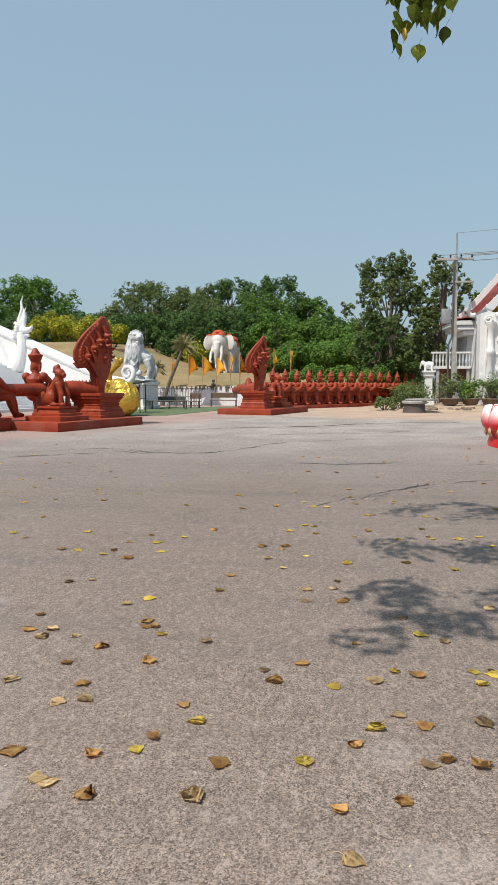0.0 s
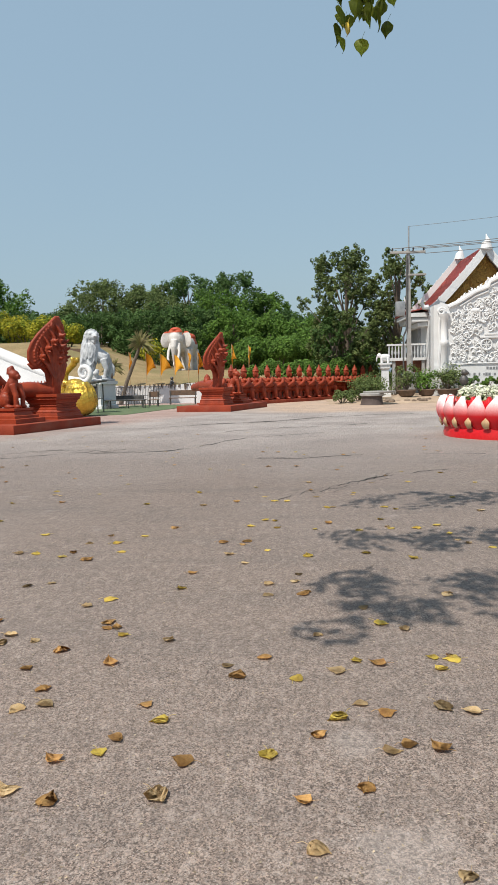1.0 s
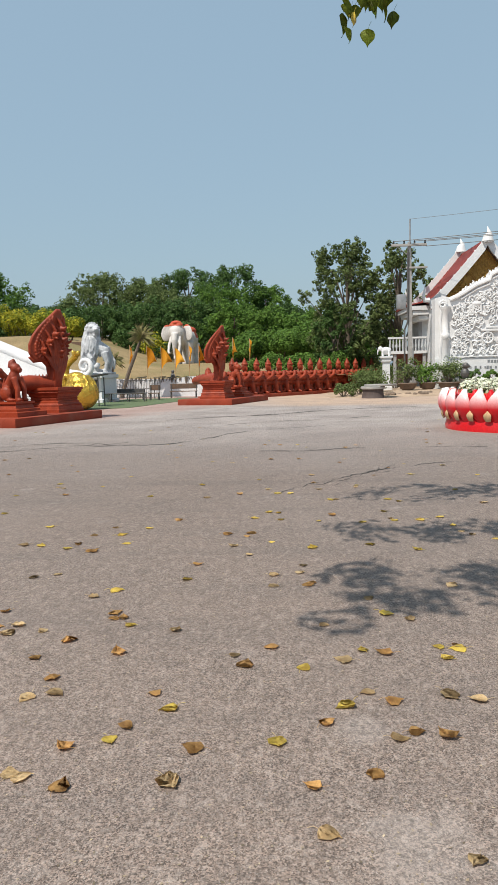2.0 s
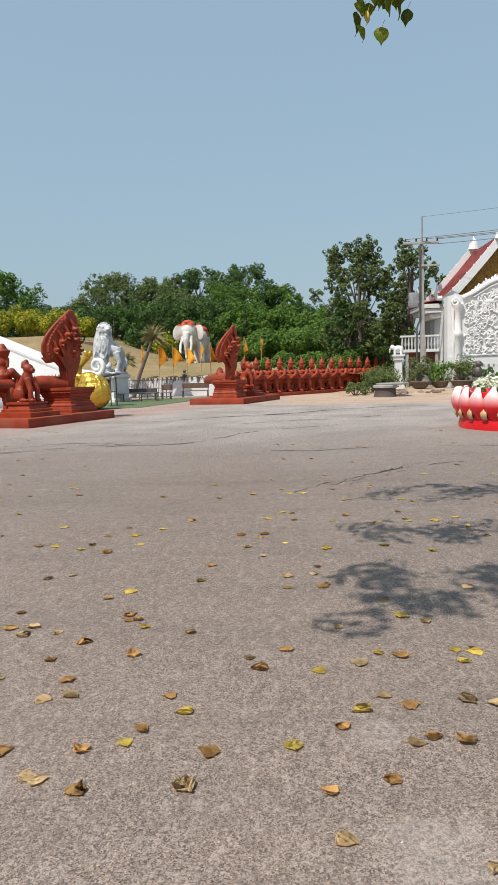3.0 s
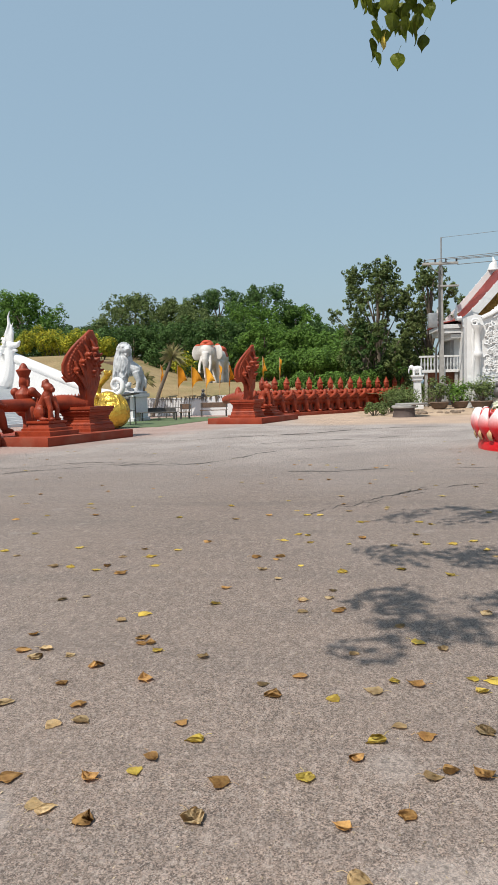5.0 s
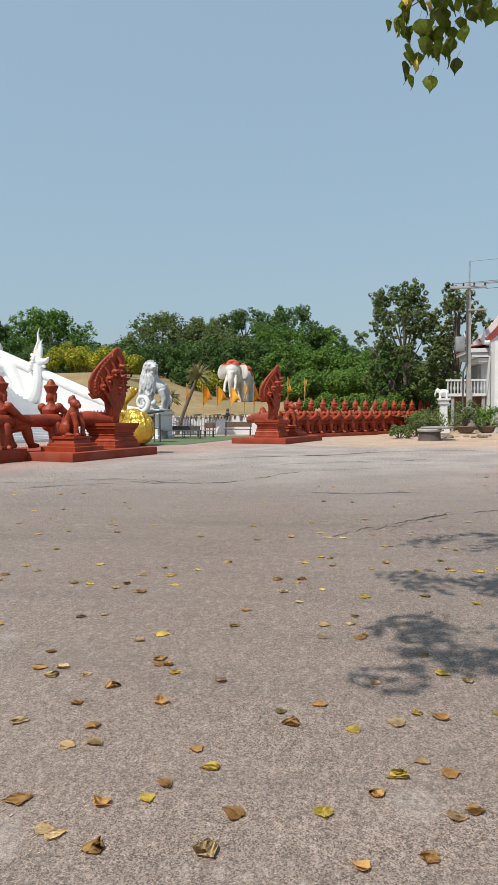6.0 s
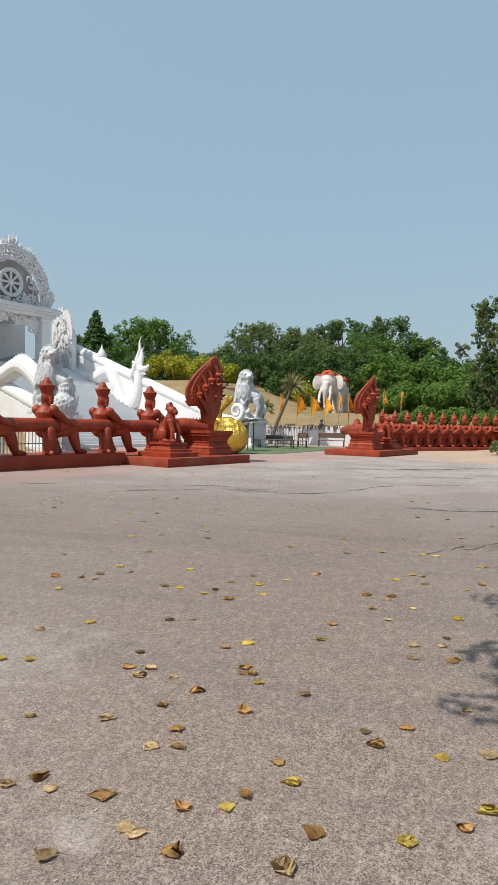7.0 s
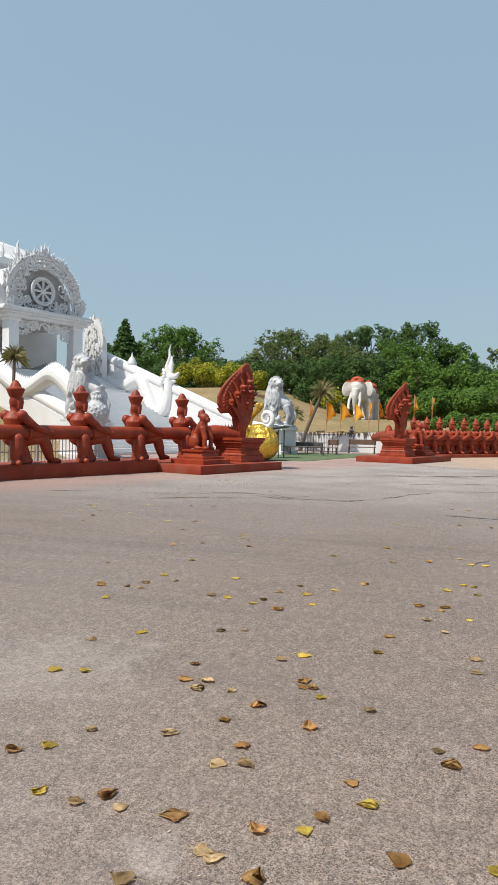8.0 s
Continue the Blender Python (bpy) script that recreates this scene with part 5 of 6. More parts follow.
rw = thing("relief_wall", "large white wall with a carved relief and lettering", "relief wall", m=pose(10.15, 44.0, 0))
TOPW = [(0, 6.0), (0.5, 6.15), (0.9, 6.05), (1.6, 6.35), (2.6, 6.95), (3.4, 7.25), (3.5, 7.55), (4.6, 8.1), (6.0, 8.5), (7.5, 8.6), (9.0, 8.5), (10.4, 8.1), (11.5, 7.55), (11.6, 7.25), (12.4, 6.95), (13.4, 6.35), (14.1, 6.05), (14.5, 6.15), (15, 6.0)]
bm = bmesh.new()
prism(bm, [(0, -0.05), *TOPW, (15, -0.05)], Matrix.Identity(4), 0.9)
part("wall", bm, WHITE, rw, smooth=False)
bm = bmesh.new()
prism(bm, [(-0.02, 0.0), (-0.02, 2.2), (15.02, 2.2), (15.02, 0)], Matrix.Translation((0, -0.12, 0)), 0.118)
box(bm, 0.9, 14.1, -0.2, -0.12, 2.24, 2.32, 0.02)
part("base_course", bm, WHITE, rw, smooth=False)
bm = bmesh.new()
tube(bm, [(x, -0.06, z - 0.18) for x, z in TOPW[2:-2]], 0.13, 7)
tube(bm, [(x, -0.03, z - 0.45) for x, z in TOPW[3:-3]], 0.08, 7)
for i in range(70):
    x = 1.6 + 11.8 * i / 69
    z = np.interp(x, [a for a, b in TOPW], [b for a, b in TOPW])
    flame(bm, (x, 0.1, z - 0.05), 0.12 + 0.07 * (i % 3), (0.12 * math.sin(i), 0), 0.09, 5)
part("top_moulding", bm, WHITE, rw)
for x in (0.62, 14.38):
    bm = bmesh.new()
    lathe(bm, [(0.34, 1.7), (0.34, 1.9), (0.24, 2.0), (0.22, 3.4), (0.30, 3.5), (0.30, 3.75), (0.22, 3.85), (0.20, 5.0), (0.30, 5.2), (0.36, 5.45)], (x, -0.06, 0), 14)
    tube(bm, [(x - 0.15 + 0.26 * math.cos(a) * (1 - a / 14), -0.12, 5.6 + 0.26 * math.sin(a) * (1 - a / 14)) for a in np.linspace(0, 9, 18)], 0.075, 6)
    tube(bm, [(x - 0.25, -0.1, 2.0), (x - 0.3, -0.1, 2.8), (x - 0.22, -0.1, 3.6), (x - 0.3, -0.1, 4.6), (x - 0.25, -0.1, 5.4)], [0.05, 0.10, 0.12, 0.09, 0.06], 7)
    part("pilaster", bm, WHITE, rw, "scrolled white pilaster")
# carved relief: scrolling foliage, a cart with a wheel, beasts, a pavilion
bm = bmesh.new()
rng = random.Random(21)
for k in range(980):
    x = rng.uniform(1.15, 13.8)
    zt = np.interp(x, [a for a, b in TOPW], [b for a, b in TOPW]) - 0.75
    z = rng.uniform(2.35, zt)
    if (x - 5.6) ** 2 + ((z - 5.3) / 0.8) ** 2 < 1.2 or (3.0 < x < 4.4 and 3.2 < z < 4.4):
        continue
    r, a0, sg = rng.uniform(0.07, 0.24), rng.uniform(0, 6.28), rng.choice((-1, 1))
    tube(bm, [(x + sg * r * (1 - i / 9) * math.cos(a0 + i * 0.8), -0.05 - 0.05 * math.sin(i * 0.6), z + r * (1 - i / 9) * math.sin(a0 + i * 0.8)) for i in range(8)], [0.058 - 0.005 * i for i in range(8)], 5)
for cx, cz, r in ((3.3, 3.45, 0.34), (4.25, 3.4, 0.30)):
    tube(bm, [(cx + r * math.cos(a), -0.12, cz + r * math.sin(a)) for a in np.linspace(0, 6.3, 22)], 0.06, 6)
    for k in range(4):
        a = k * math.pi / 4
        tube(bm, [(cx - r * math.cos(a), -0.12, cz - r * math.sin(a)), (cx + r * math.cos(a), -0.12, cz + r * math.sin(a))], 0.03, 5)
box(bm, 2.9, 4.5, -0.18, -0.02, 3.85, 4.0, 0.02)
box(bm, 3.2, 4.1, -0.13, -0.02, 4.05, 4.18, 0.02)
for cx, cz in ((4.9, 3.6), (2.6, 5.6), (5.7, 4.6), (8.6, 3.7), (10.5, 4.6)):
    ball(bm, (cx, -0.04, cz), (0.40, 0.12, 0.17), 12)
    ball(bm, (cx + 0.42, -0.06, cz + 0.2), (0.16, 0.11, 0.13), 10)
    for lx in (-0.4, -0.2, 0.25, 0.45):
        tube(bm, [(cx + lx, -0.07, cz - 0.1), (cx + lx * 1.2, -0.07, cz - 0.6)], [0.09, 0.06], 6)
for k in range(0, 6, 2):
    box(bm, 5.0 + 0.12 * k, 7.6 - 0.12 * k, -0.2 + 0.02 * k, -0.02, 5.0 + 0.3 * k, 5.12 + 0.3 * k, 0.015)
for k in range(26):
    tube(bm, [(1.8 + 0.45 * k, -0.05, 2.42), (1.95 + 0.45 * k, -0.14, 2.62), (2.1 + 0.45 * k, -0.05, 2.42)], 0.07, 5)
part("relief_carving", bm, WHITE, rw, "deep white carved relief of scrolls, beasts and a cart")
for row_, (z0, z1, x0, x1) in enumerate(((1.86, 2.08, 3.3, 11.0), (1.48, 1.68, 2.1, 12.9))):
    x, rng2 = x0, random.Random(row_)
    while x < x1:
        w = rng2.uniform(0.05, 0.15)
        part("lettering_bar", box(bmesh.new(), x, x + w, -0.14, -0.123, z0 + rng2.uniform(0, 0.05), z1 - rng2.uniform(0, 0.05)), INSCR, rw, "grey bar of lettering", smooth=False)
        x += w + rng2.choice((0.05, 0.05, 0.06, 0.2))

pole = thing("utility_pole", "tall grey concrete utility pole with crossarms and transformer box", "utility pole", m=pose(8.93, 46.0, 0))
bm = bmesh.new()
tube(bm, [(0.06, 0, -0.1), (0.03, 0, 5), (0, 0, 9.9)], [0.22, 0.18, 0.14], 4)
part("pole", bm, CONC, pole, smooth=False)
part("mast", tube(bmesh.new(), [(0.02, -0.1, 9.0), (0.02, -0.1, 11.38)], 0.05, 8), STEEL, pole, "thin steel mast")
part("crossarm", box(bmesh.new(), -1.2, 1.1, -0.22, -0.08, 9.62, 9.78, 0.01), CONC, pole)
part("crossarm", box(bmesh.new(), -0.25, 1.15, -0.2, -0.08, 8.18, 8.30, 0.01), CONC, pole)
for k in range(0, 7, 2):
    part("insulator", lathe(bmesh.new(), [(0.05, 0), (0.07, 0.05), (0.04, 0.1), (0.07, 0.15), (0.03, 0.22)], (-1.05 + 0.34 * k, -0.15, 9.78), 8), DARK, pole)
part("transformer", box(bmesh.new(), -0.85, -0.27, -0.35, 0.1, 5.55, 6.5, 0.03), STEEL, pole, "grey metal transformer box")
part("bracket", box(bmesh.new(), -0.45, 0.0, -0.12, -0.02, 6.0, 6.12), METAL, pole)
part("conduit", tube(bmesh.new(), [(-0.35, -0.15, -0.05), (-0.35, -0.15, 4.2), (-0.15, -0.18, 4.7), (-0.12, -0.2, 9.4)], 0.06, 8), METAL, pole, "dark cable conduit")
part("conduit", tube(bmesh.new(), [(0.22, -0.2, -0.05), (0.2, -0.2, 3.0)], 0.05, 8), STEEL, pole)
part("brace", tube(bmesh.new(), [(-0.9, -0.15, 9.65), (-0.05, -0.15, 9.0)], 0.03, 6), STEEL, pole)
for k, (dx, dz, ez) in enumerate(((-1.0, 9.95, 10.9), (0.3, 9.95, 10.6), (1.0, 9.92, 10.45), (1.05, 9.6, 10.2), (0.02, 11.36, 12.4))):
    a, b = Vector((8.93 + dx, 45.85, dz)), Vector((36, 41, ez + 1))
    bm = bmesh.new()
    tube(bm, [a.lerp(b, f) - Vector((0, 0, 1.2 * f * (1 - f))) for f in np.linspace(0, 1, 12)], 0.022 if k < 4 else 0.012, 5)
    solid("power_line", bm, METAL, "thin dark overhead power line from the pole", "cable", "power lines")

# house with a balcony behind the shrubs
ho = thing("balcony_house", "pale two-storey house with a balustraded balcony", "house", m=pose(8.5, 49.7, -0.05))
part("wall", box(bmesh.new(), 2.2, 5.0, 1.65, 5.0, 0, 5.4), GREYWALL, ho, smooth=False)
part("lower_wall", box(bmesh.new(), 0.1, 2.3, 0.6, 0.8, 1.9, 2.75), mat("old_red_brick", (0.30, 0.13, 0.09), (0.22, 0.10, 0.08), 6.0, 0.9, grain=30), ho, smooth=False)
part("balcony_floor", box(bmesh.new(), -0.4, 2.35, -0.2, 1.6, 2.75, 2.95), WHITE, ho, smooth=False)
part("handrail", box(bmesh.new(), -0.4, 2.35, -0.15, 0.0, 3.82, 3.95, 0.01), WHITE, ho, smooth=False)
for k in range(12):
    part("baluster", lathe(bmesh.new(), [(0.05, 2.95), (0.045, 3.1), (0.085, 3.3), (0.05, 3.55), (0.05, 3.82)], (-0.25 + 0.23 * k, -0.08, 0), 8), GREYST, ho)
for k in range(2):
    part("post", box(bmesh.new(), 0.0 + 2.1 * k, 0.2 + 2.1 * k, -0.1, 0.1, 0, 2.75), GREYWALL, ho, smooth=False)

# ---- planting by the pole ----
bm = bmesh.new()
g = [[bm.verts.new((x, y, -0.02 + max(0.0, min(0.30, (y - 39.2) * 0.12)) * min(1.0, max(0.0, (x - 3.2) / 3.0)) + 0.05 * noise.noise((x, y, 1)) * (0.2 + min(1, max(0, y - 39.5))))) for x in np.linspace(3.0, 26, 60)] for y in np.linspace(39.0, 56, 40)]
for a, b in zip(g, g[1:]):
    for k in range(len(a) - 1):
        bm.faces.new((a[k], a[k + 1], b[k + 1], b[k]))
solid("planting_bed", bm, SOIL, "sandy planting bed strewn with dead leaves", "planting bed", kind="structure")
bm = bmesh.new()
rng = random.Random(4)
for k in range(70):
    x = 6.0 + 9 * rng.random()
    ball(bm, (x, 40.6 + rng.uniform(-0.5, 0.6), 0.12), (rng.uniform(0.08, 0.25), rng.uniform(0.1, 0.2), rng.uniform(0.06, 0.16)), 6)
solid("border_stones", bm, mat("brown_rubble", (0.26, 0.20, 0.15), (0.18, 0.13, 0.10), 4, 0.95, island=0.3), "rough brown stones and clods edging the bed", "stones", kind="stuff")

tb = thing("stone_table", "round stone table on a dark drum base", "stone table", m=pose(5.42, 38.5, 0))
part("drum", lathe(bmesh.new(), [(0.66, -0.02), (0.62, 0.1), (0.58, 0.35), (0.60, 0.52)], seg=24), mat("dark_stained_cement", (0.075, 0.055, 0.05), (0.11, 0.085, 0.08), 3, 0.8, grain=20), tb)
part("table_top", lathe(bmesh.new(), [(0.60, 0.50), (0.68, 0.52), (0.69, 0.62), (0.64, 0.66), (0.1, 0.66)], seg=26), CONC, tb, "pale round top")
bm = bmesh.new()
lathe(bm, [(0.85, 0.66), (0.9, 0.70), (0.9, 0.76), (0.4, 0.78)], (0.45, 0.3, 0), 22)
part("loose_slab", bm, CONC, tb, "pale slab lying askew")

ped = thing("elephant_pedestal", "slim white square pedestal among shrubs", "pedestal", m=pose(7.05, 44.0, 0) @ Matrix.Diagonal((0.8, 0.8, 1, 1)))
part("shaft", stack(bmesh.new(), [(0.42, 0.42, 0), (0.42, 0.42, 0.5), (0.28, 0.28, 0.6), (0.26, 0.26, 2.0), (0.36, 0.36, 2.1), (0.38, 0.38, 2.3), (0.46, 0.46, 2.34), (0.46, 0.46, 2.45)]), WHITE, ped, smooth=False)
bm = bmesh.new()
ball(bm, (0, 0, 0.55), (0.48, 0.26, 0.27), 12)
for x, y in ((-0.28, -0.13), (-0.28, 0.13), (0.28, -0.13), (0.28, 0.13)):
    tube(bm, [(x, y, 0.5), (x, y, 0.0)], [0.12, 0.10], 8)
ball(bm, (-0.5, 0, 0.68), (0.22, 0.20, 0.22), 10)
tube(bm, [(-0.62, 0, 0.65), (-0.74, 0, 0.4), (-0.72, 0, 0.15)], [0.1, 0.07, 0.04], 7)
for s in (-1, 1):
    ball(bm, (-0.42, s * 0.2, 0.66), (0.14, 0.04, 0.18), 8)
statue("elephant_figurine", fused("elephant_figurine", bm, WHITE, 0.025), "small white elephant figure on a slim pedestal", "elephant statue", pose(7.05, 44.0, 2.44, 0, 0, -15) @ Matrix.Scale(0.72, 4))


def potted(x, y, w, h, leaf, seed, label):
    t = thing("potted_shrub", label, "potted plant", "potted shrubs", m=pose(x, y, 0.08 + max(0, min(0.2, (y - 39.2) * 0.12))))
    part("pot", lathe(bmesh.new(), [(0.26 * w, 0), (0.42 * w, 0.12), (0.5 * w, 0.38), (0.56 * w, 0.42), (0.54 * w, 0.46), (0.3 * w, 0.44)], seg=16), mat("old_clay_pot_%d" % seed, (0.22, 0.15, 0.11), (0.13, 0.10, 0.08), 4, 0.85), t, "weathered clay pot")
    rng = np.random.default_rng(seed)
    cs = [(rng.uniform(-0.5, 0.5) * w, rng.uniform(-0.4, 0.4) * w, 0.5 + rng.uniform(0.15, 0.9) * h) for _ in range(12)]
    bm = bmesh.new()
    for c in cs:
        tube(bm, [(c[0] * 0.1, c[1] * 0.1, 0.42), (c[0] * 0.6, c[1] * 0.6, c[2] * 0.6 + 0.1), c], [0.035, 0.022, 0.01], 5)
    part("stem", bm, BARK, t)
    v, f = leaf_cloud(cs, [h * rng.uniform(0.14, 0.26) for _ in cs], 800, 0.075, rng)
    o = new("foliage", leaf_mesh("foliage", v, f, leaf))
    o.parent = t


for i, (x, y, w, h, lf) in enumerate(((8.1, 42.3, 1.1, 1.6, LEAF_C), (9.4, 42.6, 1.0, 1.2, LEAF_B), (10.6, 42.2, 1.3, 1.0, LEAF_C), (11.9, 42.5, 1.2, 0.75, LEAF_A), (13.0, 42.2, 1.0, 0.7, LEAF_B), (14.2, 42.4, 1.2, 0.75, LEAF_C), (15.4, 42.4, 1.2, 0.75, LEAF_A))):
    potted(x, y, w, h, lf, 300 + i, "shrub in a weathered clay pot before the relief wall")
for i, (x, y, rx, h, lf) in enumerate(((4.0, 40.8, 0.7, 0.8, LEAF_C), (5.0, 41.2, 0.8, 0.95, LEAF_C), (6.1, 41.8, 0.8, 1.5, LEAF_C), (5.6, 44.5, 0.9, 1.5, LEAF_C), (6.6, 46.0, 1.0, 1.9, LEAF_C), (8.2, 47.5, 1.2, 1.8, LEAF_C), (9.9, 46.5, 1.0, 1.9, LEAF_B), (6.6, 49.8, 0.9, 1.4, LEAF_B), (10.8, 43.4, 0.9, 2.0, LEAF_C))):
    bush("shrub", "scrubby green shrub beside the utility pole", x, y, 0.05 if y < 41 else 0.2, rx, 0.7, h, lf, 400 + i, 900, 0.07, "shrubs by the pole")
bm = bmesh.new()
ball(bm, (0, 0, 0.35), (0.28, 0.26, 0.32), 10)
ball(bm, (0.02, -0.05, 0.80), (0.20, 0.20, 0.20), 10)
ball(bm, (0.2, -0.1, 0.76), 0.1, 8)
statue("dark_figurine", fused("dark_figurine", bm, METAL, 0.03), "dark rounded garden figurine among potted shrubs", "figurine", pose(11.3, 41.2, 0.9) )
solid("figurine_stand", stack(bmesh.new(), [(0.3, 0.3, 0), (0.3, 0.3, 0.1), (0.22, 0.22, 0.14), (0.22, 0.22, 0.66), (0.3, 0.3, 0.7)]), CONC, "short cement stand under a dark figurine", "pedestal", m=pose(11.3, 41.2, 0.21), smooth=False)

# ---- lotus planter ----
lp = thing("lotus_planter", "round lotus-shaped planter with red and white petals", "planter", m=pose(6.2, 17.5, 0))
part("base", lathe(bmesh.new(), [(1.84, -0.02), (1.86, 0.1), (1.80, 0.30), (1.72, 0.34), (1.66, 0.9), (1.5, 0.92), (1.45, 0.8), (0.1, 0.8)], seg=56), REDP, lp, "bright red round base")


def petal_material():
    m = mat("petal_red_to_white", (0.78, 0.76, 0.76), (0.74, 0.70, 0.70), 3.0, 0.4, grain=30, bump=0.1)
    t = m.node_tree
    bs = t.nodes["Principled BSDF"]
    src = bs.inputs["Base Color"].links[0].from_socket
    co = t.nodes.new("ShaderNodeNewGeometry")
    sp = t.nodes.new("ShaderNodeSeparateXYZ")
    t.links.new(co.outputs["Position"], sp.inputs[0])
    r = t.nodes.new("ShaderNodeMapRange")
    r.inputs[1].default_value, r.inputs[2].default_value = 0.56, 0.94
    t.links.new(sp.outputs[2], r.inputs[0])
    x = t.nodes.new("ShaderNodeMix")
    x.data_type = "RGBA"
    x.inputs[6].default_value = (0.70, 0.012, 0.02, 1)
    t.links.new(r.outputs[0], x.inputs[0])
    t.links.new(src, x.inputs[7])
    t.links.new(x.outputs[2], bs.inputs["Base Color"])
    return m


def petal_bm(w, h, out, thick=0.10):
    bm = bmesh.new()
    rings = []
    for i in range(10):
        s = i / 9
        half = w * (0.55 + 0.45 * math.sin(math.pi * min(1, s * 1.15) * 0.62 + 0.25)) * (1 - max(0, s - 0.55) ** 1.5 * 3.1) if s < 0.98 else 0.02
        half = max(half, 0.02)
        x = out * math.sin(math.pi * s * 0.85)
        rings.append([bm.verts.new((x + thick * math.cos(a), half * math.sin(a), h * s)) if math.cos(a) > 0 else bm.verts.new((x + 0.3 * thick * math.cos(a), half * math.sin(a), h * s)) for a in (2 * math.pi * k / 14 for k in range(14))])
    for a, b in zip(rings, rings[1:]):
        for k in range(14):
            bm.faces.new((a[k], a[(k + 1) % 14], b[(k + 1) % 14], b[k]))
    bm.faces.new(rings[0][::-1])
    bm.faces.new(rings[-1])
    return bm


PETAL = mesh_of("petal", petal_bm(0.25, 0.80, 0.22), petal_material())
INNER = mesh_of("inner_petal", petal_bm(0.20, 0.72, 0.10), REDP)
SCALE_ = mesh_of("sepal", petal_bm(0.10, 0.26, 0.06, 0.03), TAN)
for k in range(26):
    a = 2 * math.pi * k / 26
    for me, r, off, z, s in ((PETAL, 1.72, 0, 0.24, 1), (INNER, 1.66, 0.5, 0.3, 1), (SCALE_, 1.88, 0.5, 0.26, 1)):
        o = new(me.name, me)
        o.parent = lp
        b = a + off * 2 * math.pi / 26
        o.matrix_basis = pose(r * math.cos(b), r * math.sin(b), z, 0, 0, math.degrees(b))
rng = np.random.default_rng(7)
cs = [(r * math.cos(a), r * math.sin(a), 1.0 + 0.14 * rng.random()) for r, a in zip(1.45 * np.sqrt(rng.random(90)), rng.random(90) * 6.28)]
v, f = leaf_cloud(cs, [0.17] * 90, 5200, 0.05, rng)
o = tagged(new("white_flowers", leaf_mesh("white_flowers", v, f, BLOOM)), "mass of small white flowers filling the planter", "flowers", kind="stuff")
o.matrix_basis = pose(6.2, 17.5, 0.0)
v, f = leaf_cloud([(c[0], c[1], c[2] - 0.12) for c in cs], [0.16] * 90, 3000, 0.05, rng)
o = tagged(new("flower_foliage", leaf_mesh("flower_foliage", v, f, LEAF_B)), "green foliage under white flowers in the planter", "foliage", kind="stuff")
o.matrix_basis = pose(6.2, 17.5, 0.0)


# ---- trees ----
for i, (x, y, top, sp, lf, low) in enumerate(((-38.5, 90, 15.9, 6.2, "B", 0.15), (-31.5, 92, 11.4, 4.8, "A", 0.1), (-24.0, 95, 15.9, 6.6, "C", 0.12), (-18.0, 97, 15.3, 5.6, "C", 0.1), (-12.5, 99, 17.2, 6.0, "A", 0.12),
                                              (-6.0, 95, 17.2, 5.8, "A", 0.12), (-1.4, 96, 13.9, 4.6, "B", 0.12), (4.0, 100, 11.0, 4.6, "A", 0.08), (9.5, 96, 10.2, 5.0, "C", 0.08), (-47.0, 88, 13.5, 5.5, "A", 0.1))):
    z = hill_z(x, y) if x < 10 else 0
    tree("tree", "broad leafy tree with dense rounded crown behind the temple", x, y, z - 0.1, top - z, sp, {"A": LEAF_A, "B": LEAF_B, "C": LEAF_C}[lf], 20 + i, 20000, 0.17, low, 44)
for i, (x, y, top, sp, lf) in enumerate(((-20.5, 80, 9.8, 5.0, "A"), (-14.5, 78, 10.0, 4.6, "A"), (-9.5, 76, 9.8, 4.4, "A"), (-4.5, 74, 9.3, 4.2, "B"), (-0.5, 72, 8.4, 3.8, "B"), (3.2, 70, 7.9, 3.8, "B"), (6.4, 67, 6.3, 3.2, "B"),
                                         (-27.5, 82, 9.6, 5.0, "A"), (-35, 80, 9.8, 5.0, "A"), (0.8, 80, 9.8, 4.4, "A"), (5.8, 82, 8.4, 4.2, "A"), (10.5, 74, 7.2, 3.6, "C"), (-43, 82, 11.0, 4.5, "A"), (-6.8, 84, 12.6, 4.6, "B"), (-14, 87, 12.8, 5.0, "C"))):
    z = hill_z(x, y) if x < 11 else 0
    tree("tree", "bushy green tree filling the slope behind the elephant", x, y, z - 0.1, top - z, sp, {"A": LEAF_A, "B": LEAF_B, "C": LEAF_C}[lf], 60 + i, 16000, 0.14, 0.03, 40)
# spire-shaped conifer
rng = np.random.default_rng(90)
z0 = hill_z(-44.7, 85)
cz = thing("conifer", "dark spire-shaped tree behind the shrine", "tree", m=pose(-44.7, 85, z0 - 0.1))
part("trunk", tube(bmesh.new(), [(0, 0, 0), (0, 0, 9.0)], [0.3, 0.05], 8), BARK, cz)
cs = [(4.0 * (1 - f) * math.cos(f * 70) * rng.uniform(0.4, 1), 4.0 * (1 - f) * math.sin(f * 70) * rng.uniform(0.4, 1), 0.4 + 9.4 * f) for f in np.linspace(0, 0.98, 120)]
v, f = leaf_cloud(cs, [0.35 + 0.5 * (1 - k / 120) for k in range(120)], 5000, 0.3, rng)
o = new("crown", leaf_mesh("crown", v, f, LEAF_A))
o.parent = cz
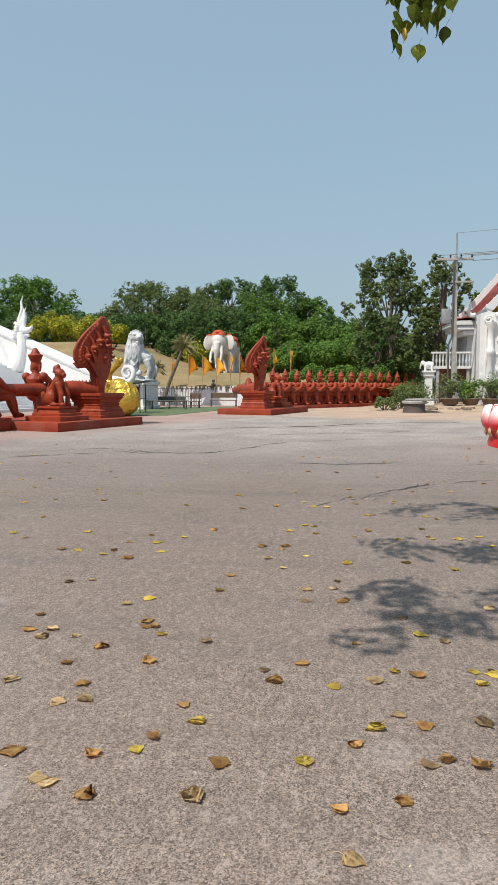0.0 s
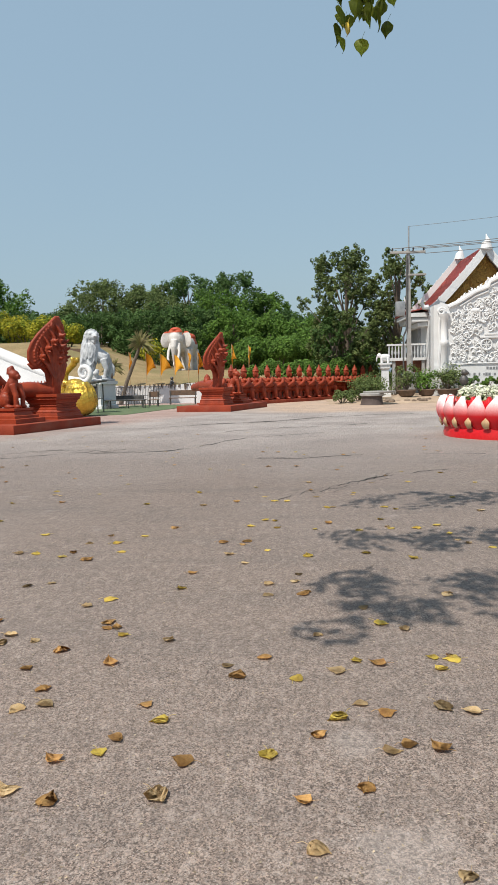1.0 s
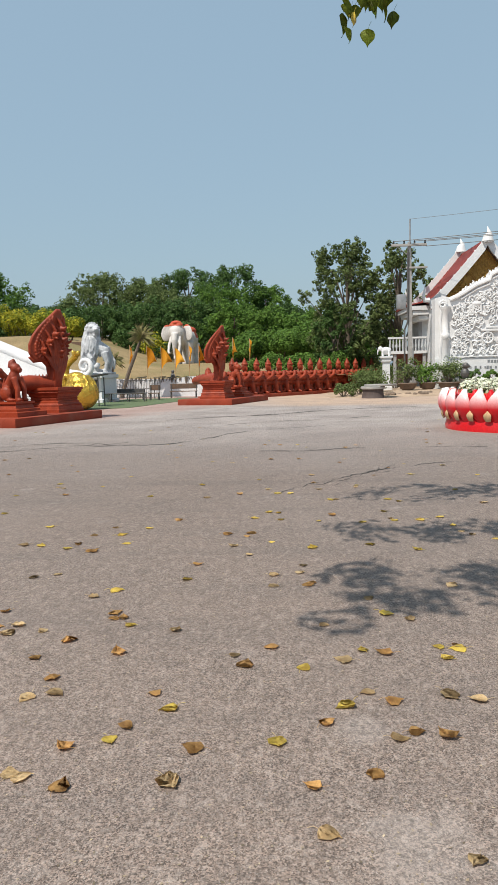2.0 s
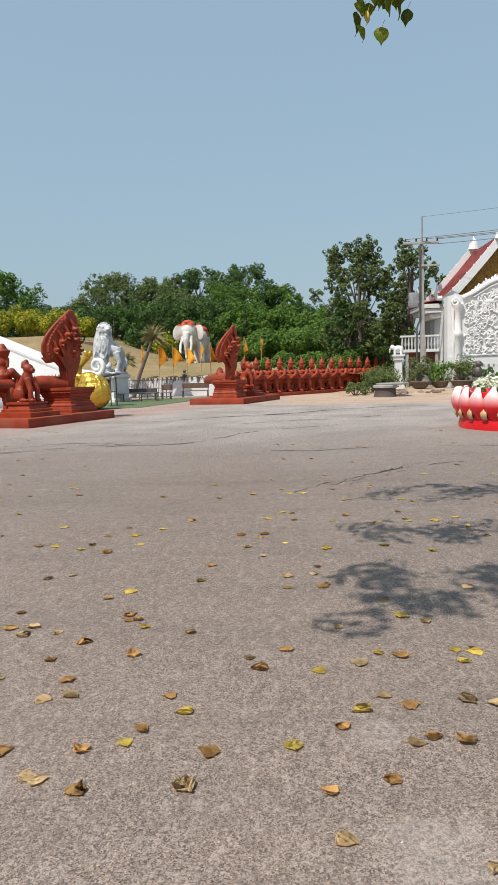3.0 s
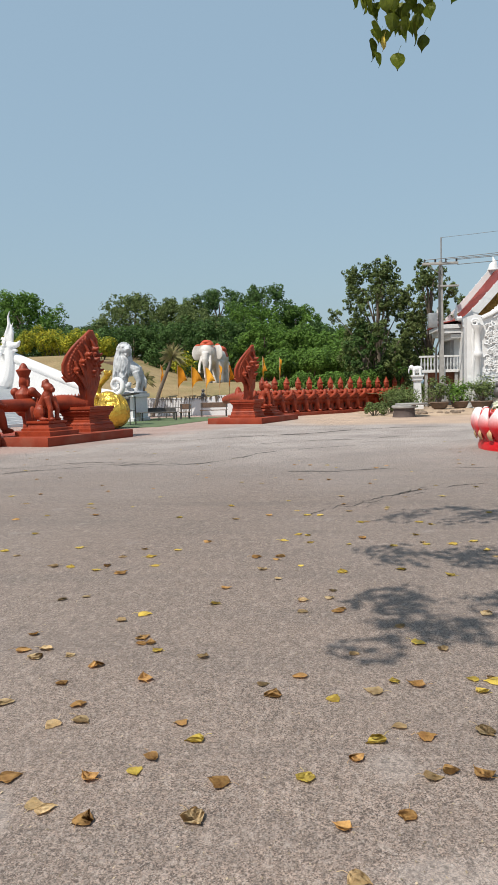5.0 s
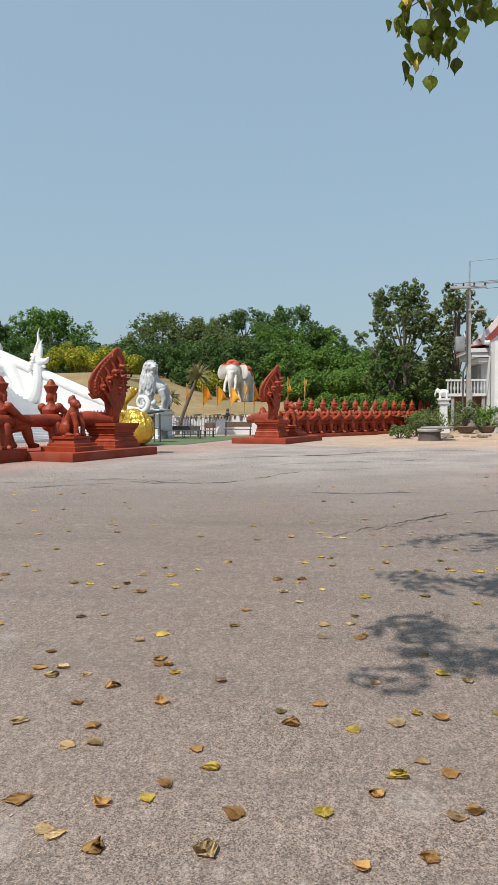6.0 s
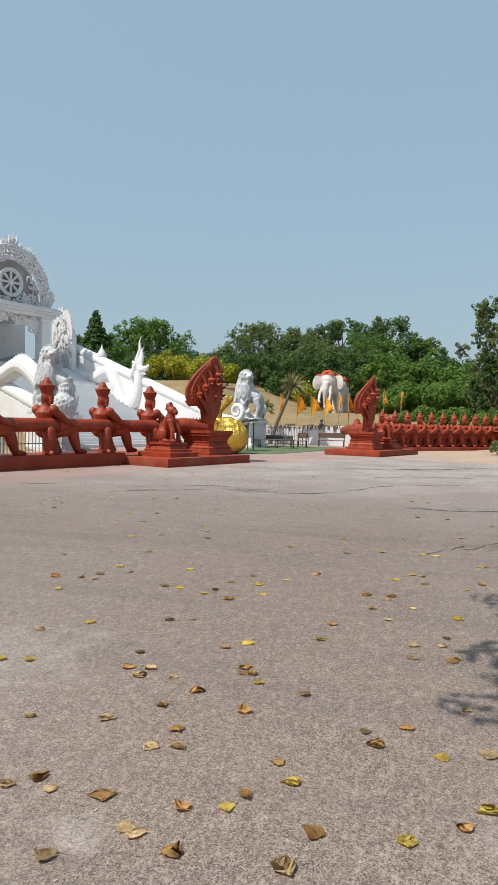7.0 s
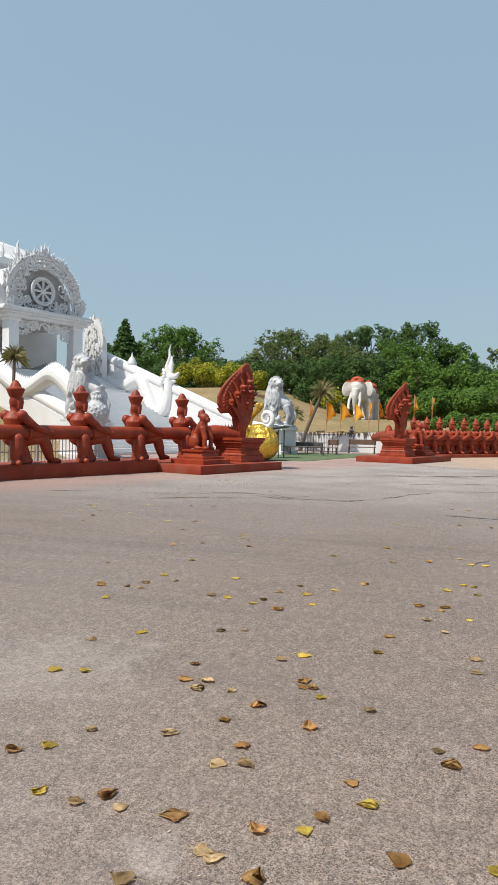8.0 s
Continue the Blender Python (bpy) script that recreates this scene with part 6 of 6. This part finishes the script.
# trees by the pole
tree("tree", "tall leafy tree with bare forking limbs behind the pole", 5.95, 57.0, 0.1, 12.3, 4.4, LEAF_C, 120, 30000, 0.11, 0.16, 80, lush=0.80, group="trees by the pole", upright=True)
tree("tree", "slender leafy tree beside the utility pole", 10.0, 56.0, 0.1, 11.9, 3.4, LEAF_C, 121, 16000, 0.11, 0.30, 44, lush=0.85, group="trees by the pole", upright=True)
tree("tree", "short leafy tree under the taller crowns", 4.6, 54.5, 0.1, 7.4, 2.4, LEAF_A, 122, 10000, 0.10, 0.05, 26, lush=1.0, group="trees by the pole", upright=True)
# green undergrowth behind the far row of statues
for i in range(9):
    x = -3.6 + 1.35 * i
    y = 60.5 + (i % 3) * 0.9
    bush("shrub", "dense bright green shrub behind the far row of statues", x, y, hill_z(x, y) - 0.1, 1.5, 1.3, 2.5 + 0.5 * (i % 2) + (0.8 if i > 3 else 0), LEAF_B, 160 + i, 3200, 0.11, "shrubs behind the statues")
for i in range(8):
    x = -1.6 + 1.2 * i
    y = max(52.6, 44.9 + (x + 2.9) * 1.16)
    bush("shrub", "low bright green shrub close behind the statues", x, y, hill_z(x, y) - 0.15, 1.1, 0.8, 1.5 + 0.3 * (i % 2), LEAF_B, 180 + i, 1800, 0.09, "shrubs behind the statues")
# yellow-flowering shrubs on the slope
for i in range(5):
    x = -28.5 + 2.1 * i
    y = 66 + (i % 2) * 2
    bush("flowering_shrub", "tall shrub covered in yellow blossom on the slope", x, y, hill_z(x, y) - 0.1, 1.8, 1.6, 3.1 - 0.14 * i + 0.4 * (i % 2), LEAF_Y, 140 + i, 2600, 0.12, "yellow flowering shrubs")
bush("flowering_shrub", "small shrub with yellow blossom behind a lion", -11.6, 64, hill_z(-11.6, 64) - 0.1, 1.2, 1.2, 2.9, LEAF_Y, 150, 700, 0.15, "yellow flowering shrubs")
bm = bmesh.new()
prism(bm, [(0, 0), (0, 0.28), (11, 0.28), (11, 0)], Matrix.Identity(4), 0.5)
solid("dark_wall", bm, WOOD, "long low dark brown wall along the top of the slope", "wall", kind="structure", smooth=False, m=pose(-28, 60.5, 5.02, 0, 3.0, 0))


def spiky_palm(x, y, z, lean, h, seed, label, size=1.0):
    rng = random.Random(seed)
    t = thing("spiky_palm", label, "palm", "spiky palms", m=pose(x, y, z))
    top = Vector((lean, 0, h))
    bm = bmesh.new()
    tube(bm, [(0, 0, -0.05), (lean * 0.35, 0, h * 0.4), top], [0.13 * size, 0.10 * size, 0.08 * size], 8)
    part("trunk", bm, BARK, t)
    bm = bmesh.new()
    for k in range(150):
        a, e = rng.uniform(0, 6.28), rng.uniform(-0.5, 1.4)
        L_ = rng.uniform(0.5, 0.95) * size
        dr = Vector((math.cos(a) * math.cos(e), math.sin(a) * math.cos(e), math.sin(e)))
        sd = dr.cross(Vector((0, 0, 1))).normalized() * 0.018 * size
        p0, p1, p2 = top, top + dr * L_ * 0.55 + Vector((0, 0, 0.05)), top + dr * L_ - Vector((0, 0, 0.25 * L_ * math.cos(e)))
        vs = [bm.verts.new(p) for p in (p0 - sd * 0.5, p0 + sd * 0.5, p1 + sd, p2, p1 - sd)]
        bm.faces.new(vs)
    part("fronds", bm, mat("palm_frond_%d" % seed, (0.24, 0.25, 0.09), (0.34, 0.28, 0.14), 2.0, 0.6, island=0.35, bump=0), t, "narrow drooping green and straw fronds", smooth=False)


spiky_palm(-11.2, 48.2, 0.0, 1.65, 4.3, 1, "leaning spiky palm on the slope beside a lion", 1.35)
spiky_palm(-12.1, 48.8, 0.0, 0.3, 2.7, 2, "low spiky palm with drooping straw fronds", 1.1)
spiky_palm(-17.9, 24.0, 0.0, 0.1, 4.35, 3, "slim spiky palm behind the red statues", 0.8)


# ---- fallen leaves ----
BROWN = [(-1.27, 2.61), (-0.94, 2.62), (-0.87, 2.35), (-0.4, 2.61), (0.08, 2.35), (0.32, 2.42), (0.54, 2.73), (0.66, 2.7), (0.49, 3.0), (0.17, 2.81), (0.53, 3.54), (-0.22, 3.41), (-0.08, 3.64), (-0.94, 3.58), (-1.27, 3.76), (-1.1, 4.2), (-1.03, 4.12), (-1.09, 4.1), (-1.8, 3.98), (-1.85, 4.25), (-1.2, 3.26), (-1.38, 3.51), (-0.71, 2.78), (-0.64, 3.09), (0.18, 4.75), (-0.69, 5.31), (-1.67, 5.77), (-0.52, 6.33), (-2.82, 8.65), (-1.61, 2.66), (-1.29, 2.6), (-2.22, 2.86), (-1.69, 5.78), (0.21, 4.79)]
TANNED = [(-1.09, 2.43), (-1.04, 2.41), (-0.46, 2.37), (0.46, 2.68), (0.38, 3.09), (0.76, 3.05), (0.3, 3.46), (-0.28, 3.53), (-0.66, 3.9), (-1.48, 3.91), (-1.68, 3.88), (-1.66, 4.0), (-1.26, 3.05), (-1.13, 3.1), (-1.33, 4.53), (0.23, 3.96), (0.57, 4.44), (0.77, 4.04), (0.16, 5.24), (0.12, 5.05), (-0.07, 4.99), (-0.08, 4.73), (1.2, 4.72), (-0.28, 5.58), (-0.44, 5.9), (-1.94, 5.02), (-2.39, 6.01), (-1.77, 5.08), (0.12, 2.09), (-1.7, 2.56), (-1.3, 2.2), (-1.51, 2.59), (-1.99, 3.18), (-1.6, 3.27), (-2.74, 4.48), (0.88, 3.01), (0.76, 3.06), (0.57, 1.97), (0.95, 3.62), (1.18, 4.69), (2.31, 7.68)]
YELLOW = [(-0.76, 2.67), (-0.55, 2.94), (-0.05, 2.65), (0.42, 3.59), (0.09, 3.37), (-0.96, 3.99), (0.26, 2.96), (-1.2, 4.67), (0.64, 4.14), (0.84, 3.62), (0.94, 3.59), (0.85, 3.48), (1.15, 5.69), (0.78, 5.87), (0.26, 5.8), (-0.73, 4.92), (-1.94, 5.88), (-2.22, 6.0), (-1.55, 6.37), (-1.34, 6.64), (-3.18, 7.5), (-3.49, 8.66), (-1.66, 8.45), (-1.08, 9.26), (-0.17, 8.83), (-0.03, 7.3), (-0.14, 7.34), (0.12, 8.48), (0.59, 8.01), (1.12, 7.28), (1.41, 6.83), (1.64, 6.95), (1.68, 6.57), (-1.89, 2.59), (-2.09, 2.95), (-2.64, 3.85), (-2.45, 3.9), (-2.48, 4.75), (-3.25, 5.58)]


def leaf_shape(curl, fold, seed, scale=1.0):
    """A heart-shaped fig leaf with a drawn-out tip and a stalk, curled along and across; 0.11 m long."""
    rng = random.Random(seed)
    bm = bmesh.new()
    prof = [(0.0, 0.012), (0.06, 0.032), (0.16, 0.047), (0.32, 0.052), (0.5, 0.045), (0.66, 0.031), (0.8, 0.015), (0.9, 0.005), (1.0, 0.001)]
    rows = []
    for s, w in prof:
        y = 0.115 * (s - 0.45)
        row = []
        for j in range(-3, 4):
            f = j / 3
            x = w * f * (1 + rng.uniform(-0.16, 0.16))
            z = fold * abs(x) * 1.1 + curl * (y * y) * 9 + rng.uniform(-0.0035, 0.0035) + 0.004
            row.append(bm.verts.new((x * (1 - 0.35 * fold), y, z)))
        rows.append(row)
    for a, b in zip(rows, rows[1:]):
        for k in range(6):
            bm.faces.new((a[k], a[k + 1], b[k + 1], b[k]))
    low = min(v.co.z for v in bm.verts)
    bmesh.ops.solidify(bm, geom=bm.faces[:], thickness=0.0012)
    tube(bm, [(0, -0.052, 0.004 + curl * 0.02), (0.006, -0.075, 0.012 + curl * 0.02), (0.016, -0.10, 0.006 + curl * 0.03)], 0.0012, 4)
    for v in bm.verts:
        v.co = v.co * scale
        v.co.z -= low * scale
    return bm


DEAD_B = mat("dead_brown_leaf", (0.60, 0.37, 0.14), (0.46, 0.25, 0.085), 25, 0.7, grain=120, vary=0.2, bump=0.5, depth=0.004, dirt_or_shade=(0.24, 0.12, 0.05), dirt_or_shade_amount=0.5, dirt_or_shade_scale=18)
DEAD_T = mat("dry_tan_leaf", (0.62, 0.48, 0.29), (0.54, 0.38, 0.19), 22, 0.7, grain=120, vary=0.2, bump=0.5, depth=0.004, dirt_or_shade=(0.34, 0.20, 0.09), dirt_or_shade_amount=0.45, dirt_or_shade_scale=20)
DEAD_Y = mat("yellowing_leaf", (0.70, 0.54, 0.09), (0.62, 0.47, 0.12), 18, 0.6, grain=120, vary=0.22, bump=0.3, depth=0.003, dirt_or_shade=(0.46, 0.30, 0.10), dirt_or_shade_amount=0.4, dirt_or_shade_scale=25)
for dry in (DEAD_B, DEAD_T, DEAD_Y):
    let_light_through(dry, 0.22)
rng = random.Random(77)
for pts, m_, word, curls in ((BROWN, DEAD_B, "curled dead brown fig leaf lying on the asphalt", ((-0.6, -0.30), (0.9, 0.40), (-0.3, -0.55))),
                             (TANNED, DEAD_T, "dry tan fig leaf lying flat on the asphalt", ((0.2, 0.10), (-0.4, -0.2), (0.5, 0.3))),
                             (YELLOW, DEAD_Y, "yellow fig leaf lying on the asphalt", ((0.25, 0.15), (-0.4, -0.25), (0.5, 0.1)))):
    shapes = [mesh_of("fallen_leaf", leaf_shape(c * 0.7, f_ * 0.6, i), m_) for i, (c, f_) in enumerate(curls)]
    for i, (x, y) in enumerate(pts):
        ob = tagged(new("fallen_leaf", shapes[i % 3]), word, "leaf", "fallen fig leaves")
        s = rng.uniform(0.60, 0.92)
        ob.matrix_basis = pose(x, y, 0.004, rng.uniform(-6, 6), rng.uniform(-6, 6), rng.uniform(0, 360)) @ Matrix.Diagonal((s, s, s * rng.uniform(0.8, 1.2), 1))
    extra = 42
    for i in range(extra):
        y = 6.0 + 15 * rng.random() ** 1.4
        x = rng.uniform(-0.62, 0.42) * y
        ob = tagged(new("fallen_leaf", shapes[i % 3]), word, "leaf", "fallen fig leaves")
        s = rng.uniform(0.55, 0.95)
        ob.matrix_basis = pose(x, y, 0.001, 0, 0, rng.uniform(0, 360)) @ Matrix.Scale(s, 4)
# crumbs of leaf and grit
nr = np.random.default_rng(12)
n = 2600
yy = 1.8 + 20 * nr.random(n) ** 1.5
pos = np.stack([nr.uniform(-0.62, 0.5, n) * yy, yy, np.full(n, 0.004)], 1)
ang = nr.uniform(0, 6.28, n)
sz = (nr.uniform(0.003, 0.007, n) + 0.0006 * yy)[:, None]
a = np.stack([np.cos(ang), np.sin(ang), nr.uniform(-0.2, 0.2, n)], 1) * sz
b = np.stack([-np.sin(ang), np.cos(ang), nr.uniform(-0.2, 0.2, n)], 1) * sz * 0.6
v = np.stack([pos - a, pos + b, pos + a, pos - b], 1).reshape(-1, 3)
tagged(new("leaf_crumbs", leaf_mesh("leaf_crumbs", v, np.arange(n * 4).reshape(-1, 4), mat("leaf_crumb", (0.46, 0.37, 0.26), (0.20, 0.15, 0.10), 9, 0.85, island=0.6, bump=0))), "scattered crumbs of dry leaf and grit on the asphalt", "litter", kind="stuff")

# ---- cracks in the asphalt ----
TAR = mat("open_crack", (0.060, 0.054, 0.050), (0.105, 0.095, 0.088), 6, 0.95, grain=60)


def crack(points, width, seed):
    rng = random.Random(seed)
    bm = bmesh.new()
    P = [Vector((x, y, 0)) for x, y in points]
    left, right = [], []
    for a, b in zip(P, P[1:]):
        n_ = max(3, int((b - a).length / 0.12))
        for i in range(n_):
            p = a.lerp(b, i / n_)
            sd = Vector((-(b - a).y, (b - a).x, 0)).normalized()
            p = p + sd * (0.22 * noise.noise((p.x * 0.9, p.y * 0.9, seed)) + 0.09 * noise.noise((p.x * 5, p.y * 5, seed)) + 0.05 * noise.noise((p.x * 14, p.y * 14, seed)))
            w = width * max(0.06, 0.28 + 1.5 * noise.noise((p.x * 1.3, p.y * 1.3, seed + 5)) + rng.uniform(-0.2, 0.2))
            left.append(bm.verts.new(p + sd * w + Vector((0, 0, 0.004))))
            right.append(bm.verts.new(p - sd * w + Vector((0, 0, 0.004))))
    for i in range(len(left) - 1):
        bm.faces.new((left[i], left[i + 1], right[i + 1], right[i]))
    solid("asphalt_crack", bm, TAR, "long ragged dark crack across the asphalt", "crack", "asphalt cracks", "structure", smooth=False)


def ragged(points, width, seed):
    """A worn crack: broken strands that run side by side and stop short."""
    rng = random.Random(seed * 7)
    P = [Vector((x, y, 0)) for x, y in points]
    for strand in range(4):
        k0 = rng.uniform(0, (len(P) - 1) * 0.6) if strand else 0.0
        k1 = min(len(P) - 1, k0 + rng.uniform(0.25, 0.6) * (len(P) - 1)) if strand else len(P) - 1.001
        off = 0.0 if strand == 0 else rng.uniform(-0.35, 0.35)
        qs = []
        for k in np.linspace(k0, k1, max(3, int((k1 - k0) * 2) + 1)):
            a = min(int(k), len(P) - 2)
            p = P[a].lerp(P[a + 1], k - a)
            qs.append((p.x + 0.3 * off, p.y + off))
        crack(qs, width * (0.62 if strand == 0 else rng.uniform(0.25, 0.55)), seed + 10 * strand)


ragged([(-9.5, 14.2), (-6.3, 15.0), (-5.1, 15.9), (-3.4, 14.8), (-2.1, 15.3), (-1.3, 17.1), (-0.7, 18.3), (1.5, 19.5)], 0.065, 1)
ragged([(-0.4, 13.2), (0.8, 13.2), (2.3, 13.6), (4.2, 13.2)], 0.05, 2)
ragged([(0.0, 8.5), (0.9, 9.6), (1.95, 10.9), (3.5, 11.4)], 0.045, 3)
ragged([(-6.8, 13.2), (-6.0, 14.3), (-4.7, 14.7), (-3.4, 15.7)], 0.06, 4)
ragged([(-4.6, 22.7), (-2.4, 24.3), (-0.2, 24.9), (2.3, 27.7), (6.0, 28.6)], 0.13, 5)
ragged([(-1.5, 20.5), (0.6, 22.0), (2.0, 21.7), (3.6, 23.5)], 0.08, 6)

# ---- overhanging fig tree ----
ft = thing("fig_tree", "fig tree with heart-shaped leaves hanging over the yard", "tree", m=pose(5.6, 0.2, 0))
W = lambda x, y, z: Vector((x - 5.6, y - 0.2, z))
bm = bmesh.new()
tube(bm, [W(5.6, 0.2, -0.1), W(5.5, 0.3, 1.5), W(5.3, 0.6, 3.2), W(4.6, 1.2, 5.2), W(4.0, 1.8, 7.6)], [0.42, 0.33, 0.28, 0.2, 0.08], 12)
tube(bm, [W(5.2, 0.7, 3.6), W(3.8, 2.0, 5.2), W(2.6, 3.45, 5.5), W(1.7, 3.2, 5.7), W(0.6, 3.6, 5.9), W(-0.4, 3.3, 5.95), (W(-1.4, 3.5, 6.0))], [0.2, 0.12, 0.07, 0.045, 0.03, 0.018, 0.008], 9)
tube(bm, [W(3.0, 2.7, 5.45), W(2.4, 3.8, 5.6), W(1.6, 5.2, 5.9), W(0.6, 5.6, 6.1)], [0.09, 0.06, 0.04, 0.015], 7)
tube(bm, [W(2.0, 3.4, 5.6), W(1.6, 4.1, 5.0), W(1.1, 4.45, 4.6), W(0.75, 4.5, 4.3), W(0.62, 4.5, 4.0)], [0.05, 0.03, 0.018, 0.010, 0.004], 7)
tube(bm, [W(1.1, 4.45, 4.6), W(0.95, 4.5, 4.35), W(0.88, 4.5, 4.12)], [0.012, 0.008, 0.003], 6)
tube(bm, [W(0.75, 4.5, 4.3), W(0.60, 4.48, 4.16), W(0.48, 4.5, 4.10)], [0.008, 0.006, 0.003], 6)
part("trunk", bm, BARK, ft, "grey-brown trunk and limbs")
nr = np.random.default_rng(31)
cs, rs = [], []
for x0, x1, y0, y1, z, n_, r in ((-2.15, 0.4, 0.95, 2.1, 6.1, 40, 0.24), (-2.2, 0.6, 2.8, 3.5, 6.2, 36, 0.22), (-1.8, 1.7, 4.8, 5.6, 6.6, 30, 0.22), (0.5, 4.5, 0.8, 5.6, 6.6, 70, 0.5)):
    for _ in range(n_):
        cs.append(W(nr.uniform(x0, x1), nr.uniform(y0, y1), z + nr.uniform(-0.25, 0.35)))
        rs.append((r, r, r * 0.55))
v, f = leaf_cloud(cs, rs, 12500, 0.062, nr)
o = new("crown", leaf_mesh("crown", v, f, BODHI))
o.parent = ft
HANG = [mesh_of("leaf", leaf_shape(c, f_, 40 + i), BODHI) for i, (c, f_) in enumerate(((0.5, 0.2), (0.9, 0.6), (0.3, 0.35)))]
HANGY = mesh_of("leaf", leaf_shape(0.6, 0.5, 50), DEAD_Y)
spray = ((0.60, 3.63, 0), (0.49, 3.62, 65), (0.65, 3.81, 40), (0.72, 3.78, 70), (0.74, 3.89, 10), (0.56, 3.82, 15), (0.52, 3.93, -15), (0.59, 3.92, 35), (0.65, 3.92, 20), (0.48, 3.79, 55), (0.47, 3.70, 75), (0.44, 3.97, 60),
         (0.42, 4.0, 75), (0.48, 4.1, 60), (0.68, 4.06, 0), (0.63, 4.11, 30), (0.76, 4.10, -10), (0.80, 4.0, 20), (0.86, 4.05, -20), (0.90, 4.02, 15), (0.97, 4.05, 0), (0.82, 4.10, 45))
rng = random.Random(3)
for i, (x, z, yaw) in enumerate(spray):
    o = new("leaf", HANG[i % 3])
    o.parent = ft
    s = rng.uniform(0.85, 1.2) * (1.1 if i < 1 else 1)
    o.matrix_basis = pose(*W(x, 4.5 + rng.uniform(-0.08, 0.08), z), 0, 0, yaw) @ pose(0, 0, 0, -92 + rng.uniform(-14, 14), rng.uniform(-20, 20), 0) @ Matrix.Scale(s, 4)
for x, z, yaw in ((0.515, 3.72, 40), (0.455, 4.115, 20), (0.60, 4.07, 50)):
    o = new("leaf", HANGY)
    o.parent = ft
    tagged(o, "yellowing leaf")
    o.matrix_basis = pose(*W(x, 4.47, z), 0, 0, yaw) @ pose(0, 0, 0, -90, 8, 0) @ Matrix.Scale(0.8, 4)
for i in range(40):                                    # more leaves behind the front ones
    x, z, yaw = spray[i % len(spray)]
    if z > 3.7:
        o = new("leaf", HANG[(i + 1) % 3])
        o.parent = ft
        o.matrix_basis = pose(*W(x + rng.uniform(-0.07, 0.07), 4.5 + rng.uniform(0.0, 0.2), z + rng.uniform(0.0, 0.10)), 0, 0, rng.uniform(-80, 80)) @ pose(0, 0, 0, -92 + rng.uniform(-18, 18), rng.uniform(-30, 30), 0) @ Matrix.Scale(rng.uniform(0.8, 1.15), 4)
for i in range(60):
    x, z = rng.uniform(0.78, 1.9), 0
    z = 4.08 + (x - 0.78) * 0.25 + rng.uniform(0, 0.5)
    o = new("leaf", HANG[i % 3])
    o.parent = ft
    o.matrix_basis = pose(*W(x, 4.5 + rng.uniform(-0.3, 0.3), z), 0, 0, rng.uniform(-70, 70)) @ pose(0, 0, 0, -92 + rng.uniform(-18, 18), rng.uniform(-25, 25), 0) @ Matrix.Scale(rng.uniform(0.85, 1.2), 4)
